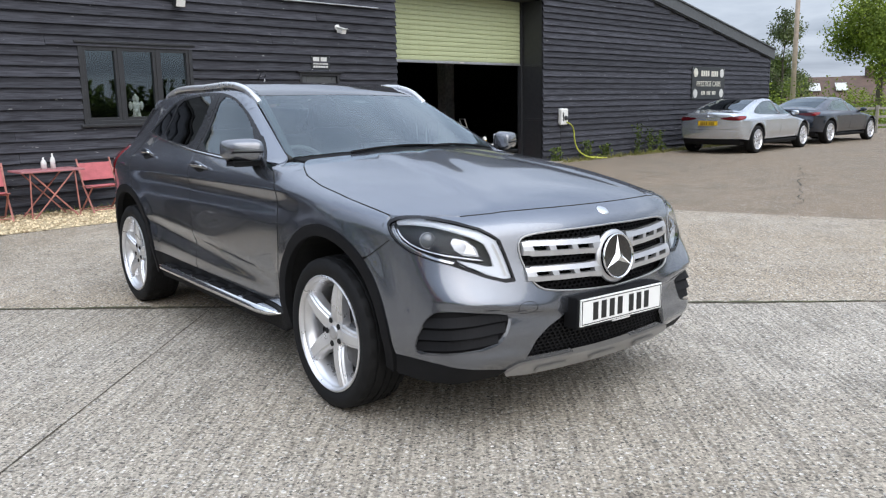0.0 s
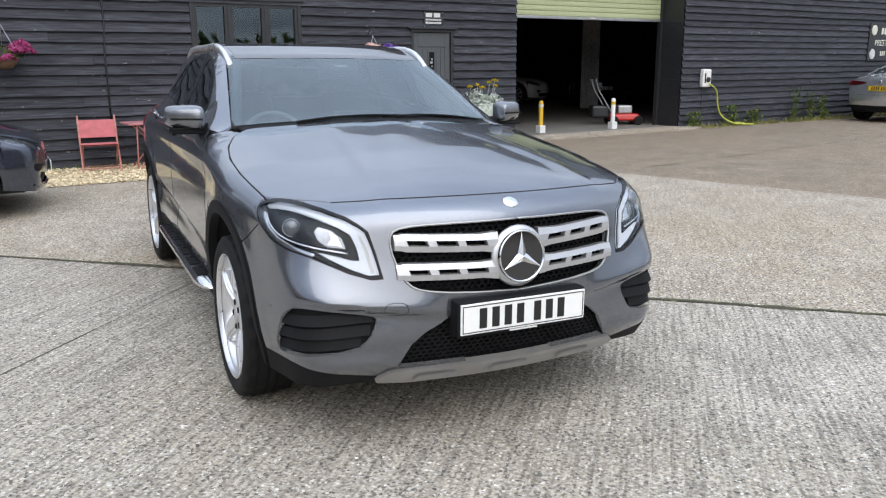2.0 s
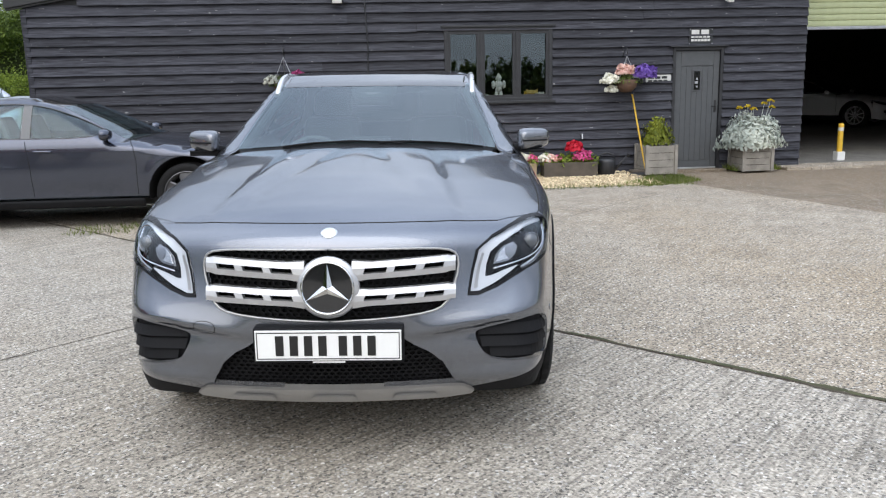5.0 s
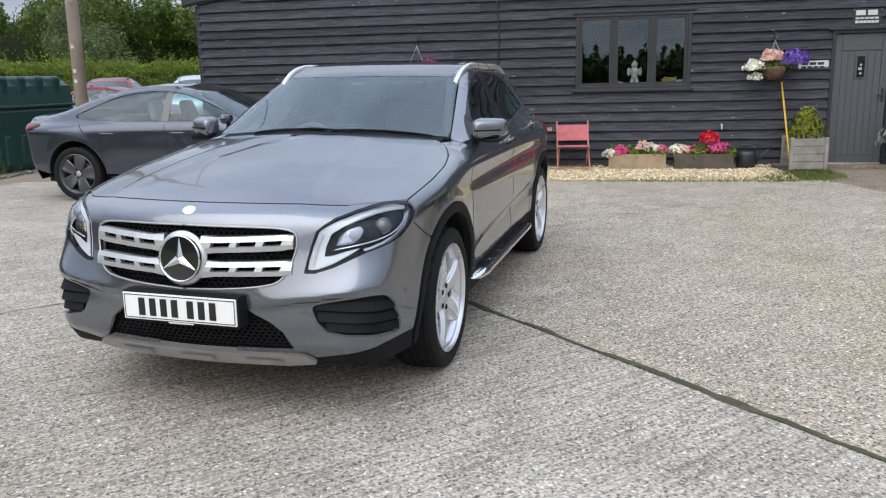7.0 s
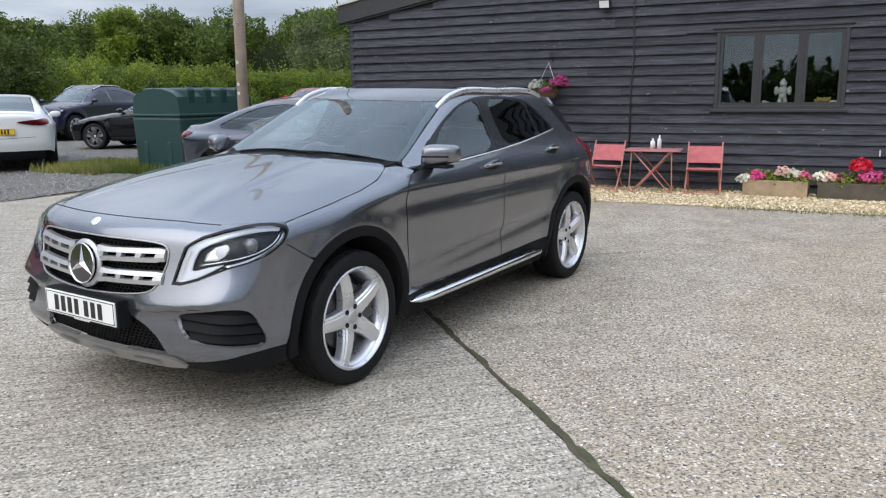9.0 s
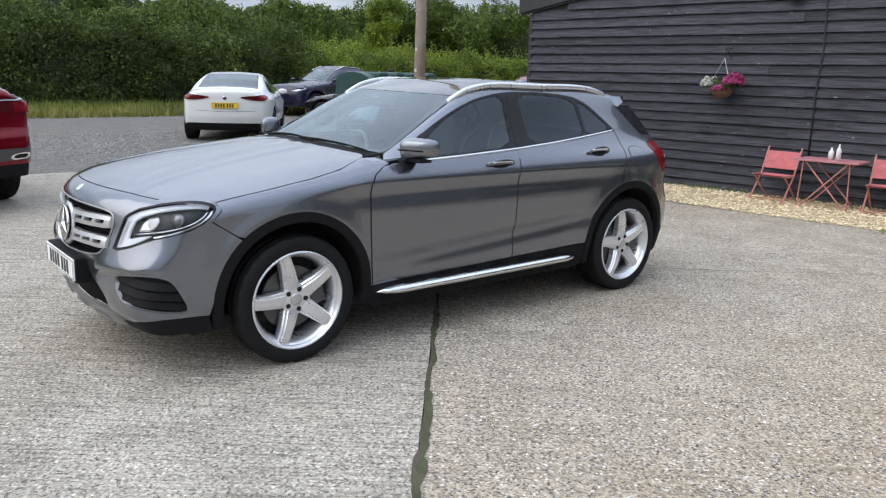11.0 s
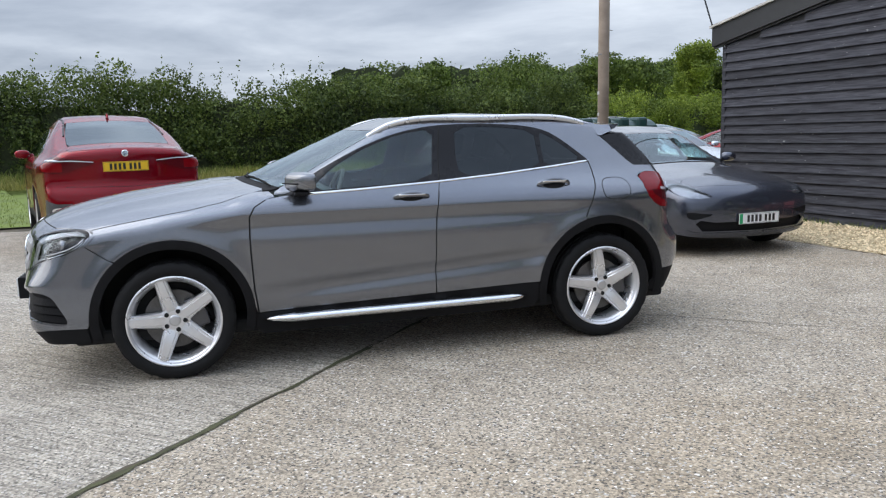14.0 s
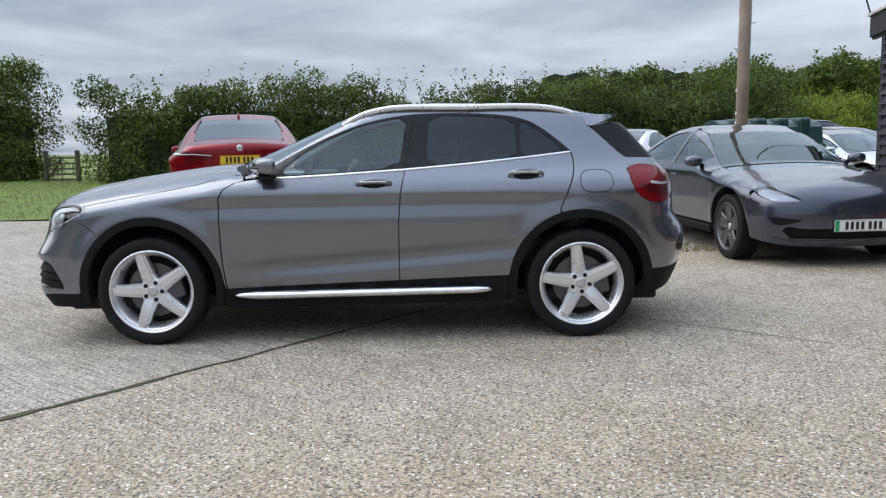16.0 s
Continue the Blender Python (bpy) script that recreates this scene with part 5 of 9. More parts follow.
    top3 = place(S, "top", [(u, v - 0.005) for u, v in hood_front] + [(u + 0.004, v - 0.006) for u, v in lamp_top])
    seam3 = place(S, "side", [(-0.398, 0.866), (-0.399, 0.845), (-0.431, 0.811), (-0.446, 0.793), (-0.328, 0.713)])
    arch3 = place(S, "side", [p for p in arc(AF, R, 132, 176)] + [(-0.47, 0.334)])
    bumper = [(math.atan2(q[0], 0.3 - q[1]), q[2]) for q in list(top3) + list(seam3) + list(arch3)]
    bumper += wrap_pts(S, [(0.774, 0.328), (0.70, 0.312), (0.612, 0.296), (0.515, 0.278), (0.47, 0.3005)]) + wrap_pts(S, [(0.40, 0.3005), (0, 0.3005)])
    bumper = mirror_poly(bumper)
    one("front_bumper", S, "wrap", bumper, M_PAINT, car, res=0.015, holes=[lamp, mir(lamp), grille, intake, vent, mir(vent)], rim=0.022)
    one("nose_liner", S, "wrap", mirror_poly(wrap_pts(S, [(0, 0.86), (0.5, 0.84)]) + wrap_uvz([(0.80, -0.40, 0.84), (0.86, -0.45, 0.62), (0.86, -0.47, 0.30)]) + wrap_pts(S, [(0.60, 0.27), (0, 0.27)])), M_INNER, car, res=0.05, rim=0, inset=0.065)
    lip_h = wrap_pts(S, [(0.515, 0.275), (0.612, 0.293), (0.70, 0.309), (0.774, 0.325)]) + [(math.atan2(q[0], 0.3 - q[1]), q[2]) for q in place(S, "side", [(-0.472, 0.330), (-0.455, 0.245)])] + wrap_pts(S, [(0.70, 0.240), (0.54, 0.250)])
    for o in both("lower_lip", S, "wrap", lip_h, M_PLASTIC, car, "matt black lower lip", res=0.03, lift=0.001, rim=0.03):
        pass
    skid_h = [(0, 0.297), (0.455, 0.302), (0.482, 0.298), (0.522, 0.268), (0.510, 0.252), (0.40, 0.240), (0, 0.236)]
    one("skid_plate", S, "wrap", mirror_poly(wrap_pts(S, skid_h)), M_SKID, car, "satin silver skid plate", res=0.024, lift=0.012, rim=0.03)
    for cx in (-0.30, 0.0, 0.30):
        q = wrap_pts(S, [(cx - 0.085, 0.258), (cx - 0.072, 0.277), (cx + 0.072, 0.277), (cx + 0.085, 0.258)])
        one("skid_rib", S, "wrap", q, M_SKID, car, res=0.03, lift=0.024, rim=0.010)
    one("intake_mesh_backing", S, "wrap", mirror_poly(wrap_pts(S, [(0, 0.505), (0.29, 0.505), (0.46, 0.40), (0.47, 0.295), (0, 0.290)])), M_INNER, car, res=0.05, rim=0, inset=0.05)

    def honeycomb(name, u0, u1, z0, z1, cell, keep, inset, holder):
        """A hexagonal mesh of bars set back in an opening."""
        bm = bmesh.new()
        c = [(x + (cell * 0.5 if j % 2 else 0), z0 + j * cell * 0.62) for j in range(int((z1 - z0) / (cell * 0.62)) + 1) for x in np.arange(u0, u1, cell)]
        ok = inside(keep, c)
        pts = np.array([p for p, k in zip(c, ok) if k])
        base = place(S, "front", pts, inset)
        nrm = normals_at(S, base)
        for q, n in zip(base, nrm):
            n = Vector(n)
            t = Vector((0, 0, 1)).cross(n).normalized()
            w = n.cross(t)
            hexa = [(math.cos(radians(30 + 60 * i)), math.sin(radians(30 + 60 * i))) for i in range(6)]
            o = [bm.verts.new(Vector(q) + t * a * cell * 0.56 + w * b * cell * 0.44) for a, b in hexa]
            i_ = [bm.verts.new(Vector(q) + t * a * cell * 0.40 + w * b * cell * 0.30) for a, b in hexa]
            k_ = [bm.verts.new(Vector(q) + t * a * cell * 0.38 + w * b * cell * 0.28 - n * 0.012) for a, b in hexa]
            for i in range(6):
                j = (i + 1) % 6
                bm.faces.new((o[i], o[j], i_[j], i_[i]))
                bm.faces.new((i_[i], i_[j], k_[j], k_[i]))
        return part(name, bm, M_PLASTIC, holder)

    grille_uz = mirror_poly(grille_h)
    g_ob = honeycomb("grille_mesh", -0.48, 0.48, 0.565, 0.845, 0.026, grille_uz, 0.035, car)
    honeycomb("intake_mesh", -0.46, 0.46, 0.300, 0.500, 0.026, mirror_poly(intake_h), 0.030, car)
    rimline = finer(rounded(grille_h, 1, closed=False), 0.02, closed=False)
    strip_along(S, "front", [(u + 0.002, z) for u, z in rimline], 0.004, 0.006, M_SKID, "grille_surround", car)

    # two slotted grille bars each side, and the round badge
    def bar(z_in, z_out, h):
        for s in (1, -1):
            bm = bmesh.new()
            us = np.linspace(0.085, 0.455, 24)
            slots = [(0.128, 0.208), (0.236, 0.312), (0.342, 0.412)]
            verts_ = {}
            top, bot, mid1, mid2 = [], [], [], []
            zz = lambda u: z_in + (z_out - z_in) * (u - 0.085) / 0.37
            base = lambda u, z: place(S, "front", [(u, z)])[0]
            us = sorted({*us, *[a for q in slots for a in q]})
            rows = []
            for u in us:
                hh = h * ((1.0 if u < 0.43 else 0.86) + 0.22 * max(0, (0.150 - u) / 0.065))
                col = []
                for k in (-1, -0.31, 0.31, 1):
                    q = base(u + 0.011 * k * (0.45 / max(abs(k), 0.45)) * min(1, (u - 0.085) / 0.04, (0.458 - u) / 0.03), zz(u) + k * hh / 2)
                    col.append(q + np.array([0, -0.010 - 0.006 * (1 - abs(k) ** 2), 0]))
                rows.append(col)
            front = [[bm.verts.new((q[0] * s, q[1], q[2])) for q in col] for col in rows]
            back = [[bm.verts.new((q[0] * s, q[1] + 0.026, q[2])) for q in col] for col in rows]

            def in_slot(i):
                m = (us[i] + us[i + 1]) / 2
                return any(a < m < b for a, b in slots)
            for i in range(len(us) - 1):
                for k in range(3):
                    hole = k == 1 and in_slot(i)
                    if not hole:
                        bm.faces.new((front[i][k], front[i + 1][k], front[i + 1][k + 1], front[i][k + 1]))
                    else:
                        for kk in (k, k + 1):
                            bm.faces.new((front[i][kk], front[i + 1][kk], back[i + 1][kk], back[i][kk]))
                        for ii, jj in ((i, i - 1), (i + 1, i + 1)):
                            if (ii == i and not in_slot(i - 1)) or (ii == i + 1 and not in_slot(i + 1)):
                                bm.faces.new((front[ii][1], front[ii][2], back[ii][2], back[ii][1]))
                for k in (0, 3):
                    bm.faces.new((front[i][k], front[i + 1][k], back[i + 1][k], back[i][k]))
            for i in (0, len(us) - 1):
                for k in range(3):
                    bm.faces.new((front[i][k], front[i][k + 1], back[i][k + 1], back[i][k]))
            bmesh.ops.recalc_face_normals(bm, faces=bm.faces[:])
            part("grille_bar", bm, M_SATIN, car, "satin silver slotted bar")

    bar(0.748, 0.762, 0.062)
    bar(0.652, 0.662, 0.058)
    fv = float(S.front(0.0, np.array(0.694)))
    bz, by = 0.694, fv - 0.020
    mb = Matrix.Translation((0, by, bz)) @ Matrix.Rotation(radians(90 - 6), 4, "X")
    bm = lathe([(0.0, 0.0), (0.088, 0.0), (0.093, 0.004), (0.096, 0.010), (0.093, 0.015), (0.089, 0.013), (0.087, 0.006)], 64)
    bmesh.ops.transform(bm, matrix=mb, verts=bm.verts[:])
    badge = part("badge_ring", bm, M_CHROME, car, "chrome ring badge", smooth=True)
    bm = lathe([(0.090, -0.022), (0.110, -0.024), (0.113, -0.016), (0.108, -0.009), (0.092, -0.006)], 64)
    bmesh.ops.transform(bm, matrix=mb, verts=bm.verts[:])
    part("badge_pod", bm, M_SATIN, badge, "satin silver pod behind the badge", smooth=True)
    bm = lathe([(0.0, 0.008), (0.088, 0.0075)], 48)
    bmesh.ops.transform(bm, matrix=mb, verts=bm.verts[:])
    part("badge_disc", bm, M_GLOSSBLACK, badge)
    bm = bmesh.new()
    for k in range(3):
        rot = Matrix.Rotation(radians(90 + 120 * k), 4, "Z")
        tip, hub = bm.verts.new(rot @ Vector((0.088, 0, 0.011))), bm.verts.new(rot @ Vector((0, 0, 0.020)))
        a, b = bm.verts.new(rot @ Vector((0.010, 0.0165, 0.0085))), bm.verts.new(rot @ Vector((0.010, -0.0165, 0.0085)))
        bm.faces.new((hub, b, tip)); bm.faces.new((hub, tip, a))
    bmesh.ops.recalc_face_normals(bm, faces=bm.faces[:])
    bmesh.ops.transform(bm, matrix=mb, verts=bm.verts[:])
    part("badge_spokes", bm, M_CHROME, badge)
    bm = lathe([(0.0, 0.006), (0.018, 0.005), (0.026, 0.0), (0.027, -0.004)], 32)
    bq = place(S, "front", [(0.0, 0.880)])
    bn = Vector(normals_at(S, bq)[0])
    bmesh.ops.transform(bm, matrix=Matrix.Translation(Vector(bq[0])) @ bn.to_track_quat("Z", "Y").to_matrix().to_4x4() @ Matrix.Diagonal((1.15, 1.0, 0.55, 1)), verts=bm.verts[:])
    part("bonnet_badge", bm, M_CHROME, car, "small round chrome badge", smooth=True)

    # number plate on its holder
    hold = part("plate_holder", box((-0.268, -0.928, 0.425), (0.268, -0.850, 0.556), 0.006), M_PLASTIC, car)
    number_plate(car, Matrix.Translation((0, -0.933, 0.4935)))
    part("dealer_strip", box((-0.058, -0.9305, 0.4275), (0.058, -0.9275, 0.4335)), M_PLATE_W, car)

    # lamps
    tail_lamp = [(1.095, 1.050), (1.05, 1.068), (0.979, 1.077), (0.88, 1.068), (0.72, 1.03), (0.56, 0.99), (0.55, 0.90), (0.72, 0.850), (0.926, 0.842), (1.012, 0.852), (1.068, 0.884), (1.108, 0.925), (1.122, 0.985)]
    for s in (1, -1):
        sg = (lambda d: d) if s > 0 else flip_side
        hl = panel_ob("headlamp", sg(grid_panel(S, "wrap", lamp, res=0.03, rim=0, lift=0.001)), M_LENS, car, "clear headlamp with a white light strip")
        hl.visible_shadow = False
        cen = (sum(p[0] for p in lamp) / len(lamp), sum(p[1] for p in lamp) / len(lamp))
        shr = [(cen[0] + (a - cen[0]) * 1.03, cen[1] + (b - cen[1]) * 1.03) for a, b in lamp]
        panel_ob("lamp_housing", sg(grid_panel(S, "wrap", shr, res=0.03, rim=0, inset=0.050)), M_SURROUND, hl)
        inner = [(cen[0] + (a - cen[0]) * 0.955, cen[1] + (b - cen[1]) * 0.90) for a, b in lamp]
        panel_ob("lamp_seal", sg(grid_panel(S, "wrap", lamp, holes=[inner], res=0.02, rim=0, lift=0.0035)), M_SURROUND, hl)
        drl = [(0.434, 0.649), (0.444, 0.690), (0.457, 0.735), (0.479, 0.794), (0.500, 0.811), (0.538, 0.832), (0.617, 0.857), (0.690, 0.871), (0.745, 0.876), (0.795, 0.875), (0.826, 0.866), (0.822, 0.857), (0.790, 0.862),
               (0.740, 0.862), (0.688, 0.856), (0.625, 0.840), (0.560, 0.813), (0.520, 0.786), (0.500, 0.740), (0.492, 0.700), (0.515, 0.700), (0.560, 0.715), (0.610, 0.727), (0.575, 0.704), (0.520, 0.674), (0.462, 0.650)]
        panel_ob("light_guide", sg(grid_panel(S, "wrap", drl, res=0.010, rim=0.012, inset=0.011)), M_DRL, hl, "white light guide")
        groove = [(0.448, 0.660), (0.457, 0.694), (0.470, 0.738), (0.490, 0.786), (0.498, 0.782), (0.479, 0.735), (0.468, 0.694), (0.460, 0.662)]
        panel_ob("guide_groove", sg(grid_panel(S, "wrap", groove, res=0.012, rim=0, inset=0.0095)), M_SKID, hl)
        sill_ = [(0.622, 0.722), (0.690, 0.742), (0.752, 0.765), (0.800, 0.792), (0.826, 0.825), (0.838, 0.850), (0.842, 0.838), (0.828, 0.808), (0.802, 0.778), (0.757, 0.753), (0.692, 0.730), (0.628, 0.712)]
        panel_ob("lower_bezel", sg(grid_panel(S, "wrap", sill_, res=0.012, rim=0.008, inset=0.014)), M_LAMPIN, hl)
        eye = [(0.520, 0.714), (0.540, 0.770), (0.578, 0.804), (0.640, 0.831), (0.710, 0.847), (0.790, 0.850), (0.820, 0.838), (0.797, 0.800), (0.750, 0.770), (0.690, 0.748), (0.610, 0.732)]
        panel_ob("reflector", sg(grid_panel(S, "wrap", eye, res=0.02, rim=0.02, inset=0.036)), M_SURROUND, hl)
        fan = [(0.536, 0.736), (0.548, 0.770), (0.580, 0.797), (0.622, 0.808), (0.632, 0.792), (0.618, 0.764), (0.590, 0.742)]
        panel_ob("reflector_fan", sg(grid_panel(S, "wrap", fan, res=0.02, rim=0.004, inset=0.030)), M_REFL, hl)
        cell = [(0.546, 0.744), (0.560, 0.776), (0.584, 0.794), (0.578, 0.770), (0.590, 0.752)]
        panel_ob("reflector_cell", sg(grid_panel(S, "wrap", cell, res=0.01, rim=0.003, inset=0.027)), M_LAMPIN, hl)
        pe = place(S, "wrap", finer(rounded([(0.526, 0.722), (0.610, 0.738), (0.690, 0.755), (0.755, 0.777), (0.802, 0.808), (0.822, 0.840)], 1, closed=False), 0.02, closed=False), 0.018)
        part("chrome_edge", tube([(q[0] * s, q[1], q[2]) for q in pe], [0.003] * len(pe), 6), M_LAMPIN, hl, smooth=True)
        q = place(S, "wrap", [(0.708, 0.800)], 0.030)[0]
        n = Vector((math.sin(0.708) * 0.5, -math.cos(0.708), 0.1)).normalized()
        mm = Matrix.Translation((q[0] * s, q[1], q[2])) @ Vector((n.x * s, n.y, n.z)).to_track_quat("Z", "Y").to_matrix().to_4x4()
        r = 0.030
        bm = lathe([(r * 1.09, -0.012), (r * 1.09, 0.004), (r * 1.01, 0.006), (r, 0.0)], 28)
        bmesh.ops.transform(bm, matrix=mm, verts=bm.verts[:])
        part("projector", bm, M_REFL, hl, smooth=True)
        bm = lathe([(r, 0.0), (r * 0.8, 0.009), (r * 0.4, 0.014), (0.0, 0.016)], 28)
        bmesh.ops.transform(bm, matrix=mm, verts=bm.verts[:])
        part("projector_lens", bm, M_PROJ, hl, smooth=True)
        # side vent with three blades
        vt = panel_ob("bumper_vent", sg(grid_panel(S, "wrap", vent, res=0.03, rim=0.0, inset=0.024)), M_PLASTIC, car, "black slatted corner vent")
        vc = sum(p[1] for p in vent) / len(vent)
        a0, a1 = min(p[0] for p in vent), max(p[0] for p in vent)
        for zb, zc, b0, b1 in ((0.490, 0.470, 0.452, 0.722), (0.445, 0.416, 0.460, 0.742), (0.404, 0.366, 0.486, 0.748)):
            ln = [(b0 + (b1 - b0) * t, zb + (zc - zb) * t ** 1.6) for t in np.linspace(0, 1, 14)]
            p1, p2 = place(S, "wrap", ln, 0.005), place(S, "wrap", [(a, z + 0.036) for a, z in ln], 0.017)
            p3 = place(S, "wrap", [(a, z - 0.004) for a, z in ln], 0.018)
            vs, fs = [], []
            for a, b, c in zip(p1, p2, p3):
                for q in (b, a, c):
                    vs.append((q[0] * s, q[1], q[2]))
            for i in range(13):
                for k in range(2):
                    vs_i = (i * 3 + k, i * 3 + k + 1, i * 3 + k + 4, i * 3 + k + 3)
                    fs.append(vs_i if s > 0 else vs_i[::-1])
            mesh_ob("vent_blade", vs, fs, M_PLASTIC, vt)
        # parking sensors
        for sv, sz in (((0.834), 0.523),):
            q = place(S, "side", [(-0.546, sz)])[0]
            n = Vector(normals_at(S, np.array([q]))[0])
            mm = Matrix.Translation((q[0] * s, q[1], q[2])) @ Vector((n.x * s, n.y, n.z)).to_track_quat("Z", "Y").to_matrix().to_4x4()
            bm = lathe([(0.0, 0.0025), (0.009, 0.002), (0.010, -0.002), (0.0125, -0.002), (0.0125, 0.0008)], 20)
            bmesh.ops.transform(bm, matrix=mm, verts=bm.verts[:])
            part("parking_sensor", bm, M_PAINT, car)
        # rear lamp
        panel_ob("rear_lamp", sg(grid_panel(S, "wraprear", rounded(tail_lamp, 1), res=0.025, lift=0.006, rim=0.02)), M_TAIL, car, "red wraparound rear lamp")
        band = [(1.00, 0.962), (0.88, 0.948), (0.70, 0.944), (0.70, 0.958), (0.88, 0.964), (1.00, 0.978)]
        panel_ob("lamp_band", sg(grid_panel(S, "wraprear", band, res=0.03, lift=0.0085, rim=0.003)), M_DRL, car)
        dark = [(1.07, 0.935), (1.00, 0.895), (0.85, 0.882), (0.70, 0.885), (0.70, 0.94), (0.88, 0.944), (1.00, 0.958), (1.08, 0.965)]
        panel_ob("lamp_band", sg(grid_panel(S, "wraprear", dark, res=0.03, lift=0.0078, rim=0.002)), M_TAILDARK, car)
    # washer cover outline and tow-eye cover
    tow = wrap_pts(S, rounded([(-0.505, 0.512), (-0.505, 0.560), (-0.425, 0.558), (-0.425, 0.508)], 2))
    c0 = (sum(p[0] for p in tow) / len(tow), sum(p[1] for p in tow) / len(tow))
    panel_ob("tow_eye_gap", grid_panel(S, "wrap", [(c0[0] + (a - c0[0]) * 1.05, c0[1] + (b - c0[1]) * 1.08) for a, b in tow], holes=[tow], res=0.02, lift=0.0006, rim=0), M_INNER, car)

    # rear: bumper side, tail, spoiler, rear window
    def rear_of(pts):
        return [(math.atan2(q[0], q[1] - 2.6), q[2]) for q in place(S, "side", pts)]
    lo_lamp = [(0.52, 0.845), (0.72, 0.845), (0.926, 0.837), (1.014, 0.848), (1.072, 0.880)]
    quarter = rear_of([(2.90, 0.985), (2.90, 1.10), (2.90, 1.219)]) + [(1.10, 1.165), (1.052, 1.124), (0.873, 1.118), (0.52, 1.106), (0.54, 0.995), (0.72, 1.036), (0.88, 1.073), (0.979, 1.082), (1.055, 1.073), (1.100, 1.054), (1.127, 0.985), (1.113, 0.925), (1.072, 0.882)]
    quarter += rear_of([(3.045, 0.708), *[p for p in arc(AR, R, 46, 63.8)], (2.90, 0.87)])
    both("rear_quarter", S, "wraprear", quarter, M_PAINT, car, res=0.028)
    bump = rear_of([p for p in arc(AR, R, 8.5, 45)] + [(3.047, 0.704)]) + lo_lamp[::-1] + [(0.45, 0.745), (0.45, 0.432)]
    both("rear_bumper_side", S, "wraprear", bump, M_PAINT, car, res=0.03)
    val = rear_of([(3.15, 0.427)]) + [(0.45, 0.428), (0.45, 0.29)] + rear_of([(3.20, 0.275), (3.05, 0.28), (3.09, 0.34)])
    both("rear_valance", S, "wraprear", val, M_PLASTIC, car, res=0.04, rim=0.03)
    one("rear_bumper", S, "wraprear", mirror_poly([(0, 0.742), (0.448, 0.742), (0.448, 0.432), (0, 0.432)]), M_PAINT, car, res=0.05)
    one("rear_diffuser", S, "wraprear", mirror_poly([(0, 0.428), (0.448, 0.428), (0.448, 0.29), (0, 0.27)]), M_PLASTIC, car, res=0.06)
    one("tailgate", S, "wraprear", mirror_poly([(0, 1.09), (0.517, 1.104), (0.517, 0.85), (0.448, 0.748), (0, 0.748)]), M_PAINT, car, res=0.05)
    one("rear_window", S, "wraprear", mirror_poly([(0, 1.36), (0.9, 1.34), (1.15, 1.335), (1.255, 1.318), (1.17, 1.232), (1.10, 1.168), (1.050, 1.127), (0.873, 1.121), (0.5, 1.108), (0, 1.095)]), M_SURROUND, car, "black tinted rear glass", res=0.04, rim=0.01)
    # spoiler: a wing that carries the roof's line past the rear glass
    sp = [(u, 2.745 - 0.2 * u * u) for u in np.linspace(0, 0.515, 8)] + [(0.545, 2.735), (0.556, 2.80), (0.558, 2.89), (0.550, 2.945)] + [(u, 3.06 - 0.28 * u * u) for u in np.linspace(0.52, 0, 8)]
    sv, sf, sn = grid_panel(S, "top", mirror_poly(sp), res=0.035, rim=0.0, lift=0.001)
    low_z = lambda v: float(np.interp(v, [2.70, 2.735, 2.785, 2.88, 2.95, 3.06], [1.372, 1.366, 1.322, 1.352, 1.377, 1.388]))
    wing = []
    for a, b, c in sv:
        t = min(1, max(0, (b - 2.72) / 0.20))
        t = t * t * (3 - 2 * t)
        wing.append((a, b, c + max(0, 1.407 - 0.028 * a * a - c) * t))
    cnt = {(f[i], f[(i + 1) % 3]) for f in sf for i in range(3)}
    rimv = {}
    for e in [e for e in cnt if (e[1], e[0]) not in cnt]:
        for k in e:
            if k not in rimv:
                a, b, c = wing[k]
                z = min(c - 0.006, low_z(b))
                rimv[k] = len(wing)
                wing.append((a + math.copysign((c - z) * (0.9 if b < 2.9 else 0.2), a), b - (0.02 if b > 2.95 else 0), z))
        sf.append((e[1], e[0], rimv[e[0]], rimv[e[1]]))
    spo = mesh_ob("roof_spoiler", wing, sf, M_PAINT, car)
    spo.data.shade_smooth()
    spo.data.set_sharp_from_angle(angle=radians(40))
    # cladding and sills
    for cc in (AF, AR):
        band = arc(cc, R - 0.001, -14, 194, 44) + arc(cc, RI, 194, -14, 44)
        both("wheel_arch_trim", S, "side", band, M_PLASTIC, car, "black grained arch trim", res=0.03, lift=0.007, rim=0.04)
        for s in (1, -1):
            bm = bmesh.new()
            ins, outs = [], []
            for i in range(25):
                a = radians(-8 + 196 * i / 24)
                y, z = cc[0] + 0.425 * math.cos(a), cc[1] + 0.425 * math.sin(a)
                u1 = float(S.side(np.array(y), np.array(max(z, 0.3)))) - 0.012
                ins.append(bm.verts.new((0.55 * s, y, z))); outs.append(bm.verts.new((u1 * s, y, z)))
            for i in range(24):
                bm.faces.new((ins[i], ins[i + 1], outs[i + 1], outs[i]))
            bm.faces.new(ins)
            part("wheel_arch_liner", bm, M_INNER, car)
    sill = [(0.455, 0.345), (1.0, 0.362), (1.557, 0.380), (2.235, 0.402), (2.255, 0.30), (2.20, 0.235), (0.50, 0.215), (0.455, 0.25)]
    both("sill", S, "side", sill, M_PLASTIC, car, res=0.05, lift=0.002, rim=0.05)
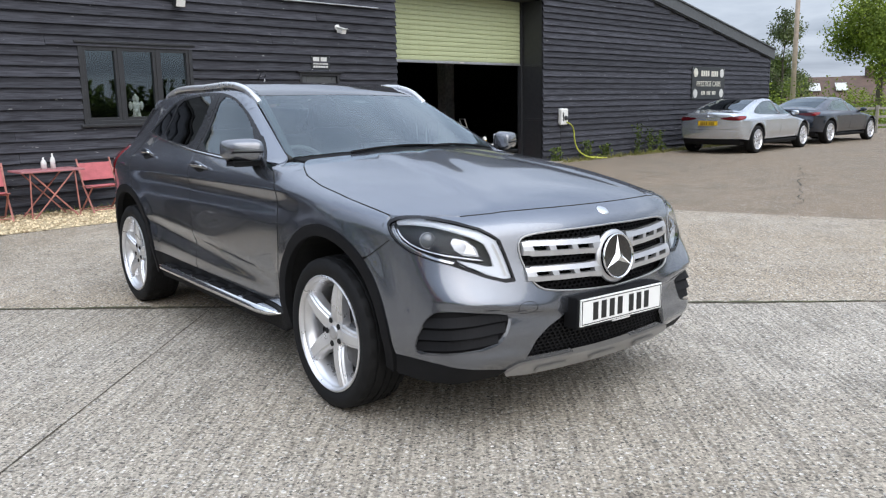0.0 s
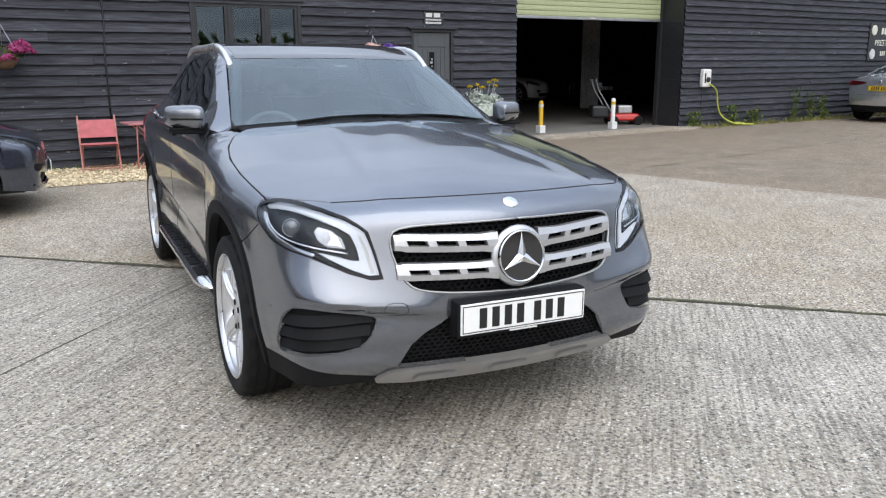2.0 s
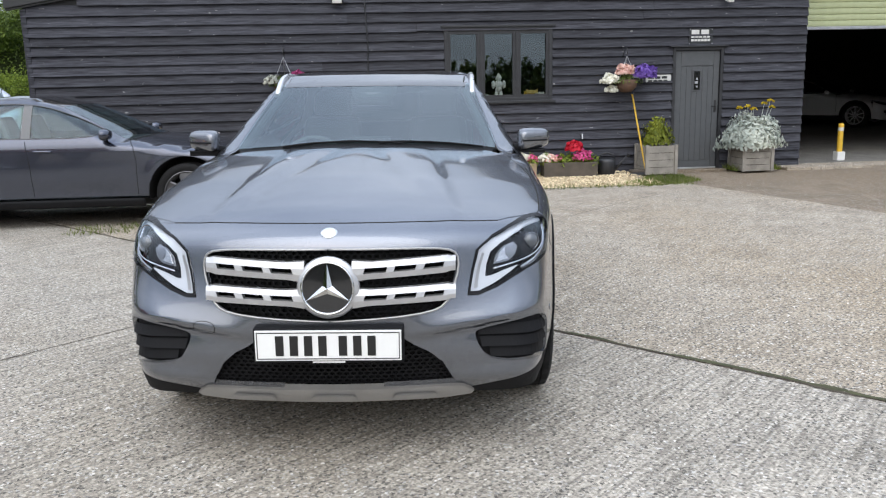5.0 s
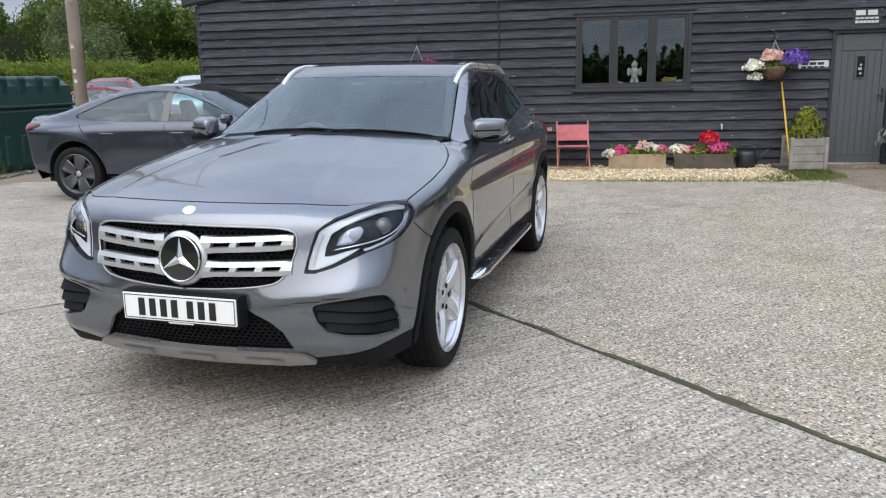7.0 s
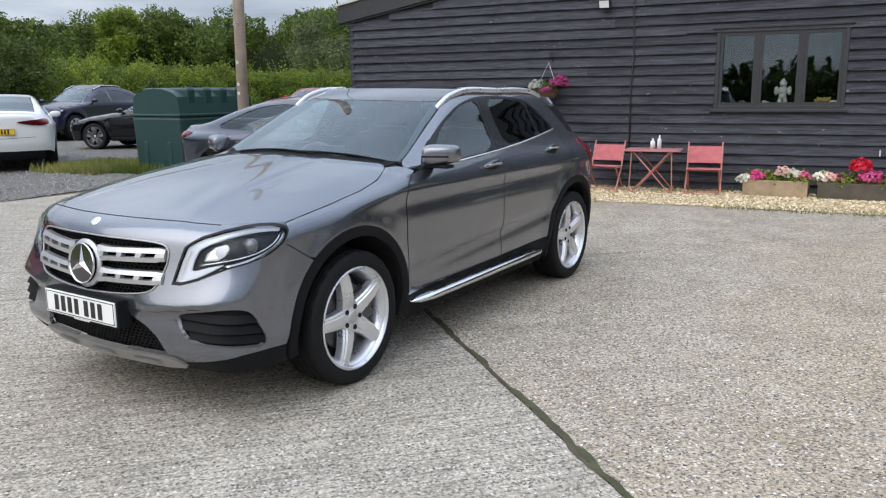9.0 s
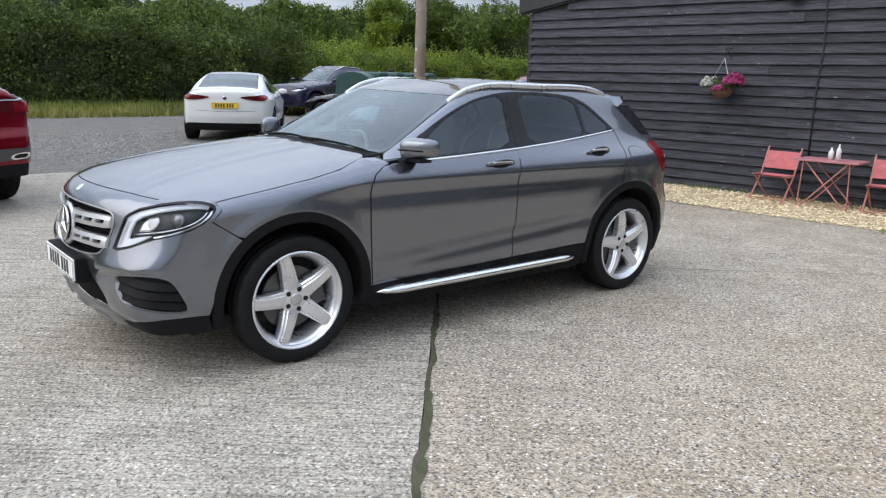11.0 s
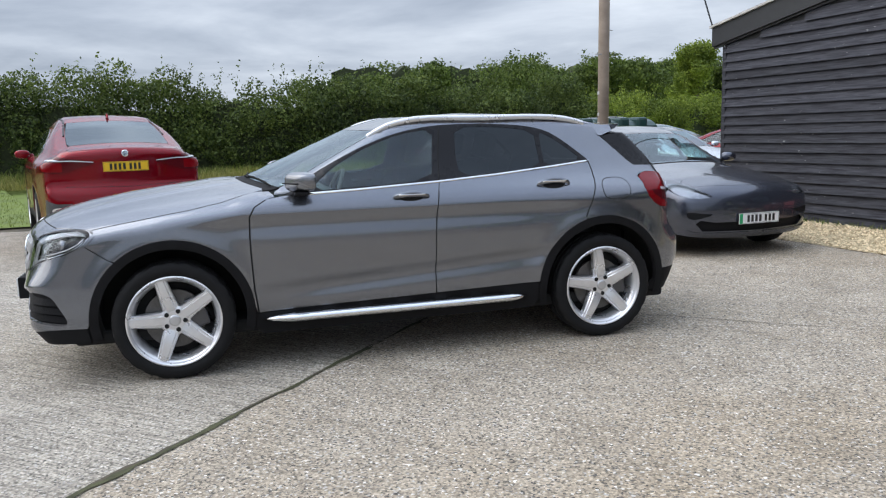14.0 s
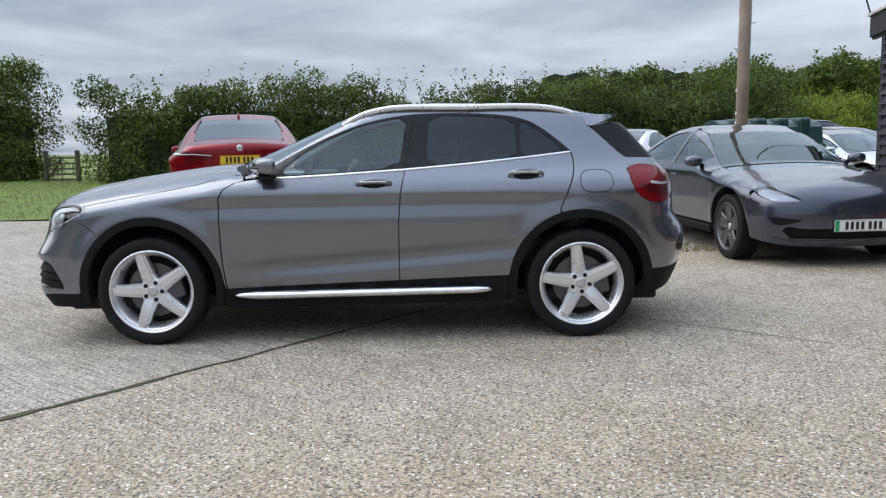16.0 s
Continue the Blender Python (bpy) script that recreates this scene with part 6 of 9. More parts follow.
    # running boards
    for s in (1, -1):
        bm = bmesh.new()
        n = 30
        rings = []
        for i in range(n + 1):
            t = i / n
            y = 0.50 + t * 1.66
            tap = min(1, t / 0.10, (1 - t) / 0.06)
            tap = 0.15 + 0.85 * math.sqrt(max(0, min(1, tap)))
            zc = 0.312 + 0.012 * t
            u0, hw, hh = 0.862, 0.058 * tap, 0.024 * tap
            sec = [(-0.05, -0.6), (hw * 0.7, -1), (hw, -0.3), (hw * 0.92, 0.5), (hw * 0.55, 1.0), (-0.05, 1.0)]
            rings.append([bm.verts.new(((u0 + a) * s, y, zc + b * hh)) for a, b in sec])
        for q, w2 in zip(rings, rings[1:]):
            for k in range(5):
                bm.faces.new((q[k], w2[k], w2[k + 1], q[k + 1]))
        bm.faces.new(rings[0]); bm.faces.new(rings[-1][::-1])
        bmesh.ops.recalc_face_normals(bm, faces=bm.faces[:])
        rbd = part("running_board", bm, M_CHROME, car, "bright metal running board with black treads", smooth=True)
        for k in range(6):
            y = 0.68 + 0.235 * k
            part("tread_pad", box((0.852 * s, y, 0.312 + 0.0017 * k), (0.896 * s, y + 0.165, 0.3385 + 0.0017 * k), 0.003), M_PLASTIC, rbd)

    # handles, mirrors, rails, wipers
    for s in (1, -1):
        dd = doors[0 if s > 0 else 1], rdoors[0 if s > 0 else 1]
        for door, y0, z0 in ((dd[0], 1.300, 0.990), (dd[1], 2.242, 1.026)):
            pts = [(y0 + 0.225 * t, z0 + 0.006 * math.sin(math.pi * t)) for t in np.linspace(0, 1, 15)]
            p = place(S, "side", pts)
            nn = normals_at(S, p)
            bm = bmesh.new()
            rings = []
            for i, (q, n) in enumerate(zip(p, nn)):
                t = i / 14
                off = 0.004 + 0.030 * math.sin(math.pi * min(1, max(0, t))) ** 0.5
                h = 0.010 + 0.010 * math.sin(math.pi * t) ** 0.7
                c = Vector(q) + Vector(n) * off
                ring = []
                for k in range(8):
                    a = 2 * math.pi * k / 8
                    v = c + Vector(n) * math.cos(a) * 0.009 + Vector((0, 0, 1)) * math.sin(a) * h
                    ring.append(bm.verts.new((v.x * s, v.y, v.z)))
                rings.append(ring)
            for q, w2 in zip(rings, rings[1:]):
                for k in range(8):
                    bm.faces.new((q[k], q[(k + 1) % 8], w2[(k + 1) % 8], w2[k]))
            bm.faces.new(rings[0][::-1]); bm.faces.new(rings[-1])
            bmesh.ops.recalc_face_normals(bm, faces=bm.faces[:])
            part("door_handle", bm, M_PAINT, door, "grey handle with a chrome edge", smooth=True)
            # flat black patch on the door paints in the shade of the handle's recess
            cup = [(y0 + 0.112 + 0.072 * math.cos(a), z0 - 0.003 + 0.020 * math.sin(a)) for a in np.linspace(0, 2 * math.pi, 24)[:-1]]
            dc = grid_panel(S, "side", cup, res=0.02, lift=0.0015, rim=0)
            panel_ob("handle_recess_shade", dc if s > 0 else flip_side(dc), M_INNER, door)
            st = strip_along(S, "side", [(y0 + 0.03 + 0.165 * t, z0 + 0.001) for t in np.linspace(0, 1, 6)], 0.0035, 0.042, M_CHROME, "handle_strip", door, mirror=False)[0]
            if s < 0:
                for vv in st.data.vertices:
                    vv.co.x *= -1
        # mirror
        bm = bmesh.new()
        bmesh.ops.create_icosphere(bm, subdivisions=4, radius=1.0)
        for v in bm.verts:
            x, y, z = v.co
            sq = lambda t, e: math.copysign(abs(t) ** e, t)
            x, z = sq(x, 0.48), sq(z, 0.52)
            y = sq(y, 0.8)
            taper = 1.0 - 0.22 * (x + 1) / 2
            yy = y * (0.085 if y < 0 else 0.045) * (1 - 0.15 * x)
            v.co = Vector(((0.902 + x * 0.090) * s, 0.735 + yy + 0.035 * (x + 1), 1.112 + z * 0.064 * taper + 0.004 * x))
        bmesh.ops.recalc_face_normals(bm, faces=bm.faces[:])
        mi = part("door_mirror", bm, M_MIRROR, dd[0], "silver-grey door mirror", smooth=True)
        part("mirror_stalk", tube([(0.79 * s, 0.77, 1.050), (0.83 * s, 0.755, 1.060), (0.88 * s, 0.75, 1.075)], [0.030, 0.026, 0.030], 12), M_PLASTIC, mi, smooth=True)
        bm = bmesh.new()
        add_box(bm, (0.825 * s, 0.705, 1.038), (0.965 * s, 0.79, 1.056), None, 0.006)
        part("mirror_base", bm, M_PLASTIC, mi)
        part("indicator", tube([((0.902 + 0.09 * t) * s, 0.734 - 0.085 * (1 - 0.15 * t) + 0.035 * (t + 1), 1.104) for t in np.linspace(-0.75, 0.75, 7)], 0.0045, 6), M_PLASTIC, mi)
        gl = part("mirror_glass", box((0.83 * s, 0.792, 1.070), (0.965 * s, 0.796, 1.154), 0.001), M_CHROME, mi)
        # roof rail
        pts = [(1.20, 0.004), (1.27, 0.014), (1.42, 0.024), (1.65, 0.027), (2.0, 0.027), (2.3, 0.028), (2.50, 0.028), (2.63, 0.012), (2.69, 0.0)]
        ln = finer([(v, h) for v, h in rounded(pts, 2, closed=False)], 0.03, closed=False)
        uu = [0.585 - 0.02 * max(0, (1.45 - v)) - 0.03 * max(0, v - 2.0) for v, h in ln]
        p = place(S, "top", [(u, v) for u, (v, h) in zip(uu, ln)])
        bm = bmesh.new()
        rings = []
        for q, (v, h) in zip(p, ln):
            ring = [bm.verts.new(((q[0] + a) * s, q[1], q[2] + h + b)) for a, b in ((-0.014, -0.027), (-0.012, 0.005), (0.0, 0.009), (0.012, 0.005), (0.016, -0.004), (0.017, -0.027))]
            rings.append(ring)
        for q, w2 in zip(rings, rings[1:]):
            for k in range(6):
                bm.faces.new((q[k], q[(k + 1) % 6], w2[(k + 1) % 6], w2[k]))
        bm.faces.new(rings[0]); bm.faces.new(rings[-1][::-1])
        bmesh.ops.recalc_face_normals(bm, faces=bm.faces[:])
        part("roof_rail", bm, M_ALLOY, car, "silver roof rail", smooth=True)
    for (a, b) in (((-0.42, 0.500), (0.20, 0.470)), ((0.08, 0.462), (0.62, 0.590))):
        p = place(S, "top", [(a[0] + (b[0] - a[0]) * t, a[1] + (b[1] - a[1]) * t) for t in np.linspace(0, 1, 9)])
        part("wiper", tube([(q[0], q[1], q[2] + 0.004) for q in p], [0.007] * 3 + [0.005] * 6, 6), M_PLASTIC, car, "black wiper arm and blade")
    cowl = mirror_poly([(u, 0.40 + 0.365 * u * u) for u in np.linspace(0, 0.66, 8)] + [(u, 0.47 + 0.365 * u * u) for u in np.linspace(0.68, 0, 8)])
    one("cowl", S, "top", cowl, M_PLASTIC, car, res=0.05, lift=-0.006)

    # cabin
    part("floor_pan", box((-0.78, -0.55, 0.22), (0.78, 3.2, 0.30), 0.02), M_INNER, car)
    part("dashboard", box((-0.72, 0.62, 0.62), (0.72, 1.02, 1.03), 0.05), M_SEAT, car)
    part("bulkhead", box((-0.72, 0.42, 0.30), (0.72, 0.60, 0.98), 0.02), M_INNER, car)
    for s in (1, -1):
        st = part("front_seat", box((0.12 * s, 1.28, 0.42), (0.62 * s, 1.78, 0.62), 0.05), M_SEAT, car, "black leather seat")
        part("seat_back", box((-0.24, -0.06, 0), (0.24, 0.06, 0.62), 0.05, Matrix.Translation((0.37 * s, 1.83, 0.60)) @ Matrix.Rotation(radians(-16), 4, "X"), 0.8), M_SEAT, st)
        part("head_rest", box((-0.13, -0.045, 0), (0.13, 0.045, 0.17), 0.03, Matrix.Translation((0.37 * s, 2.03, 1.19)) @ Matrix.Rotation(radians(-14), 4, "X")), M_SEAT, st)
    rs = part("rear_seat", box((-0.62, 2.15, 0.42), (0.62, 2.60, 0.62), 0.05), M_SEAT, car, "black leather bench")
    part("seat_back", box((-0.64, -0.07, 0), (0.64, 0.07, 0.55), 0.05, Matrix.Translation((0, 2.66, 0.60)) @ Matrix.Rotation(radians(-18), 4, "X")), M_SEAT, rs)
    bm = bmesh.new()
    ringp = [Vector((0.185 * math.cos(a), 0, 0.185 * math.sin(a))) for a in np.linspace(0, 2 * math.pi, 33)]
    add_tube(bm, ringp, 0.015, 8, cap=False)
    add_box(bm, (-0.17, -0.012, -0.03), (0.17, 0.012, 0.03)); add_box(bm, (-0.03, -0.012, -0.17), (0.03, 0.012, 0.0))
    bmesh.ops.transform(bm, matrix=Matrix.Translation((-0.37, 1.10, 0.93)) @ Matrix.Rotation(radians(-25), 4, "X"), verts=bm.verts[:])
    part("steering_wheel", bm, M_SEATLIGHT, car, "dark grey steering wheel", smooth=True)
    part("screen", box((-0.11, 0.86, 1.02), (0.11, 0.885, 1.12), 0.006), M_LAMPBLACK, car)
    part("paper_slip", box((-0.13, 0.70, 1.034), (0.06, 0.86, 1.037)), M_PLATE_W, car, "pale paper on the dashboard")
    part("rear_view_mirror", box((-0.13, 1.10, 1.285), (0.11, 1.13, 1.345), 0.012), M_LAMPBLACK, car)
    pod = [(-0.135, 1.205), (-0.130, 1.12), (-0.105, 1.05), (-0.06, 1.02), (0.06, 1.02), (0.105, 1.05), (0.130, 1.12), (0.135, 1.205)]
    one("sensor_pod", S, "top", pod, M_INNER, car, "black sensor pod behind the windscreen", res=0.03, rim=0.03, inset=0.006)
    one("pod_window", S, "top", [(-0.045, 1.075), (-0.03, 1.045), (0.03, 1.045), (0.045, 1.075)], M_SEATLIGHT, car, res=0.02, rim=0, inset=0.003)
    for sd in (1, -1):
        pe = place(S, "top", [((0.675 - 0.145 * t) * sd, 0.66 + 0.62 * t) for t in np.linspace(0, 1, 12)], 0.030)
        part("pillar_trim", tube([tuple(q) for q in pe], 0.026, 8), M_SEAT, car, smooth=True)
    part("headliner", box((-0.52, 1.40, 1.400), (0.52, 2.62, 1.410), 0.004), M_SEATLIGHT, car)
    part("rear_wall", box((-0.6, 3.0, 0.3), (0.6, 3.05, 1.05)), M_INNER, car)

    for (y, z), w in zip(((0.0, 0.345), (2.699, 0.345)), (0, 1)):
        for s in (1, -1):
            wheel(car, (0.772 * s, y, z + (-0.0013 if s > 0 else -0.023)), s, turn=(16, 8)[w] * s)
    return car


hero_car(pose(-6.887, -8.715, 0.0121, 0, 0.8, -6.4))   # it leans a little to its left


# ---- the other parked cars ----
class PlainShape:
    """A saloon or tall coupe body from a few smooth curves."""

    def __init__(self, top, half_w, belt, nose, tail, wb, r, low=0.0):
        self.top = curve(top, 0.035)
        self.nose = curve(nose, 0.03)
        self.tail = curve(tail, 0.03)
        self.wb, self.r, self.half_w, self.belt = wb, r, half_w, belt
        self.end = max(p[1] for p in tail)
        self.front_v = min(p[1] for p in nose)
        w, e = half_w, self.end
        self.plan = curve([(-1.0, w - 0.27), (-0.8, w - 0.13), (-0.55, w - 0.045), (-0.2, w - 0.01), (0.3, w), (1.5, w - 0.005), (wb, w), (wb + 0.4, w - 0.03), (e - 0.25, w - 0.09), (e, w - 0.19)], 0.07)
        b = belt
        self.prof = curve([(0.15, -0.08), (0.30, -0.04), (0.45, -0.012), (b - 0.30, -0.004), (b - 0.07, 0.0), (b - 0.02, -0.016), (b + 0.04, -0.05), (b + 0.14, -0.115), (b + 0.24, -0.185), (b + 0.36, -0.275), (b + 0.46, -0.37)], 0.018)

    def side(self, v, z):
        u = self.plan(v) + self.prof(z)
        u = u - 0.018 * np.maximum(0, v - 1.2) ** 2 * ramp01((z - self.belt) / 0.02)
        u = u - 0.014 * ramp01((v - 0.5) / 0.1) * ramp01((self.wb - 0.4 - v) / 0.1) * bell((z - 0.42) / 0.09)
        u = u - 0.20 * np.maximum(0, -v - 0.05) ** 1.3 * np.clip(z - 0.48, 0, 0.5)
        for c in (0.0, self.wb):
            rr = np.hypot(v - c, z - self.r)
            u = u + 0.010 * bell((rr - self.r - 0.09) / 0.08) * ramp01((self.belt - 0.1 - z) / 0.04)
        return u

    def top_z(self, u, v):
        a = np.abs(u)
        s = np.where(v < 1.6, 0.34, -0.18)
        return self.top(v - s * a * a) - 0.085 * a * a

    def f(self, u, v, z):
        a = np.abs(u)
        d = smax(a - self.side(v, z), (self.nose(z) + 0.24 * a * a - v) * 0.95, 0.09)
        d = smax(d, v - self.tail(z) + 0.22 * a * a, 0.07)
        return smax(d, (z - self.top_z(u, v)) * 0.9, 0.05)


SALOON_TOP = [(-1.0, 0.66), (-0.85, 0.72), (-0.7, 0.772), (-0.4, 0.846), (0.0, 0.908), (0.35, 0.948), (0.50, 0.972), (0.9, 1.165), (1.25, 1.318), (1.6, 1.398), (1.95, 1.413), (2.35, 1.378), (2.8, 1.262), (3.2, 1.13), (3.45, 1.075), (3.75, 1.055), (3.95, 1.02)]
SALOON_NOSE = [(0.15, -0.72), (0.22, -0.81), (0.32, -0.845), (0.42, -0.850), (0.54, -0.848), (0.64, -0.828), (0.70, -0.795), (0.76, -0.725), (0.82, -0.58), (0.95, -0.25)]
SUV_TOP = [(-1.0, 0.90), (-0.85, 0.97), (-0.7, 1.02), (-0.4, 1.075), (0.0, 1.13), (0.35, 1.17), (0.50, 1.195), (0.9, 1.40), (1.25, 1.565), (1.6, 1.665), (2.0, 1.69), (2.4, 1.66), (2.9, 1.53), (3.4, 1.365), (3.65, 1.29), (3.85, 1.265), (4.0, 1.22)]
SUV_NOSE = [(0.15, -0.74), (0.30, -0.86), (0.50, -0.89), (0.75, -0.88), (0.90, -0.83), (1.0, -0.72), (1.1, -0.5)]


def stretched(pts, wb, base):
    """Moves the profile's points behind the doors with the wheelbase."""
    return [(v + (wb - base) * min(1, max(0, (v - 0.5) / (base - 0.5))), z) for v, z in pts]


def plain_car(m, shape, colour, label, wheels_style="ten", wheel_mat=None, dlo=None, plate_front=None, plate_rear=None, lamps="thin", wheel_r=0.335, group="parked cars", tail_lamps="bar", glass_roof=True, rails=False):
    S = shape
    car = thing("car", m, label, "car", group)
    wb, e, b = S.wb, float(S.tail(np.array(S.belt + 0.05))), S.belt
    R = S.r + 0.075
    A0, A1 = (0.0, S.r), (wb, S.r)
    v_ws0, v_ws1 = 0.46, 1.22
    v_r1 = wb - 0.52 if b < 1.0 else wb - 0.35
    v_g1 = wb + 0.42 if b < 1.0 else wb + 0.62
    # top panels
    hf = S.front_v + (0.13 if b < 1.0 else 0.16)
    bonnet = [(u, hf + 0.42 * u * u) for u in np.linspace(0, 0.60, 9)] + [(0.70, -0.35), (0.735, 0.0), (0.73, 0.3), (0.70, 0.50)] + [(u, 0.40 + 0.34 * u * u) for u in np.linspace(0.66, 0, 9)]
    one("bonnet", S, "top", mirror_poly(bonnet), colour, car, res=0.045)
    cowl = [(u, 0.404 + 0.34 * u * u) for u in np.linspace(0, 0.66, 9)] + [(u, 0.455 + 0.34 * u * u) for u in np.linspace(0.66, 0, 9)]
    one("cowl", S, "top", mirror_poly(cowl), M_PLASTIC, car, res=0.025, lift=-0.003, rim=0)
    ws = [(u, v_ws0 + 0.34 * u * u) for u in np.linspace(0, 0.68, 9)] + [(0.695, v_ws0 + 0.175), (0.645, v_ws0 + 0.45), (0.598, v_ws1 - 0.10), (0.549, v_ws1 + 0.105)] + [(u, v_ws1 + 0.34 * u * u) for u in np.linspace(0.53, 0, 7)]
    one("windscreen", S, "top", mirror_poly(ws), M_GLASS, car, "clear windscreen", res=0.045, rim=0).visible_shadow = False
    rw = 0.55
    roof = [(u, v_ws1 + 0.008 + 0.34 * u * u) for u in np.linspace(0, 0.53, 9)] + [(rw, 1.7), (rw, 2.0), (rw - 0.01, v_r1)] + [(u, v_r1 + 0.05 - 0.18 * u * u) for u in np.linspace(rw - 0.03, 0, 7)]
    one("roof", S, "top", mirror_poly(roof), M_GLOSSBLACK if glass_roof else colour, car, res=0.07)
    if not glass_roof:
        strip_along(S, "top", rounded([(0.545, v_ws1 + 0.12), (rw + 0.003, 1.7), (rw + 0.003, 2.0), (rw + 0.002, v_r1), (rw + 0.02, v_r1 + 0.15), (rw + 0.055, (v_r1 + v_g1) / 2 + 0.05)], 1, closed=False), 0.010, 0.008, M_SURROUND, "roof_gutter", car)
        q = place(S, "top", [(0.0, v_r1 - 0.10)])[0]
        part("roof_aerial", box((-0.02, -0.07, -0.01), (0.02, 0.07, 0.055), 0.008, Matrix.Translation(Vector(q)), 0.45), colour, car)
    rg = [(u, v_r1 + 0.06 - 0.18 * u * u) for u in np.linspace(0, rw - 0.03, 7)] + [(rw + 0.03, (v_r1 + v_g1) / 2), (rw + 0.05, v_g1 - 0.12)] + [(u, v_g1 - 0.18 * u * u) for u in np.linspace(rw + 0.02, 0, 7)]
    one("rear_window", S, "top", mirror_poly(rg), M_GLASSDARK, car, "dark rear glass", res=0.07, rim=0)
    lid = [(u, v_g1 + 0.01 - 0.18 * u * u) for u in np.linspace(0, rw + 0.03, 7)] + [(0.66, v_g1 + 0.05), (0.66, e - 0.22)] + [(u, e - 0.05 - 0.22 * u * u) for u in np.linspace(0.60, 0, 7)]
    one("boot_lid", S, "top", mirror_poly(lid), colour, car, res=0.06)
    # sides
    line3 = place(S, "top", finer([(0.705, -0.35), (0.74, 0.0), (0.735, 0.3), (0.705, 0.50), (0.70, v_ws0 + 0.17), (0.65, v_ws0 + 0.45), (0.555, v_ws1 + 0.11), (rw + 0.006, 1.7), (rw + 0.006, 2.0), (rw - 0.004, v_r1), (rw + 0.08, v_r1 + 0.20), (rw + 0.145, (v_r1 + v_g1) / 2 + 0.06), (0.755, v_g1 + 0.02), (0.735, e - 0.225)], 0.06, closed=False))
    up = [(q[1], q[2]) for q in line3]
    inner = [(rw - 0.004, v_r1 + 0.02), (rw + 0.034, (v_r1 + v_g1) / 2), (rw + 0.055, v_g1 - 0.12), (rw + 0.045, v_g1 - 0.045), (0.664, v_g1 + 0.05), (0.664, e - 0.215)]
    outer = [(0.733, e - 0.225), (0.753, v_g1 + 0.02), (rw + 0.143, (v_r1 + v_g1) / 2 + 0.06), (rw + 0.078, v_r1 + 0.20)]
    pc = grid_panel(S, "top", inner + outer, res=0.035, rim=0.01)
    panel_ob("rear_pillar", pc, colour, car); panel_ob("rear_pillar", flip_side(pc), colour, car)
    sill = 0.27 if b < 1.0 else 0.36
    low = [(e - 0.24, 0.55), (e - 0.30, sill + 0.10)] + [p for p in arc(A1, R, 0, 180, 30) if p[1] > sill] + [p for p in arc(A0, R, 0, 180, 30) if p[1] > sill] + [(-0.44, 0.55), (-0.42, b - 0.28)]
    d = dlo or [(0.72, b + 0.02), (1.10, b + 0.22), (1.45, b + 0.355), (1.85, b + 0.395), (2.30, b + 0.355), (wb - 0.15, b + 0.19), (wb + 0.12, b + 0.065), (2.0, b + 0.03)]
    d = rounded(d, 2)
    both("body_side", S, "side", up + low, colour, car, res=0.045, holes=[d])
    for o in both("side_window", S, "side", d, M_SIDEGLASS if b < 1.0 else M_GLASSDARK, car, "tinted side glass", res=0.07, lift=-0.004, rim=0):
        o.visible_shadow = False
    dt = max(p[1] for p in d)
    for vb in (1.62,):
        both("door_pillar", S, "side", [(vb - 0.04, b + 0.03), (vb - 0.01, dt - 0.012), (vb + 0.08, dt - 0.012), (vb + 0.06, b + 0.03)], M_GLOSSBLACK, car, res=0.08, lift=0.0015, rim=0)
    strip_along(S, "side", d[:len(d) // 1], 0.006, 0.004, M_GLOSSBLACK, "window_trim", car)
    for ln in ([(0.52, sill + 0.08), (0.50, b - 0.1), (0.62, b - 0.005)], [(1.60, sill + 0.08), (1.60, b - 0.2), (1.63, b)], [(wb - R - 0.02, sill + 0.14), (wb - 0.34, b - 0.30), (wb - 0.12, b - 0.05), (wb - 0.06, b + 0.03)]):
        strip_along(S, "side", rounded(ln, 1, closed=False), 0.0035, 0.0008, M_INNER, "door_gap", car)
    for vh in (1.36, 2.30):
        strip_along(S, "side", [(vh, b - 0.11), (vh + 0.19, b - 0.105)], 0.012, 0.012, colour, "door_handle", car)
    strip_along(S, "side", [(R + 0.05, sill - 0.005), (wb - R - 0.05, sill - 0.005)], 0.045, 0.012, M_PLASTIC, "sill", car)
    # nose and tail
    t3 = place(S, "top", [(u, hf - 0.008 + 0.42 * u * u) for u in np.linspace(0, 0.60, 9)] + [(0.69, -0.36)])
    s3 = place(S, "side", [(-0.43, b - 0.26), (-0.445, 0.56)] + [p for p in arc(A0, R, 150, 182, 6)] + [(-R, sill)])
    nose = [(math.atan2(q[0], 0.3 - q[1]), q[2]) for q in list(t3) + list(s3)] + wrap_pts(S, [(0.60, sill - 0.06), (0.3, sill - 0.07), (0, sill - 0.07)])
    low_car = b < 1.0
    hl = rounded(wrap_uvz([(0.46, S.front_v + 0.17, b - 0.298), (0.54, S.front_v + 0.22, b - 0.235), (0.66, -0.46, b - 0.165), (0.755, -0.33, b - 0.118), (0.80, -0.26, b - 0.125), (0.815, -0.36, b - 0.19), (0.78, -0.48, b - 0.262), (0.66, S.front_v + 0.21, b - 0.315)]) if low_car else wrap_uvz([(0.52, S.front_v + 0.17, b - 0.30), (0.60, S.front_v + 0.26, b - 0.235), (0.74, -0.36, b - 0.185), (0.80, -0.28, b - 0.20), (0.79, -0.42, b - 0.27), (0.66, S.front_v + 0.22, b - 0.325)]), 1)
    mouth = mirror_poly(wrap_pts(S, [(0, sill + 0.105), (0.50, sill + 0.105), (0.66, sill + 0.13), (0.70, sill + 0.09), (0.62, sill + 0.01), (0, sill + 0.0)]))
    holes = [mouth]
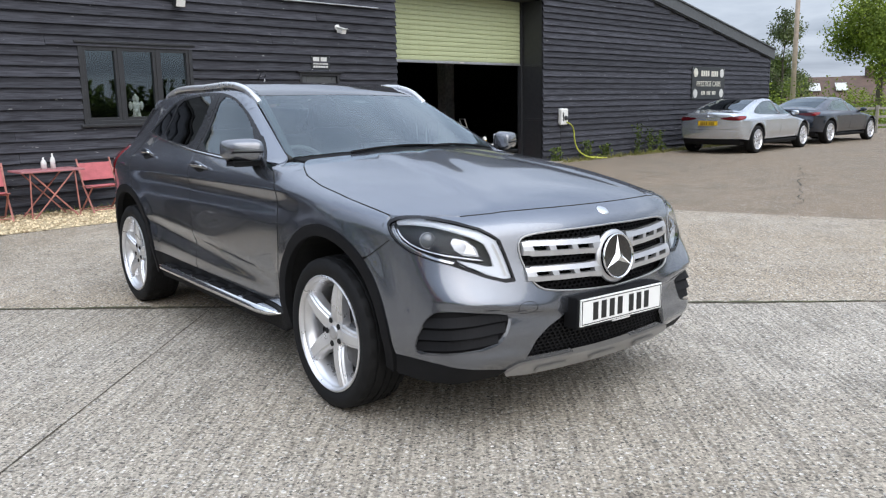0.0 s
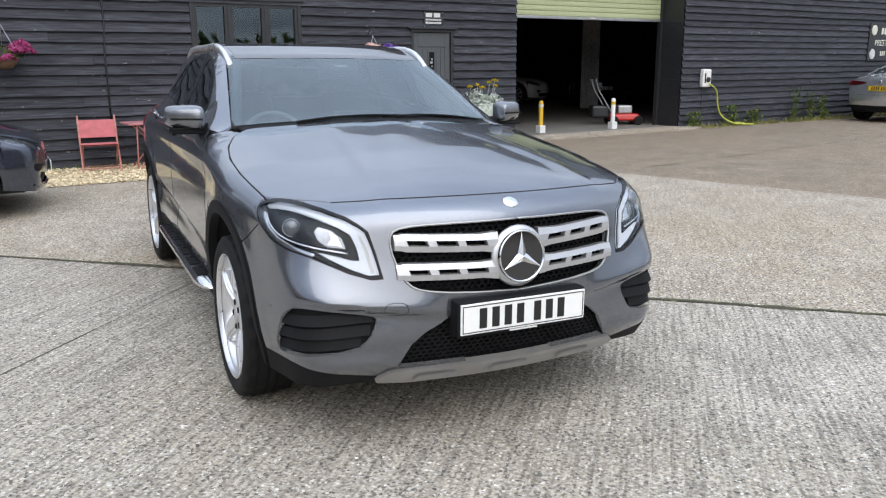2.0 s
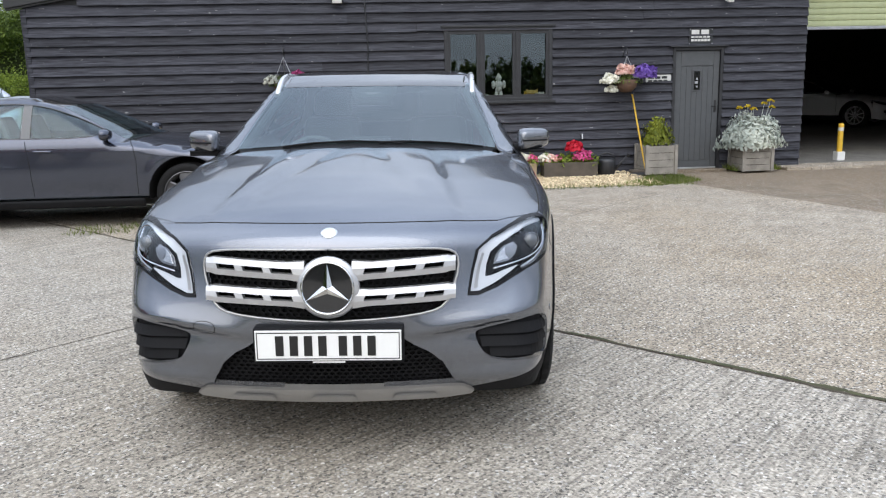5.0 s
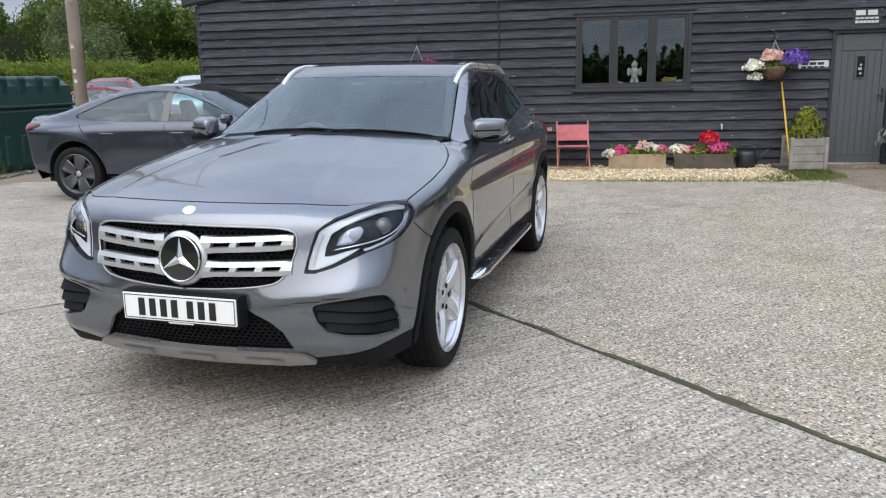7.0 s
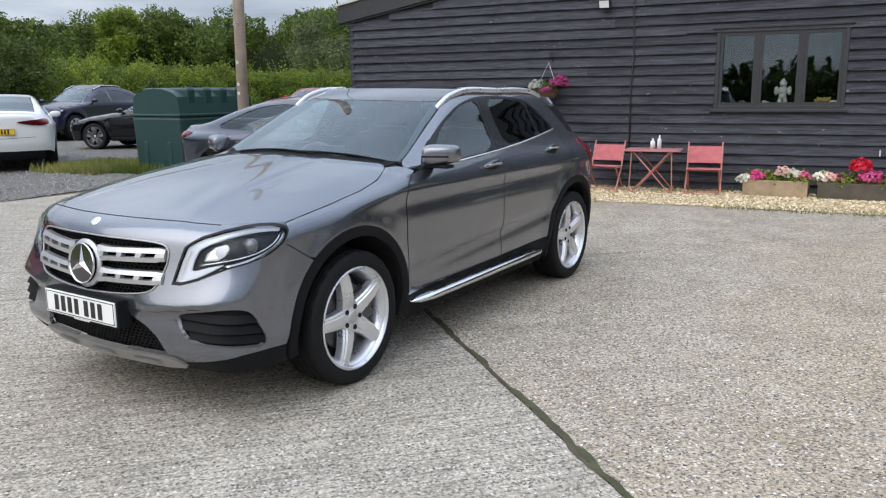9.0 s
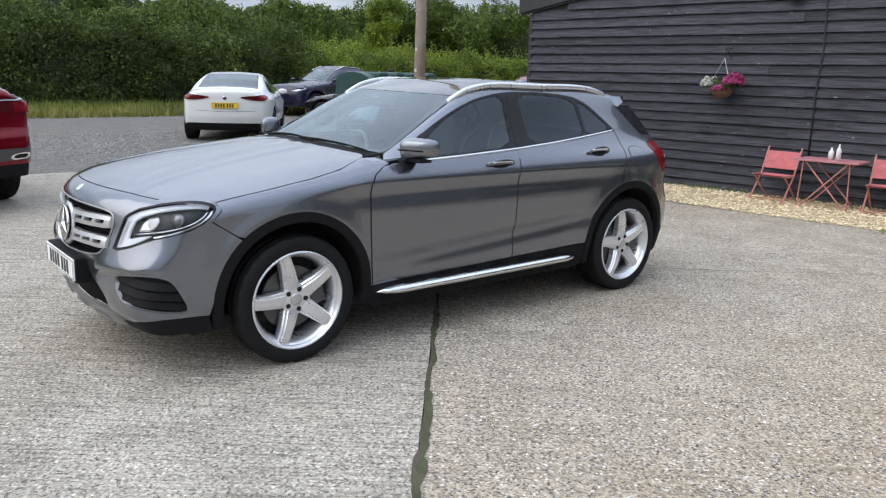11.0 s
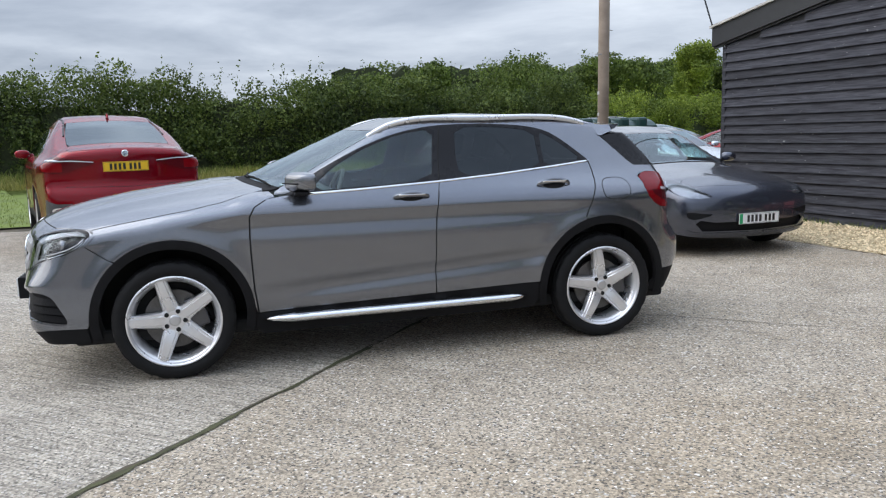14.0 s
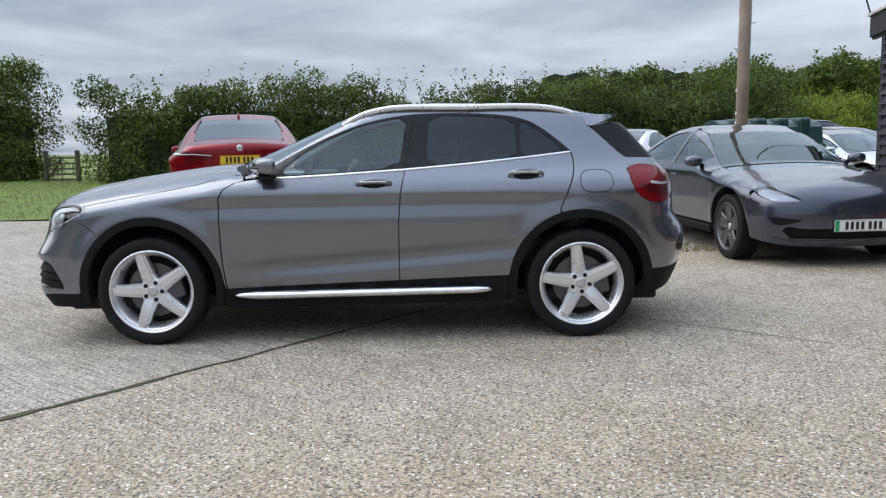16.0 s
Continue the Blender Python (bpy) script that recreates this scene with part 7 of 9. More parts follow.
    mirp = [(-a, z) for a, z in hl]
    one("front_bumper", S, "wrap", mirror_poly(nose), colour, car, res=0.04, holes=[mouth, hl, mirp])
    one("nose_liner", S, "wrap", mirror_poly([(a * 0.97, z) for a, z in nose]), M_INNER, car, res=0.07, rim=0, lift=-0.045)
    one("front_intake", S, "wrap", mouth, M_PLASTIC, car, "black lower intake", res=0.05, rim=0, inset=0.03)
    for dd in (1, -1):
        sg = (lambda q: q) if dd > 0 else flip_side
        if low_car:
            fv = wrap_pts(S, [(0.50, 0.462), (0.62, 0.470), (0.76, 0.492), (0.79, 0.478), (0.78, 0.425), (0.70, 0.405)])
            panel_ob("corner_vent", sg(grid_panel(S, "wrap", rounded(fv, 1), res=0.03, lift=0.001, rim=0.004)), M_PLASTIC, car, "black corner vent")
            lipl = wrap_pts(S, [(0.10, 0.245), (0.50, 0.245), (0.72, 0.262), (0.78, 0.285), (0.77, 0.30), (0.70, 0.275), (0.50, 0.262), (0.10, 0.262)])
            panel_ob("lower_lip", sg(grid_panel(S, "wrap", lipl, res=0.03, lift=0.010, rim=0.01)), colour, car)
        h = panel_ob("headlamp", sg(grid_panel(S, "wrap", hl, res=0.04, rim=0)), M_LENS, car, "clear headlamp")
        h.visible_shadow = False
        panel_ob("lamp_reflector", sg(grid_panel(S, "wrap", hl, res=0.04, rim=0, inset=0.025)), M_REFL, h)
        tz = b - 0.05 if b < 1 else b - 0.10
        tl = rounded([(0.245, 1.098), (0.40, 1.134), (0.53, 1.162), (0.66, 1.168), (0.745, 1.140), (0.745, 1.020), (0.62, 0.988), (0.50, 0.988), (0.41, 1.030), (0.32, 1.066)], 1) if not low_car else rounded([(0.26, tz + 0.002), (0.50, tz - 0.045), (0.66, tz - 0.035), (0.765, tz + 0.020), (0.77, tz + 0.066), (0.55, tz + 0.062), (0.27, tz + 0.034)], 1)
        lamp = panel_ob("rear_lamp", sg(grid_panel(S, "wraprear", tl, res=0.03, lift=0.014, rim=0.03)), M_TAILDARK, car, "dark red rear lamp")
        rl = [(0.56, tz - 0.026), (0.66, tz - 0.022), (0.735, tz + 0.02), (0.735, tz + 0.052), (0.60, tz + 0.050)] if low_car else [(0.52, 1.000), (0.62, 1.000), (0.735, 1.030), (0.735, 1.095), (0.52, 1.105)]
        if not low_car:
            bright = [(0.27, 1.099), (0.45, 1.118), (0.70, 1.114), (0.70, 1.126), (0.45, 1.130), (0.27, 1.108)]
            panel_ob("lamp_band", sg(grid_panel(S, "wraprear", bright, res=0.03, lift=0.021, rim=0.006)), M_DRL, lamp)
            ex = [(0.43, 0.555), (0.46, 0.59), (0.58, 0.60), (0.61, 0.575), (0.60, 0.535), (0.46, 0.525)]
            panel_ob("exhaust_trim", sg(grid_panel(S, "wraprear", rounded(ex, 1), holes=[[(0.52 + (a - 0.52) * 0.72, 0.563 + (z - 0.563) * 0.66) for a, z in rounded(ex, 1)]], res=0.02, lift=0.012, rim=0.01)), M_CHROME, car, "chrome exhaust trim")
            panel_ob("exhaust_mouth", sg(grid_panel(S, "wraprear", rounded(ex, 1), res=0.03, lift=0.0065, rim=0)), M_INNER, car)
            band = [(0.02, 0.640), (0.56, 0.640), (0.68, 0.690), (0.70, 0.520), (0.02, 0.515)]
            panel_ob("rear_apron", sg(grid_panel(S, "wraprear", band, res=0.04, lift=0.005, rim=0.005)), M_ALLOYDARK, car, "dark grey rear apron")
        panel_ob("lamp_segment", sg(grid_panel(S, "wraprear", rl, res=0.03, lift=0.0185, rim=0.006)), M_TAIL, lamp)
        for c in (A0, A1):
            bm = bmesh.new()
            ins, outs = [], []
            for i in range(17):
                a = radians(-6 + 192 * i / 16)
                y, z = c[0] + (R - 0.004) * math.cos(a), c[1] + (R - 0.004) * math.sin(a)
                u1 = float(S.side(np.array(y), np.array(max(z, 0.3)))) - 0.010
                ins.append(bm.verts.new((0.5 * dd, y, z))); outs.append(bm.verts.new((u1 * dd, y, z)))
            for i in range(16):
                bm.faces.new((ins[i], ins[i + 1], outs[i + 1], outs[i]))
            bm.faces.new(ins)
            part("wheel_arch_liner", bm, M_INNER, car)
            wheel(car, ((S.half_w - 0.125) * dd, c[0], S.r), dd, r=S.r, w=0.235, rim_r=S.r * 0.72, style=wheels_style, mat=wheel_mat, turn=20 * c[0])
        # door mirror
        bm = bmesh.new()
        bmesh.ops.create_icosphere(bm, subdivisions=3, radius=1.0)
        for v in bm.verts:
            x, y, z = v.co
            v.co = Vector(((S.half_w + 0.03 + x * 0.105) * dd, 0.80 + y * (0.085 if y < 0 else 0.04), b + 0.055 + math.copysign(abs(z) ** 0.7, z) * 0.062))
        bmesh.ops.recalc_face_normals(bm, faces=bm.faces[:])
        mi = part("door_mirror", bm, colour, car, smooth=True)
        part("mirror_stalk", tube([((S.half_w - 0.10) * dd, 0.82, b + 0.0), ((S.half_w - 0.02) * dd, 0.80, b + 0.03)], 0.022, 8), M_PLASTIC, mi)
        if rails:
            ln = [(0.56, 1.30), (0.57, 1.7), (0.565, 2.1), (0.545, wb - 0.35)]
            q = place(S, "top", finer(ln, 0.08, closed=False))
            part("roof_rail", tube([(a * dd, c2, z + 0.02) for a, c2, z in q], 0.012, 6), M_ALLOY, car)
    def rear_of(kind, pts):
        return [(math.atan2(q[0], q[1] - 2.6), q[2]) for q in place(S, kind, pts)]
    t_top = rear_of("top", [(u, e - 0.045 - 0.22 * u * u) for u in np.linspace(0, 0.60, 7)] + [(0.672, e - 0.215)])
    t_side = rear_of("top", [(0.735, e - 0.222)]) + rear_of("side", [(e - 0.24, z) for z in np.linspace(float(line3[-1][2]) - 0.01, 0.58, 6)] + [(e - 0.243, 0.55), (e - 0.298, sill + 0.11)])
    one("rear_bumper", S, "wraprear", mirror_poly(t_top + t_side + [(0.55, sill + 0.115), (0, sill + 0.115)]), colour, car, res=0.028)
    one("rear_liner", S, "wraprear", mirror_poly([(0, b + 0.05), (0.55, b + 0.05), (0.82, b + 0.03), (0.82, b - 0.25), (0, b - 0.25)]), colour, car, res=0.06, rim=0, lift=-0.045)
    strip_along(S, "wraprear", [(-0.50, b - 0.30), (0.0, b - 0.32), (0.50, b - 0.30)], 0.003, 0.001, M_INNER, "boot_gap", car, mirror=False)
    one("rear_valance", S, "wraprear", mirror_poly([(0, sill + 0.112), (0.62, sill + 0.112), (0.66, sill - 0.02), (0, sill - 0.03)]), M_PLASTIC, car, res=0.06)
    part("floor_pan", box((-0.72, -0.6, sill - 0.05), (0.72, e - 0.35, sill + 0.03), 0.02), M_INNER, car)
    part("dashboard", box((-0.68, 0.65, b - 0.30), (0.68, 1.0, b - 0.02), 0.05), M_SEAT, car)
    for dd in (1, -1):
        st = part("front_seat", box((0.14 * dd, 1.35, sill + 0.1), (0.60 * dd, 1.8, sill + 0.32), 0.05), M_SEATLIGHT, car)
        part("seat_back", box((-0.22, -0.06, 0), (0.22, 0.06, 0.66), 0.05, Matrix.Translation((0.37 * dd, 1.86, sill + 0.28)) @ Matrix.Rotation(radians(-16), 4, "X"), 0.7), M_SEATLIGHT, st)
    part("rear_bench", box((-0.6, 2.35, sill + 0.1), (0.6, 2.75, b + (0.08 if low_car else 0.30)), 0.08), M_SEATLIGHT, car)
    if plate_front:
        q = place(S, "front", [(0, plate_front)])[0]
        number_plate(car, Matrix.Translation((0, q[1] - 0.012, plate_front)), green=True)
    if plate_rear:
        q = place(S, "rear", [(0, plate_rear)])[0]
        number_plate(car, Matrix.Translation((0, q[1] + 0.012, plate_rear)) @ Matrix.Rotation(radians(180), 4, "Z"), yellow=True)
        part("round_badge", lathe([(0.0, 0.006), (0.032, 0.006), (0.040, 0.0)], 24), M_CHROME, car).matrix_local = Matrix.Translation((0, place(S, "rear", [(0, plate_rear + 0.15)])[0][1] + 0.004, plate_rear + 0.15)) @ Matrix.Rotation(radians(-90), 4, "X")
    return car


def saloon(wb=2.875, w=0.925, r=0.335):
    return PlainShape(stretched(SALOON_TOP, wb, 2.875), w, 0.935, SALOON_NOSE, [(0.15, wb + 0.70), (0.30, wb + 0.80), (0.5, wb + 0.87), (0.7, wb + 0.89), (0.9, wb + 0.90), (1.0, wb + 0.90), (1.1, wb + 0.86)], wb, r)


def tall_coupe(wb=2.93, w=0.995, r=0.385):
    return PlainShape(stretched(SUV_TOP, wb, 2.93), w, 1.13, SUV_NOSE, [(0.15, wb + 0.80), (0.35, wb + 0.97), (0.6, wb + 1.06), (0.75, wb + 1.05), (0.85, wb + 1.0), (1.0, wb + 1.0), (1.2, wb + 1.0), (1.3, wb + 0.95)], wb, r)


P_MID = paint("midnight_grey_paint", (0.074, 0.082, 0.108), 0.8)
P_SILVER = paint("silver_paint", (0.58, 0.61, 0.65), 0.75)
P_DARK = paint("charcoal_paint", (0.046, 0.055, 0.074), 0.8)
P_WHITE = paint("white_paint", (0.72, 0.72, 0.71), 0.0, 0.35, 0.02)
P_NAVY = paint("navy_paint", (0.014, 0.014, 0.036), 0.2, spec=0.0)
P_BLACK = paint("black_paint", (0.008, 0.008, 0.009), 0.1, spec=0.0)
P_RED = paint("deep_red_paint", (0.19, 0.002, 0.008), 0.5, spec=0.0, coat=1.42)

S_SALOON, S_LARGE, S_TALL = saloon(), saloon(2.96, 0.96, 0.35), tall_coupe()
plain_car(pose(-8.64, -2.795, 0, 0, 0, 87.8), S_SALOON, P_MID, "dark grey electric saloon with a green-flashed plate, nose towards the gravel", "aero", M_ALLOYDARK, plate_front=0.405)
plain_car(pose(13.38, -1.62, -0.03, 0, 0, 90), S_LARGE, P_SILVER, "silver electric saloon parked along the barn wall", "ten", M_ALLOY, plate_rear=0.78)
plain_car(pose(18.55, -1.80, -0.03, 0, 0, 86), S_LARGE, P_DARK, "dark grey electric saloon parked beyond the silver one", "ten", M_ALLOY, plate_rear=0.78)
plain_car(pose(-21.70, 0.62, -0.012, 0, 0, -128) @ Matrix.Scale(1.09, 4), S_SALOON, P_WHITE, "white electric saloon seen from behind on the asphalt", "aero", M_ALLOYDARK, plate_rear=0.74)
plain_car(pose(-15.53, -9.46, 0, 0, 0, -82.8) @ Matrix.Diagonal((0.985, 1, 1.035, 1)), S_TALL, P_RED, "deep red tall coupe with a yellow rear plate", "ten", M_ALLOY, plate_rear=1.045, glass_roof=False)
plain_car(pose(-28.1, 6.8, -0.012, 0, 0, 8) @ Matrix.Scale(1.12, 4), S_TALL, P_NAVY, "very dark blue tall crossover parked by the hedge", "ten", M_ALLOY, glass_roof=False, rails=True)
plain_car(pose(-22.84, 4.73, -0.012, 0, 0, -72) @ Matrix.Scale(1.08, 4), S_SALOON, P_BLACK, "black saloon half hidden behind the tank", "aero", M_ALLOYDARK)
plain_car(pose(-20.0, 10.2, -0.012, 0, 0, 20), S_TALL, P_RED, "dull red crossover in the far row of cars", "ten", M_ALLOY, glass_roof=False)
plain_car(pose(-16.6, 9.6, -0.012, 0, 0, 20), S_TALL, P_SILVER, "grey crossover in the far row of cars", "ten", M_ALLOY, glass_roof=False)
plain_car(pose(-15.4, 3.2, -0.012, 0, 0, 100), S_SALOON, P_SILVER, "silver saloon behind the dark grey one", "ten", M_ALLOY)
plain_car(pose(-15.0, 5.9, -0.012, 0, 0, 97), S_SALOON, P_RED, "bright red saloon at the end of the row", "ten", M_ALLOY, glass_roof=False)
plain_car(pose(7.75, 9.30, 0.012, 0, 0, 38), S_LARGE, P_WHITE, "white grand tourer in the dark of the garage", "ten", M_ALLOY, plate_front=0.46)
plain_car(pose(4.7, 11.0, 0.012, 0, 0, 38), S_LARGE, P_WHITE, "white saloon in the dark of the garage", "ten", M_ALLOY)
plain_car(pose(9.3, 7.2, 0.012, 0, 0, -37), S_TALL, P_BLACK, "black crossover in the dark of the garage", "ten", M_ALLOY, plate_front=0.56, glass_roof=False)


# ---- things along the barn ----
M_REDCANVAS = simple("faded_red_canvas", (0.46, 0.13, 0.14), 0.85, var=0.18, fine=260, bump=0.3)
M_REDFRAME = simple("red_painted_metal", (0.42, 0.17, 0.14), 0.5, var=0.3)
M_PINKTOP = simple("faded_red_table_top", (0.40, 0.17, 0.18), 0.55, var=0.15)
M_WHITEPLASTIC = simple("white_plastic", (0.72, 0.72, 0.70), 0.4, var=0.05)
M_WOODRAW = simple("weathered_planter_wood", (0.34, 0.25, 0.16), 0.8, var=0.3, scale=7, bump=0.4)
M_WOODGREY = simple("grey_weathered_wood", (0.25, 0.23, 0.20), 0.85, var=0.3, scale=7, bump=0.4)
M_WOODDARK = simple("dark_weathered_wood", (0.085, 0.07, 0.055), 0.8, var=0.35, scale=7, bump=0.4)
M_SOIL = simple("potting_soil", (0.05, 0.036, 0.025), 0.95, var=0.4, bump=0.8)
M_PINK = leaf_mat("pink_petals", (0.62, 0.06, 0.26), (0.78, 0.16, 0.42))
M_PALEPINK = leaf_mat("pale_pink_petals", (0.70, 0.42, 0.42), (0.80, 0.62, 0.58))
M_WHITEPETAL = leaf_mat("white_petals", (0.68, 0.68, 0.66), (0.82, 0.82, 0.80))
M_PURPLE = leaf_mat("purple_petals", (0.14, 0.07, 0.40), (0.26, 0.16, 0.60))
M_REDPETAL = leaf_mat("red_petals", (0.55, 0.01, 0.04), (0.72, 0.04, 0.08))
M_YELLOWPETAL = leaf_mat("yellow_petals", (0.62, 0.42, 0.01), (0.75, 0.58, 0.04))
M_WICKER = simple("brown_wicker", (0.12, 0.07, 0.045), 0.85, var=0.4, fine=60, bump=0.8)
M_YELLOW = simple("yellow_paint", (0.62, 0.38, 0.03), 0.5, var=0.12)
M_BLACKPLASTIC = simple("black_plastic", (0.02, 0.021, 0.024), 0.4, var=0.15)
M_TANK = simple("dark_green_tank_plastic", (0.013, 0.044, 0.041), 0.42, var=0.15, bump=0.06)
M_SIGN = simple("black_sign_board", (0.02, 0.022, 0.024), 0.35, var=0.2)
M_LETTER = simple("cream_lettering", (0.62, 0.60, 0.52), 0.5, var=0.08, bump=0)
M_SIGNW = simple("worn_white_sign", (0.55, 0.55, 0.53), 0.5, var=0.12)
M_CABLE = simple("yellow_green_cable", (0.45, 0.48, 0.06), 0.5, bump=0)
M_TILE = simple("brown_roof_tiles", (0.10, 0.064, 0.048), 0.8, var=0.3, scale=2)


def folding_chair(m, label):
    c = thing("folding_chair", m, label, "chair", "garden chairs by the table")
    for s in (-1, 1):
        x = 0.205 * s
        part("back_post", tube([(x, -0.19, 0.0), (x * 0.98, 0.05, 0.40), (x * 0.98, 0.20, 0.84)], 0.011, 8), M_REDFRAME, c)
        part("leg", tube([(x * 0.9, 0.22, 0.0), (x * 0.9, -0.17, 0.42)], 0.011, 8), M_REDFRAME, c)
        part("arm_bar", tube([(x * 0.95, -0.19, 0.415), (x * 0.95, 0.10, 0.405)], 0.009, 8), M_REDFRAME, c)
    part("foot_bar", tube([(-0.185, 0.19, 0.03), (0.185, 0.19, 0.03)], 0.009, 8), M_REDFRAME, c)
    part("foot_bar", tube([(-0.20, -0.165, 0.04), (0.20, -0.165, 0.04)], 0.009, 8), M_REDFRAME, c)
    v, f = [], []
    for i in range(9):
        t = i / 8
        for x in (-0.19, 0.19):
            v.append((x, -0.19 + 0.30 * t, 0.415 - 0.03 * math.sin(math.pi * t)))
    f = [(2 * i, 2 * i + 1, 2 * i + 3, 2 * i + 2) for i in range(8)]
    s = mesh_ob("seat", v + [(a, b, z - 0.008) for a, b, z in v], f + [tuple(18 + k for k in q[::-1]) for q in f] + [(0, 2, 20, 18), (17, 16, 34, 35)], M_REDCANVAS, c, smooth=False)
    v = []
    for i in range(9):
        t = i / 8
        for k in range(5):
            u = k / 4 * 2 - 1
            v.append((0.202 * u, 0.085 + 0.09 * t + 0.018 * (1 - u * u), 0.50 + 0.27 * t))
    f = [(i * 5 + k, i * 5 + k + 1, i * 5 + k + 6, i * 5 + k + 5) for i in range(8) for k in range(4)]
    mesh_ob("backrest", v + [(a, b + 0.008, z) for a, b, z in v], f + [tuple(45 + k for k in q[::-1]) for q in f], M_REDCANVAS, c)
    return c


# seats look away from the wall
folding_chair(pose(-6.91, -0.46, 0.012, 0, 0, -6) @ Matrix.Diagonal((1.14, 1.0, 0.84, 1)), "faded red canvas folding chair on the gravel by the table")
folding_chair(pose(-5.50, -0.50, 0.012, 0, 0, 5) @ Matrix.Diagonal((1.14, 1.0, 0.84, 1)), "faded red canvas folding chair beside the small table")


def bistro_table(m):
    t = thing("bistro_table", m, "small folding table with a faded red top", "table")
    part("tabletop", box((-0.39, -0.25, 0.585), (0.39, 0.25, 0.610), 0.006), M_PINKTOP, t)
    for y in (-0.20, 0.20):
        for s in (-1, 1):
            part("leg", tube([(0.27 * s, y, 0.0), (-0.26 * s, y * 0.98 + 0.015 * s, 0.585)], 0.010, 8), M_REDFRAME, t)
    part("stretcher", tube([(-0.25, -0.20, 0.05), (-0.25, 0.20, 0.05)], 0.008, 6), M_REDFRAME, t)
    part("stretcher", tube([(0.25, -0.20, 0.05), (0.25, 0.20, 0.05)], 0.008, 6), M_REDFRAME, t)
    for s in (-1, 1):
        part("upright", tube([(0.30 * s, -0.2, 0.0), (0.30 * s * 0.92, -0.2, 0.585)], 0.009, 6), M_REDFRAME, t)


bistro_table(pose(-6.20, -0.52, 0.012, 0, 0, 2))


def bottle(m, h, r, label):
    o = part("bottle", lathe([(0.0, 0.0), (r, 0.002), (r, h * 0.58), (r * 0.75, h * 0.72), (r * 0.36, h * 0.82), (r * 0.36, h * 0.95), (r * 0.30, h), (0, h)], 20), M_WHITEPLASTIC, smooth=True)
    o.matrix_world = m
    tagged(o, label, "bottle", "bottles on the table")


bottle(pose(-6.22, -0.50, 0.622), 0.15, 0.035, "small white plastic bottle on the table")
bottle(pose(-6.12, -0.54, 0.622), 0.20, 0.030, "taller white plastic bottle on the table")


def mound(c, rx, ry, rz, n, seed, shell=0.55, flat_=0.0):
    """Points and outward ways in an uneven half-round clump."""
    rng = np.random.default_rng(seed)
    d = rng.normal(0, 1, (n, 3))
    d /= np.linalg.norm(d, axis=1)[:, None]
    d[:, 2] = np.abs(d[:, 2]) * (1 - flat_) - 0.15
    lump = 1 + 0.22 * np.sin(d[:, 0] * 5 + seed) * np.cos(d[:, 1] * 4 + d[:, 2] * 3 + seed * 0.7)
    r = (shell + (1 - shell) * rng.uniform(0, 1, n) ** 0.5) * lump
    return np.asarray(c) + d * r[:, None] * np.array([rx, ry, rz]), d


def flower_box(m, w, mat, blooms, label, seed):
    b = thing("flower_trough", m, label, "planter", "flower troughs by the wall")
    for y in (-0.15, 0.15):
        part("side_board", box((-w / 2, y - 0.016, 0.0), (w / 2, y + 0.016, 0.215), 0.006), mat, b)
    for x in (-w / 2 + 0.016, w / 2 - 0.016):
        part("end_board", box((x - 0.015, -0.132, 0.0), (x + 0.015, 0.132, 0.21), 0.006), mat, b)
    part("soil", box((-w / 2 + 0.03, -0.13, 0.02), (w / 2 - 0.03, 0.13, 0.19)), M_SOIL, b)
    rng = random.Random(seed)
    pts, nn = [], []
    for k in range(7):
        p, n = mound((-w / 2 + w * (k + 0.5) / 7, rng.uniform(-0.05, 0.05), 0.19), 0.12, 0.14, 0.14 + 0.07 * rng.random(), 130, seed + k)
        pts.append(p); nn.append(n)
    leaf_cloud("leaves", np.vstack(pts), np.vstack(nn), 0.045, M_LEAF_BRIGHT, b, seed=seed)
    for k, (x, y, z, r, mt, n) in enumerate(blooms):
        p, d = mound((x, y, z), r * 1.15, r * 0.95, r * 1.1, n * 2, seed * 3 + k, 0.75)
        leaf_cloud("bloom", p, d, 0.045, mt, b, seed=seed + 50 + k, aspect=0.9)
    return b


flower_box(pose(-4.56, -0.36, 0.012, 0, 0, -3), 0.82, M_WOODRAW, [(-0.40, -0.10, 0.20, 0.10, M_WHITEPETAL, 70), (-0.24, -0.08, 0.24, 0.10, M_PINK, 80), (0.08, -0.06, 0.31, 0.09, M_PALEPINK, 60), (0.20, -0.05, 0.28, 0.10, M_WHITEPETAL, 60), (0.36, -0.06, 0.26, 0.08, M_PINK, 40)], "rough wooden trough of pink and white bedding flowers", 11)
flower_box(pose(-3.62, -0.40, 0.012, 0, 0, -4), 0.82, M_WOODDARK, [(-0.38, -0.06, 0.25, 0.10, M_WHITEPETAL, 60), (-0.28, -0.08, 0.25, 0.09, M_PALEPINK, 60), (-0.20, -0.05, 0.26, 0.07, M_PINK, 30), (0.07, -0.03, 0.41, 0.12, M_REDPETAL, 220), (0.20, -0.08, 0.27, 0.13, M_PINK, 110)], "dark wooden trough with a tall red geranium", 12)


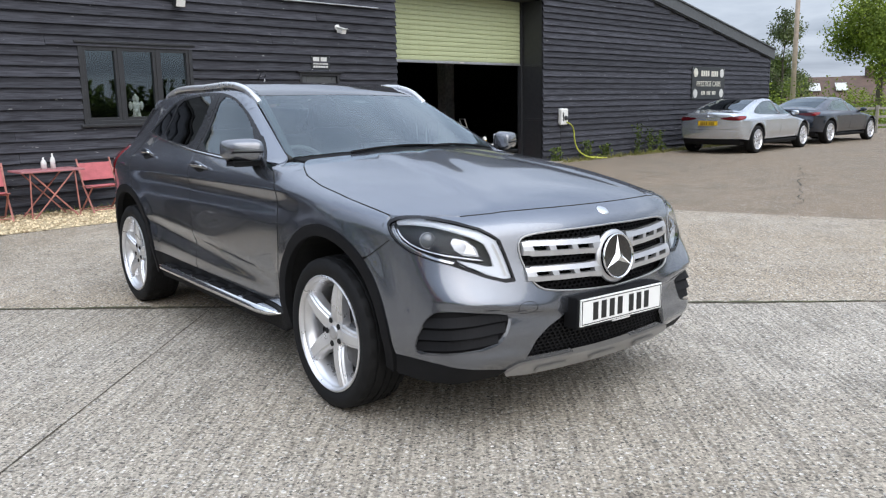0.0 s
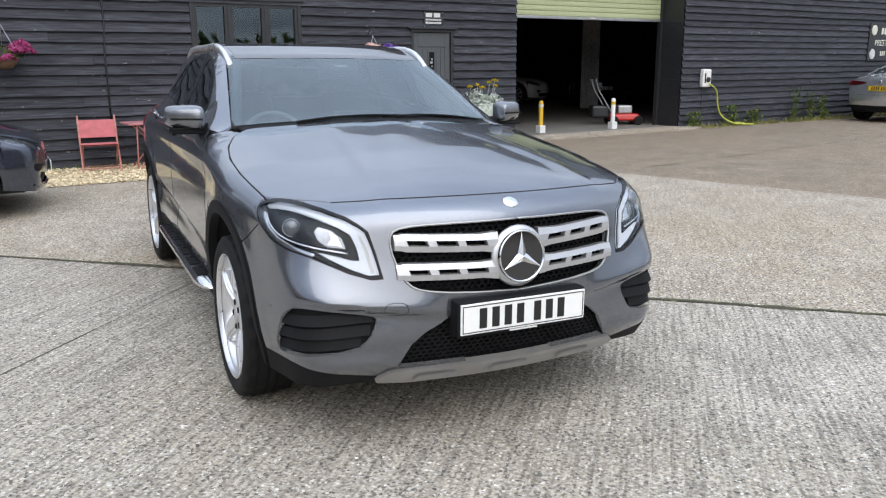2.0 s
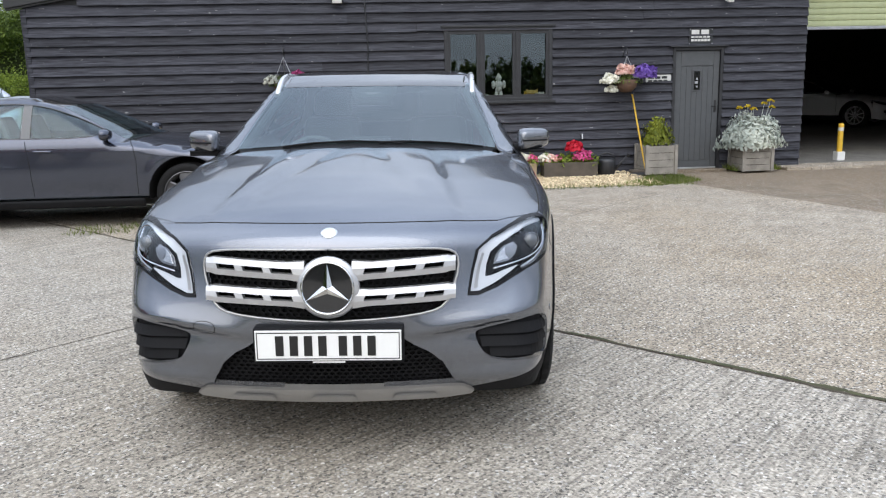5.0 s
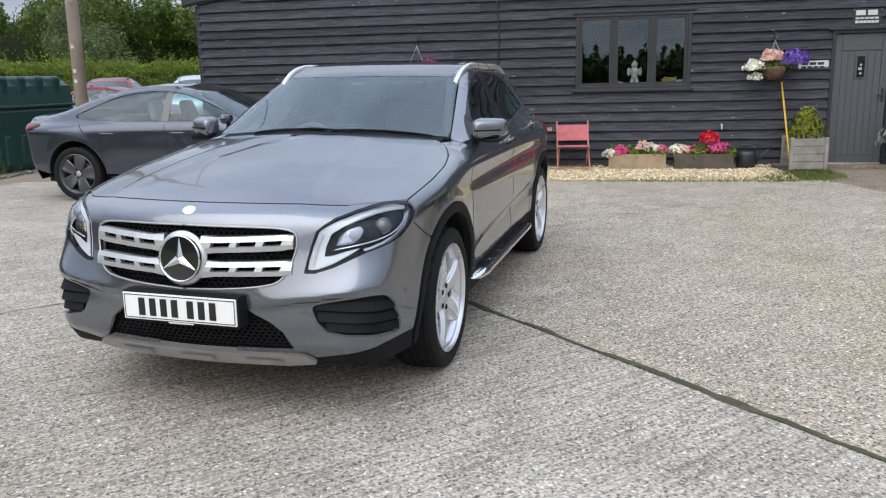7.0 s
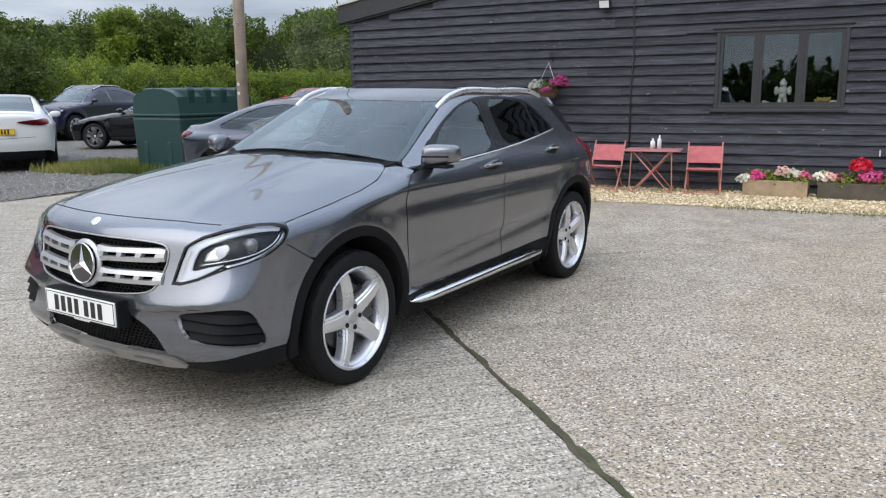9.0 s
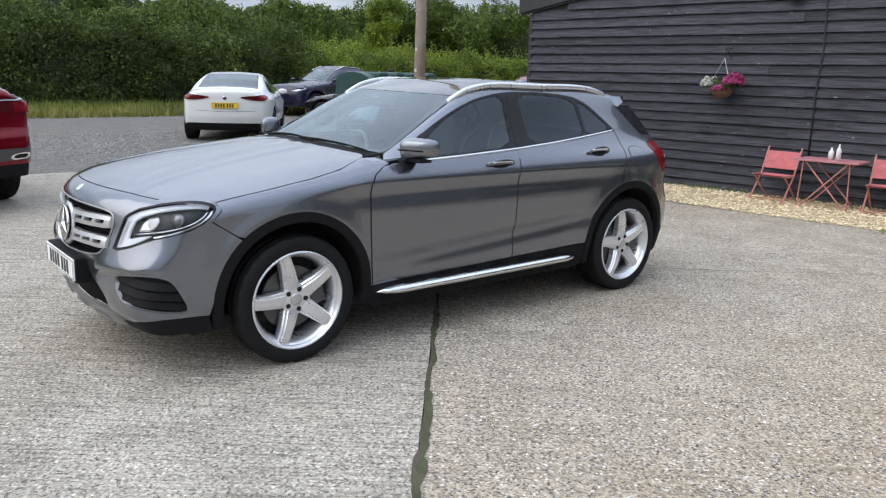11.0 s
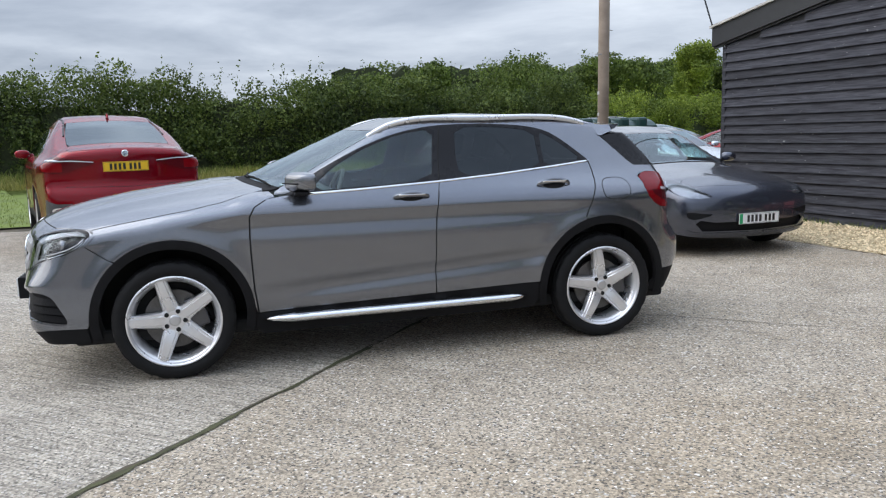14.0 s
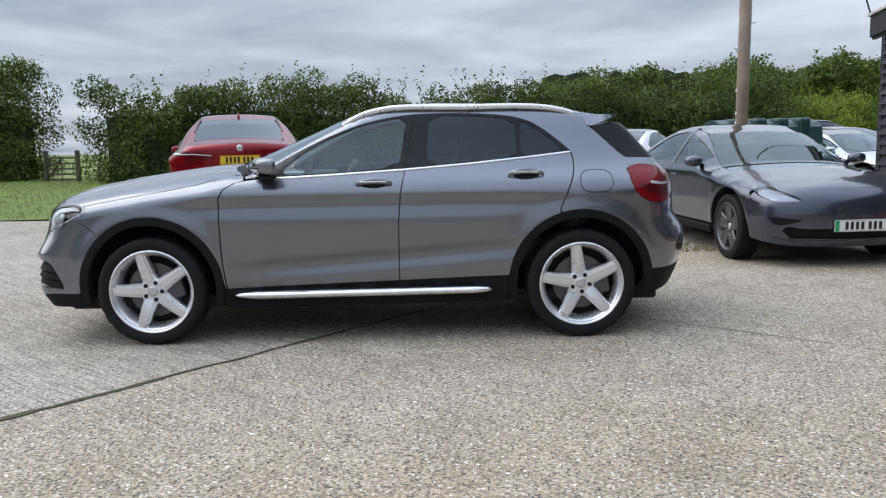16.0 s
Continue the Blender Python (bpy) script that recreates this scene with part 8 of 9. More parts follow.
def watering_can(m):
    w = thing("watering_can", m, "black plastic watering can on the gravel", "watering can")
    part("body", lathe([(0.0, 0.0), (0.125, 0.004), (0.135, 0.02), (0.135, 0.19), (0.125, 0.235), (0.09, 0.25), (0.0, 0.25)], 28), M_BLACKPLASTIC, w, smooth=True)
    part("handle", tube([(-0.12, 0, 0.20), (-0.10, 0, 0.30), (0.0, 0, 0.335), (0.10, 0, 0.30), (0.12, 0, 0.20)], 0.014, 8), M_BLACKPLASTIC, w, smooth=True)
    part("spout", tube([(0.12, 0, 0.06), (0.22, 0, 0.18), (0.30, 0, 0.27)], [0.026, 0.018, 0.013], 10), M_BLACKPLASTIC, w, smooth=True)
    part("rose", lathe([(0.012, 0.0), (0.035, 0.05), (0.0, 0.055)], 16), M_BLACKPLASTIC, w).matrix_local = pose(0.30, 0, 0.27, 0, 50, 0)


watering_can(pose(-3.02, -0.40, 0.012, 0, 0, -10))


def square_planter(m, w, h, label, mat):
    p = thing("square_planter", m, label, "planter", "wooden planters by the door")
    n = 4
    for k in range(n):
        z0, z1 = h * k / n + 0.004, h * (k + 1) / n - 0.002
        for y in (-w / 2, w / 2):
            part("slat", box((-w / 2, y - 0.012, z0), (w / 2, y + 0.012, z1), 0.004), mat, p)
        for x in (-w / 2 + 0.012, w / 2 - 0.012):
            part("slat", box((x - 0.012, -w / 2 + 0.013, z0), (x + 0.012, w / 2 - 0.013, z1), 0.004), mat, p)
    for sx in (-1, 1):
        for sy in (-1, 1):
            part("corner_post", box((sx * (w / 2) - 0.025, sy * (w / 2 + 0.012) - 0.022, 0.0), (sx * (w / 2) + 0.025, sy * (w / 2 + 0.012) + 0.022, h + 0.012), 0.004), mat, p)
    part("soil", box((-w / 2 + 0.03, -w / 2 + 0.02, 0.05), (w / 2 - 0.03, w / 2 - 0.02, h - 0.03)), M_SOIL, p)
    return p


pl = square_planter(pose(-2.22, -0.36, 0.0), 0.46, 0.44, "grey wooden planter with a small golden shrub", M_WOODGREY)
shrub = thing("small_shrub", pose(-2.22, -0.36, 0.41), "small bushy golden-green shrub in the planter", "shrub")
for k, (dx, dy, hh) in enumerate(((0, 0, 0.24), (0.07, 0.03, 0.20), (-0.08, -0.02, 0.18), (0.02, -0.07, 0.2))):
    part("stem", tube([(dx * 0.3, dy * 0.3, 0.0), (dx, dy, hh)], [0.010, 0.004], 6), M_BARK, shrub)
pp, nn_ = mound((0.0, 0, 0.10), 0.25, 0.23, 0.42, 1100, 31, 0.3)
leaf_cloud("leaves", pp, nn_, 0.05, M_LEAF_GOLD, shrub, seed=31)
square_planter(pose(-0.66, -0.36, 0.0), 0.46, 0.40, "grey wooden planter with a silver-leaved plant", M_WOODGREY)
silver = thing("silver_plant", pose(-0.66, -0.36, 0.37), "bushy silver-leaved plant with yellow button flowers", "plant")
for k in range(7):
    a = k * 0.9
    part("stem", tube([(0.02 * math.cos(a), 0.02 * math.sin(a), 0.0), (0.2 * math.cos(a), 0.2 * math.sin(a), 0.30)], [0.009, 0.004], 6), M_LEAF_SILVER, silver)
pp, nn_ = mound((0.0, -0.02, 0.06), 0.52, 0.40, 0.52, 3600, 41, 0.30)
leaf_cloud("leaves", pp, nn_, 0.075, M_LEAF_SILVER, silver, seed=41, aspect=0.45)
for k, (x, y, z) in enumerate(((-0.12, -0.05, 0.62), (0.18, 0.0, 0.66), (0.24, -0.06, 0.70), (-0.20, 0.05, 0.60), (-0.04, -0.08, 0.58), (0.32, 0.02, 0.60))):
    part("flower_stem", tube([(x * 0.5, y, 0.2), (x, y, z)], 0.004, 5), M_LEAF_SILVER, silver)
    pp, nn_ = mound((x, y, z), 0.045, 0.045, 0.035, 40, 43 + k, 0.6)
    leaf_cloud("bloom", pp, nn_, 0.03, M_YELLOWPETAL, silver, seed=45 + k, aspect=0.9)


def hanging_basket(x, z, blooms, label, seed):
    h = thing("hanging_basket", pose(x, -0.24, z), label, "hanging basket", "hanging baskets on the wall")
    part("basket", lathe([(0.0, -0.19), (0.08, -0.18), (0.15, -0.11), (0.175, 0.0), (0.165, 0.005), (0.0, -0.01)], 24), M_WICKER, h, smooth=True)
    for k in range(3):
        a = radians(90 + 120 * k)
        part("chain", tube([(0.17 * math.cos(a), 0.17 * math.sin(a), 0.0), (0.0, 0.0, 0.36)], 0.004, 5), M_STEEL, h)
    br = part("bracket", tube([(0, 0.22, 0.30), (0, 0.22, 0.52), (0, 0.19, 0.50), (0, -0.02, 0.48), (0, -0.03, 0.42), (0, 0.0, 0.38)], 0.007, 6), M_BLACKPLASTIC, h, "black iron bracket")
    part("brace", tube([(0, 0.22, 0.34), (0, 0.08, 0.47)], 0.005, 5), M_BLACKPLASTIC, br)
    p, n = mound((0, 0, -0.03), 0.25, 0.2, 0.16, 420, seed, 0.5)
    leaf_cloud("leaves", p, n, 0.04, M_LEAF_HEDGE, h, seed=seed)
    for k, (cx, cy, cz, r, mt, m) in enumerate(blooms):
        p, n = mound((cx, cy, cz), r * 1.12, r * 0.95, r * 1.0, m * 2, seed + 7 + k, 0.7)
        leaf_cloud("bloom", p, n, 0.045, mt, h, seed=seed + 20 + k, aspect=0.9)


hanging_basket(-7.88, 1.52, [(-0.17, -0.06, 0.0, 0.12, M_WHITEPETAL, 110), (-0.05, -0.10, -0.02, 0.07, M_PURPLE, 40), (0.19, -0.06, 0.03, 0.14, M_PINK, 210), (0.02, -0.12, -0.06, 0.09, M_PINK, 70)], "wicker hanging basket with pink petunias and white lobelia", 61)
hanging_basket(-2.68, 1.44, [(-0.27, -0.05, -0.02, 0.14, M_WHITEPETAL, 200), (-0.05, -0.07, 0.12, 0.14, M_PALEPINK, 200), (0.26, -0.05, 0.06, 0.18, M_PURPLE, 420), (-0.25, -0.06, -0.16, 0.09, M_WHITEPETAL, 60)], "wicker hanging basket with purple, pink and white flowers", 71)

broom = thing("broom", pose(-2.50, -0.48, 0.0), "broom with a yellow handle leaning on the planter", "broom")
part("handle", tube([(0.06, -0.05, 0.07), (-0.02, 0.42, 1.22)], 0.014, 8), M_YELLOW, broom)
part("head", box((-0.20, -0.10, 0.04), (0.28, -0.02, 0.085), 0.01), M_WOODDARK, broom)
part("bristles", box((-0.20, -0.105, 0.0), (0.28, -0.015, 0.04), 0.0, None, 0.85), M_BLACKPLASTIC, broom)


def text_part(txt, size, m, mat, parent, depth=0.003):
    cu = bpy.data.curves.new("lettering", "FONT")
    cu.body, cu.size, cu.extrude, cu.align_x, cu.align_y = txt, size, depth, "CENTER", "CENTER"
    tmp = bpy.data.objects.new("lettering", cu)
    scene.collection.objects.link(tmp)
    me = bpy.data.meshes.new_from_object(tmp.evaluated_get(bpy.context.evaluated_depsgraph_get()))
    bpy.data.objects.remove(tmp)
    me.materials.clear()
    me.materials.append(mat)
    ob = new("lettering", me)
    ob.parent = parent
    ob.matrix_local = m @ Matrix.Rotation(radians(90), 4, "X")
    return ob


def big_sign():
    s = thing("wall_sign", pose(11.55, -0.05, 1.36), "black painted sign board with cream lettering and round emblems", "sign")
    W, H = 2.0, 0.93
    part("sign_board", box((0, -0.02, 0), (W, 0.02, H), 0.006), M_SIGN, s)
    text_part("PRESTIGE CARS", 0.215, Matrix.Translation((W / 2, -0.024, 0.44)), M_LETTER, s)
    x = 0.52
    for wd in (0.13, 0.13, 0.13, 0.13, 0.0, 0.11, 0.11, 0.11, 0.11):
        if wd:
            part("name_bar", box((x, -0.026, 0.66), (x + wd * 0.72, -0.0205, 0.82)), M_LETTER, s)
        x += wd if wd else 0.10
    x = 0.56
    for k in range(11):
        if k not in (3, 7):
            part("number_bar", box((x, -0.026, 0.13), (x + 0.05, -0.0205, 0.24)), M_LETTER, s)
        x += 0.082
    for cx, cz, mt in ((0.20, 0.76, M_LETTER), (W - 0.20, 0.76, M_SIGNW), (0.20, 0.17, M_SIGNW), (W - 0.20, 0.17, M_SIGNW)):
        bm = lathe([(0.0, 0.006), (0.085, 0.006), (0.09, 0.0), (0.105, 0.0), (0.11, 0.006), (0.125, 0.004), (0.125, -0.004)], 32)
        bmesh.ops.transform(bm, matrix=Matrix.Translation((cx, -0.022, cz)) @ Matrix.Rotation(radians(90), 4, "X") @ Matrix.Diagonal((1, 1, 1, 1)), verts=bm.verts[:])
        part("emblem_disc", bm, mt, s)
    for cx in (0.05, W - 0.05):
        for cz in (0.05, H - 0.05):
            part("screw", box((cx - 0.012, -0.026, cz - 0.012), (cx + 0.012, -0.02, cz + 0.012), 0.003), M_STEEL, s)


big_sign()


def small_sign(x0, x1, z0, z1, rows, label, plate=M_SIGN, ink=M_SIGNW):
    s = thing("small_sign", pose(x0, -0.042, z0), label, "sign")
    W, H = x1 - x0, z1 - z0
    part("sign_plate", box((0, -0.006, 0), (W, 0.006, H), 0.002), plate, s)
    for k, (za, zb, segs) in enumerate(rows):
        x = W * 0.10
        step = W * 0.8 / segs
        for j in range(segs):
            part("text_bar", box((x, -0.009, H * za), (x + step * 0.8, -0.0062, H * zb)), ink, s)
            x += step
    for cx in (0.015, W - 0.015):
        for cz in (0.015, H - 0.015):
            part("screw", box((cx - 0.006, -0.009, cz - 0.006), (cx + 0.006, -0.006, cz + 0.006)), M_STEEL, s)


small_sign(-1.62, -1.225, 1.962, 2.206, ((0.64, 0.92, 2), (0.42, 0.54, 5), (0.20, 0.34, 6)), "small dark sign over the door with white lines of writing")
small_sign(-2.30, -1.89, 1.385, 1.51, ((0.52, 0.82, 3), (0.16, 0.38, 4)), "small pale plaque beside the door", M_SIGNW, M_SIGN)


def charger():
    c = thing("wall_charger", pose(5.43, -0.04, 1.02), "white wall charger with a coiled yellow-green cable", "charger")
    part("case", box((-0.13, -0.11, -0.19), (0.13, 0.0, 0.19), 0.03), M_WHITEPLASTIC, c)
    part("socket", lathe([(0.055, 0.0), (0.055, 0.025), (0.04, 0.03), (0.0, 0.03)], 20), M_BLACKPLASTIC, c).matrix_local = pose(0.02, -0.11, -0.03, 90, 0, 0)
    part("indicator", box((-0.09, -0.114, -0.10), (-0.05, -0.11, 0.10)), M_LAMPBLACK, c)
    pts = [(0.05, -0.12, -0.12), (0.20, -0.16, -0.20), (0.32, -0.14, -0.34), (0.36, -0.12, -0.55), (0.42, -0.16, -0.78), (0.56, -0.25, -0.92), (0.80, -0.35, -1.005), (1.05, -0.35, -0.99), (1.02, -0.20, -0.98), (0.84, -0.22, -0.97), (0.88, -0.42, -1.0), (1.15, -0.5, -1.005)]
    pts = rounded(pts, 2, closed=False)
    part("cable", tube(pts, 0.016, 8), M_CABLE, c, "yellow-green charging cable", smooth=True)
    part("conduit", tube([(-0.02, 0.0, -0.19), (-0.02, 0.0, -0.98)], 0.012, 8), M_BLACKPLASTIC, c)


charger()


def flood_lamp(x, z, label):
    f = thing("flood_lamp", pose(x, -0.04, z), label, "lamp")
    part("bracket", box((-0.03, -0.07, -0.02), (0.03, 0.0, 0.05), 0.005), M_STEEL, f)
    part("housing", box((-0.085, -0.17, -0.065), (0.085, -0.06, 0.065), 0.015, Matrix.Rotation(radians(18), 4, "X")), M_BLACKPLASTIC, f)
    part("lens", box((-0.07, -0.176, -0.05), (0.07, -0.170, 0.05), 0.003, Matrix.Rotation(radians(18), 4, "X")), M_WHITEPLASTIC, f)


flood_lamp(-7.06, 2.74, "black flood lamp with a white lens on the boards")
flood_lamp(-4.0, 2.93, "black flood lamp with a white lens on the boards")


def wall_camera(x, z):
    f = thing("security_camera", pose(x, -0.04, z), "white security camera on a wall bracket", "camera")
    part("mount", lathe([(0.05, 0.0), (0.05, 0.02), (0.03, 0.04), (0, 0.04)], 20), M_WHITEPLASTIC, f).matrix_local = pose(0, 0, 0, 90, 0, 0)
    part("arm", tube([(0, -0.03, 0), (0, -0.10, -0.02)], 0.014, 8), M_WHITEPLASTIC, f)
    part("body", box((-0.045, -0.22, -0.075), (0.045, -0.06, 0.015), 0.012, Matrix.Rotation(radians(14), 4, "X")), M_WHITEPLASTIC, f)
    part("sun_hood", box((-0.055, -0.26, 0.015), (0.055, -0.05, 0.022), 0.003, Matrix.Rotation(radians(14), 4, "X")), M_WHITEPLASTIC, f)


wall_camera(-1.04, 2.70)
tagged(part("wall_cable", tube([(-6.66, -0.05, 0.60), (-6.66, -0.05, 1.5), (-6.63, -0.05, 2.0), (-6.655, -0.05, 2.6), (-6.65, -0.05, 3.2)], 0.012, 8), M_BLACKPLASTIC, smooth=True), "thin black cable clipped up the boarded wall", "cable")
rail = thing("wall_rail", pose(-2.2, -0.04, 3.08), "thin horizontal metal rail fixed to the boards", "rail")
part("bar", tube([(0, -0.06, 0), (2.06, -0.06, 0.0)], 0.012, 8), M_STEEL, rail)
for x in (0.1, 1.0, 1.95):
    part("bracket", box((x - 0.01, -0.07, -0.015), (x + 0.01, 0.0, 0.015)), M_STEEL, rail)
tagged(part("tap", tube([(-3.33, -0.03, 0.62), (-3.33, -0.10, 0.62), (-3.33, -0.12, 0.55)], 0.012, 8), M_STEEL), "outdoor tap fixed to the boarded wall", "tap")


def plain_figure():
    """A plain white ornament on the inner sill."""
    bm = bmesh.new()
    for c, r in (((0, 0, 0.325), (0.050, 0.045, 0.052)), ((0, 0, 0.225), (0.065, 0.045, 0.075)), ((0, 0, 0.150), (0.055, 0.045, 0.055)), ((-0.035, 0, 0.065), (0.032, 0.034, 0.072)), ((0.035, 0, 0.065), (0.032, 0.034, 0.072)), ((-0.085, 0, 0.225), (0.030, 0.028, 0.065)), ((0.085, 0, 0.225), (0.030, 0.028, 0.065)), ((0, 0.0, 0.375), (0.022, 0.022, 0.022))):
        g = bmesh.ops.create_icosphere(bm, subdivisions=2, radius=1.0, matrix=Matrix.Translation(c) @ Matrix.Diagonal((*r, 1)))
    o = part("ornament", bm, M_WHITEPLASTIC, smooth=True)
    o.matrix_world = pose(-4.59, 0.27, 1.192)
    tagged(o, "plain white figure ornament on the window shelf", "ornament")


plain_figure()
for x, w, h, mt, lab, nm in ((-4.10, 0.16, 0.11, M_YELLOW, "small yellow wooden box on the window shelf", "small_box"), (-3.95, 0.10, 0.07, M_WHITEPLASTIC, "white carton on the window shelf", "carton"), (-4.83, 0.05, 0.09, M_WHITEPLASTIC, "white mug on the window shelf", "mug")):
    o = part(nm, box((-w / 2, -0.03, 0), (w / 2, 0.03, h), 0.006), mt)
    o.matrix_world = pose(x, 0.26, 1.192)
    tagged(o, lab, nm.replace("_", " "))


def bollard(x, y, mat, label):
    b = thing("bollard", pose(x, y, 0.012), label, "bollard", "bollards in the garage opening")
    part("base", box((-0.07, -0.07, 0), (0.07, 0.07, 0.15), 0.01), M_WHITEPLASTIC, b)
    part("post", lathe([(0.045, 0.15), (0.045, 0.60), (0.035, 0.625), (0.0, 0.63)], 20), mat, b, smooth=True)
    part("band", lathe([(0.0465, 0.50), (0.0465, 0.56)], 20), M_SIGNW if mat is M_YELLOW else M_YELLOW, b)


bollard(1.36, 0.47, M_YELLOW, "yellow steel bollard on a white base")
bollard(3.19, 0.36, M_WHITEPLASTIC, "white steel bollard with a yellow band")


def mower(m):
    w = thing("lawn_mower", m, "red petrol lawn mower with a folded tube handle", "lawn mower")
    RED = simple("mower_red", (0.5, 0.03, 0.025), 0.35, var=0.1)
    part("deck", box((-0.25, -0.35, 0.09), (0.25, 0.35, 0.24), 0.05, None, 0.85), RED, w)
    part("engine", box((-0.15, -0.16, 0.24), (0.15, 0.16, 0.42), 0.03), M_STEEL, w)
    for sx in (-1, 1):
        for sy in (-1, 1):
            part("wheel", lathe([(0.0, -0.02), (0.09, -0.02), (0.10, 0.0), (0.09, 0.02), (0.0, 0.02)], 20, "x"), M_RUBBER, w).matrix_local = pose(0.27 * sx, 0.27 * sy, 0.10)
        part("handle_tube", tube([(0.22 * sx, 0.28, 0.20), (0.22 * sx, 0.62, 0.75), (0.22 * sx, 0.70, 1.00)], 0.012, 8), M_STEEL, w)
    part("handle_grip", tube([(-0.22, 0.70, 1.0), (0.22, 0.70, 1.0)], 0.016, 8), M_BLACKPLASTIC, w)
    part("grass_box", box((-0.2, 0.36, 0.15), (0.2, 0.75, 0.42), 0.05), M_BLACKPLASTIC, w)


mower(pose(4.28, 1.15, 0.012, 0, 0, 60))


# ---- yard: poles, tank, fence, far houses ----
def telegraph_pole(m, h, r, label):
    p = thing("telegraph_pole", m, label, "pole", "telegraph poles")
    part("shaft", tube([(0.0, 0, -0.3), (0.0, 0, h * 0.5), (0.0, 0, h)], [r, r * 0.93, r * 0.82], 18), M_POLE, p, smooth=True)
    for z in (1.45, 1.60, 1.95):
        part("tag", box((-0.02, -r - 0.006, z), (0.025, -r + 0.002, z + 0.05)), M_SIGNW, p)
    part("step_bolt", tube([(0.05, -r * 0.8, 2.6), (0.05, -r - 0.10, 2.6)], 0.01, 6), M_STEEL, p)
    part("step_bolt", tube([(-0.05, r * 0.8, 3.0), (-0.05, r + 0.10, 3.0)], 0.01, 6), M_STEEL, p)
    part("cap_insulator", tube([(0, 0, h), (0, 0, h + 0.12)], 0.05, 10), M_LAMPBLACK, p)


telegraph_pole(pose(-12.82, -1.45, 0, 0, 0.8, 0), 8.2, 0.096, "weathered wooden telegraph pole at the edge of the yard")
telegraph_pole(pose(33.0, 5.6, 0, 0, 0.6, 30), 9.0, 0.13, "grey wooden telegraph pole beyond the parked cars")
tagged(part("overhead_wire", tube([(-12.82, -1.45, 8.1), (-12.2, -0.6, 5.2), (-11.72, -0.12, 2.95)], 0.012, 6), M_BLACKPLASTIC), "black overhead wire from pole to barn", "wire")


def oil_tank(m):
    t = thing("oil_tank", m, "dark green plastic oil tank with a ribbed lid", "tank")
    L, W, H = 1.85, 1.38, 1.08
    part("lower_shell", box((-L / 2, -W / 2, 0.0), (L / 2, W / 2, H), 0.07, None, 1.03), M_TANK, t)
    part("flange", box((-L / 2 - 0.045, -W / 2 - 0.045, H - 0.01), (L / 2 + 0.045, W / 2 + 0.045, H + 0.045), 0.02), M_TANK, t)
    bm = bmesh.new()
    rings = []
    for k in range(9):
        a = math.pi * k / 8
        rings.append([bm.verts.new((x, -math.cos(a) * W / 2 * 1.01, H + 0.04 + 0.22 * min(1, math.sin(a) * 4) + 0.26 * math.sin(a))) for x in (-L / 2, -L / 2 + 0.06, L / 2 - 0.06, L / 2)])
    for q, w in zip(rings, rings[1:]):
        for k in range(3):
            bm.faces.new((q[k], q[k + 1], w[k + 1], w[k]))
    bm.faces.new([r[0] for r in rings]); bm.faces.new([r[3] for r in rings][::-1])
    bmesh.ops.recalc_face_normals(bm, faces=bm.faces[:])
    part("lid", bm, M_TANK, t)
    for x in (-0.60, -0.20, 0.20, 0.60):
        part("lid_rib", box((x - 0.11, -W / 2 + 0.02, H + 0.20), (x + 0.11, W / 2 - 0.02, H + 0.53), 0.05), M_TANK, t)
    for x in (-0.7, -0.35, 0.0, 0.35, 0.7):
        for s in (-1, 1):
            part("side_rib", box((x - 0.07, s * W / 2 - 0.035, 0.10), (x + 0.07, s * W / 2 + 0.035, 0.62), 0.03), M_TANK, t)
    for y in (-0.35, 0.35):
        for s in (-1, 1):
            part("end_rib", box((s * L / 2 - 0.035, y - 0.06, 0.10), (s * L / 2 + 0.035, y + 0.06, 0.60), 0.03), M_TANK, t)
    part("filler_cap", lathe([(0.09, 0.0), (0.09, 0.06), (0.0, 0.065)], 20), M_BLACKPLASTIC, t).matrix_local = pose(0.0, 0, H + 0.52)


oil_tank(pose(-15.52, 0.30, -0.012, 0, 0, 83))


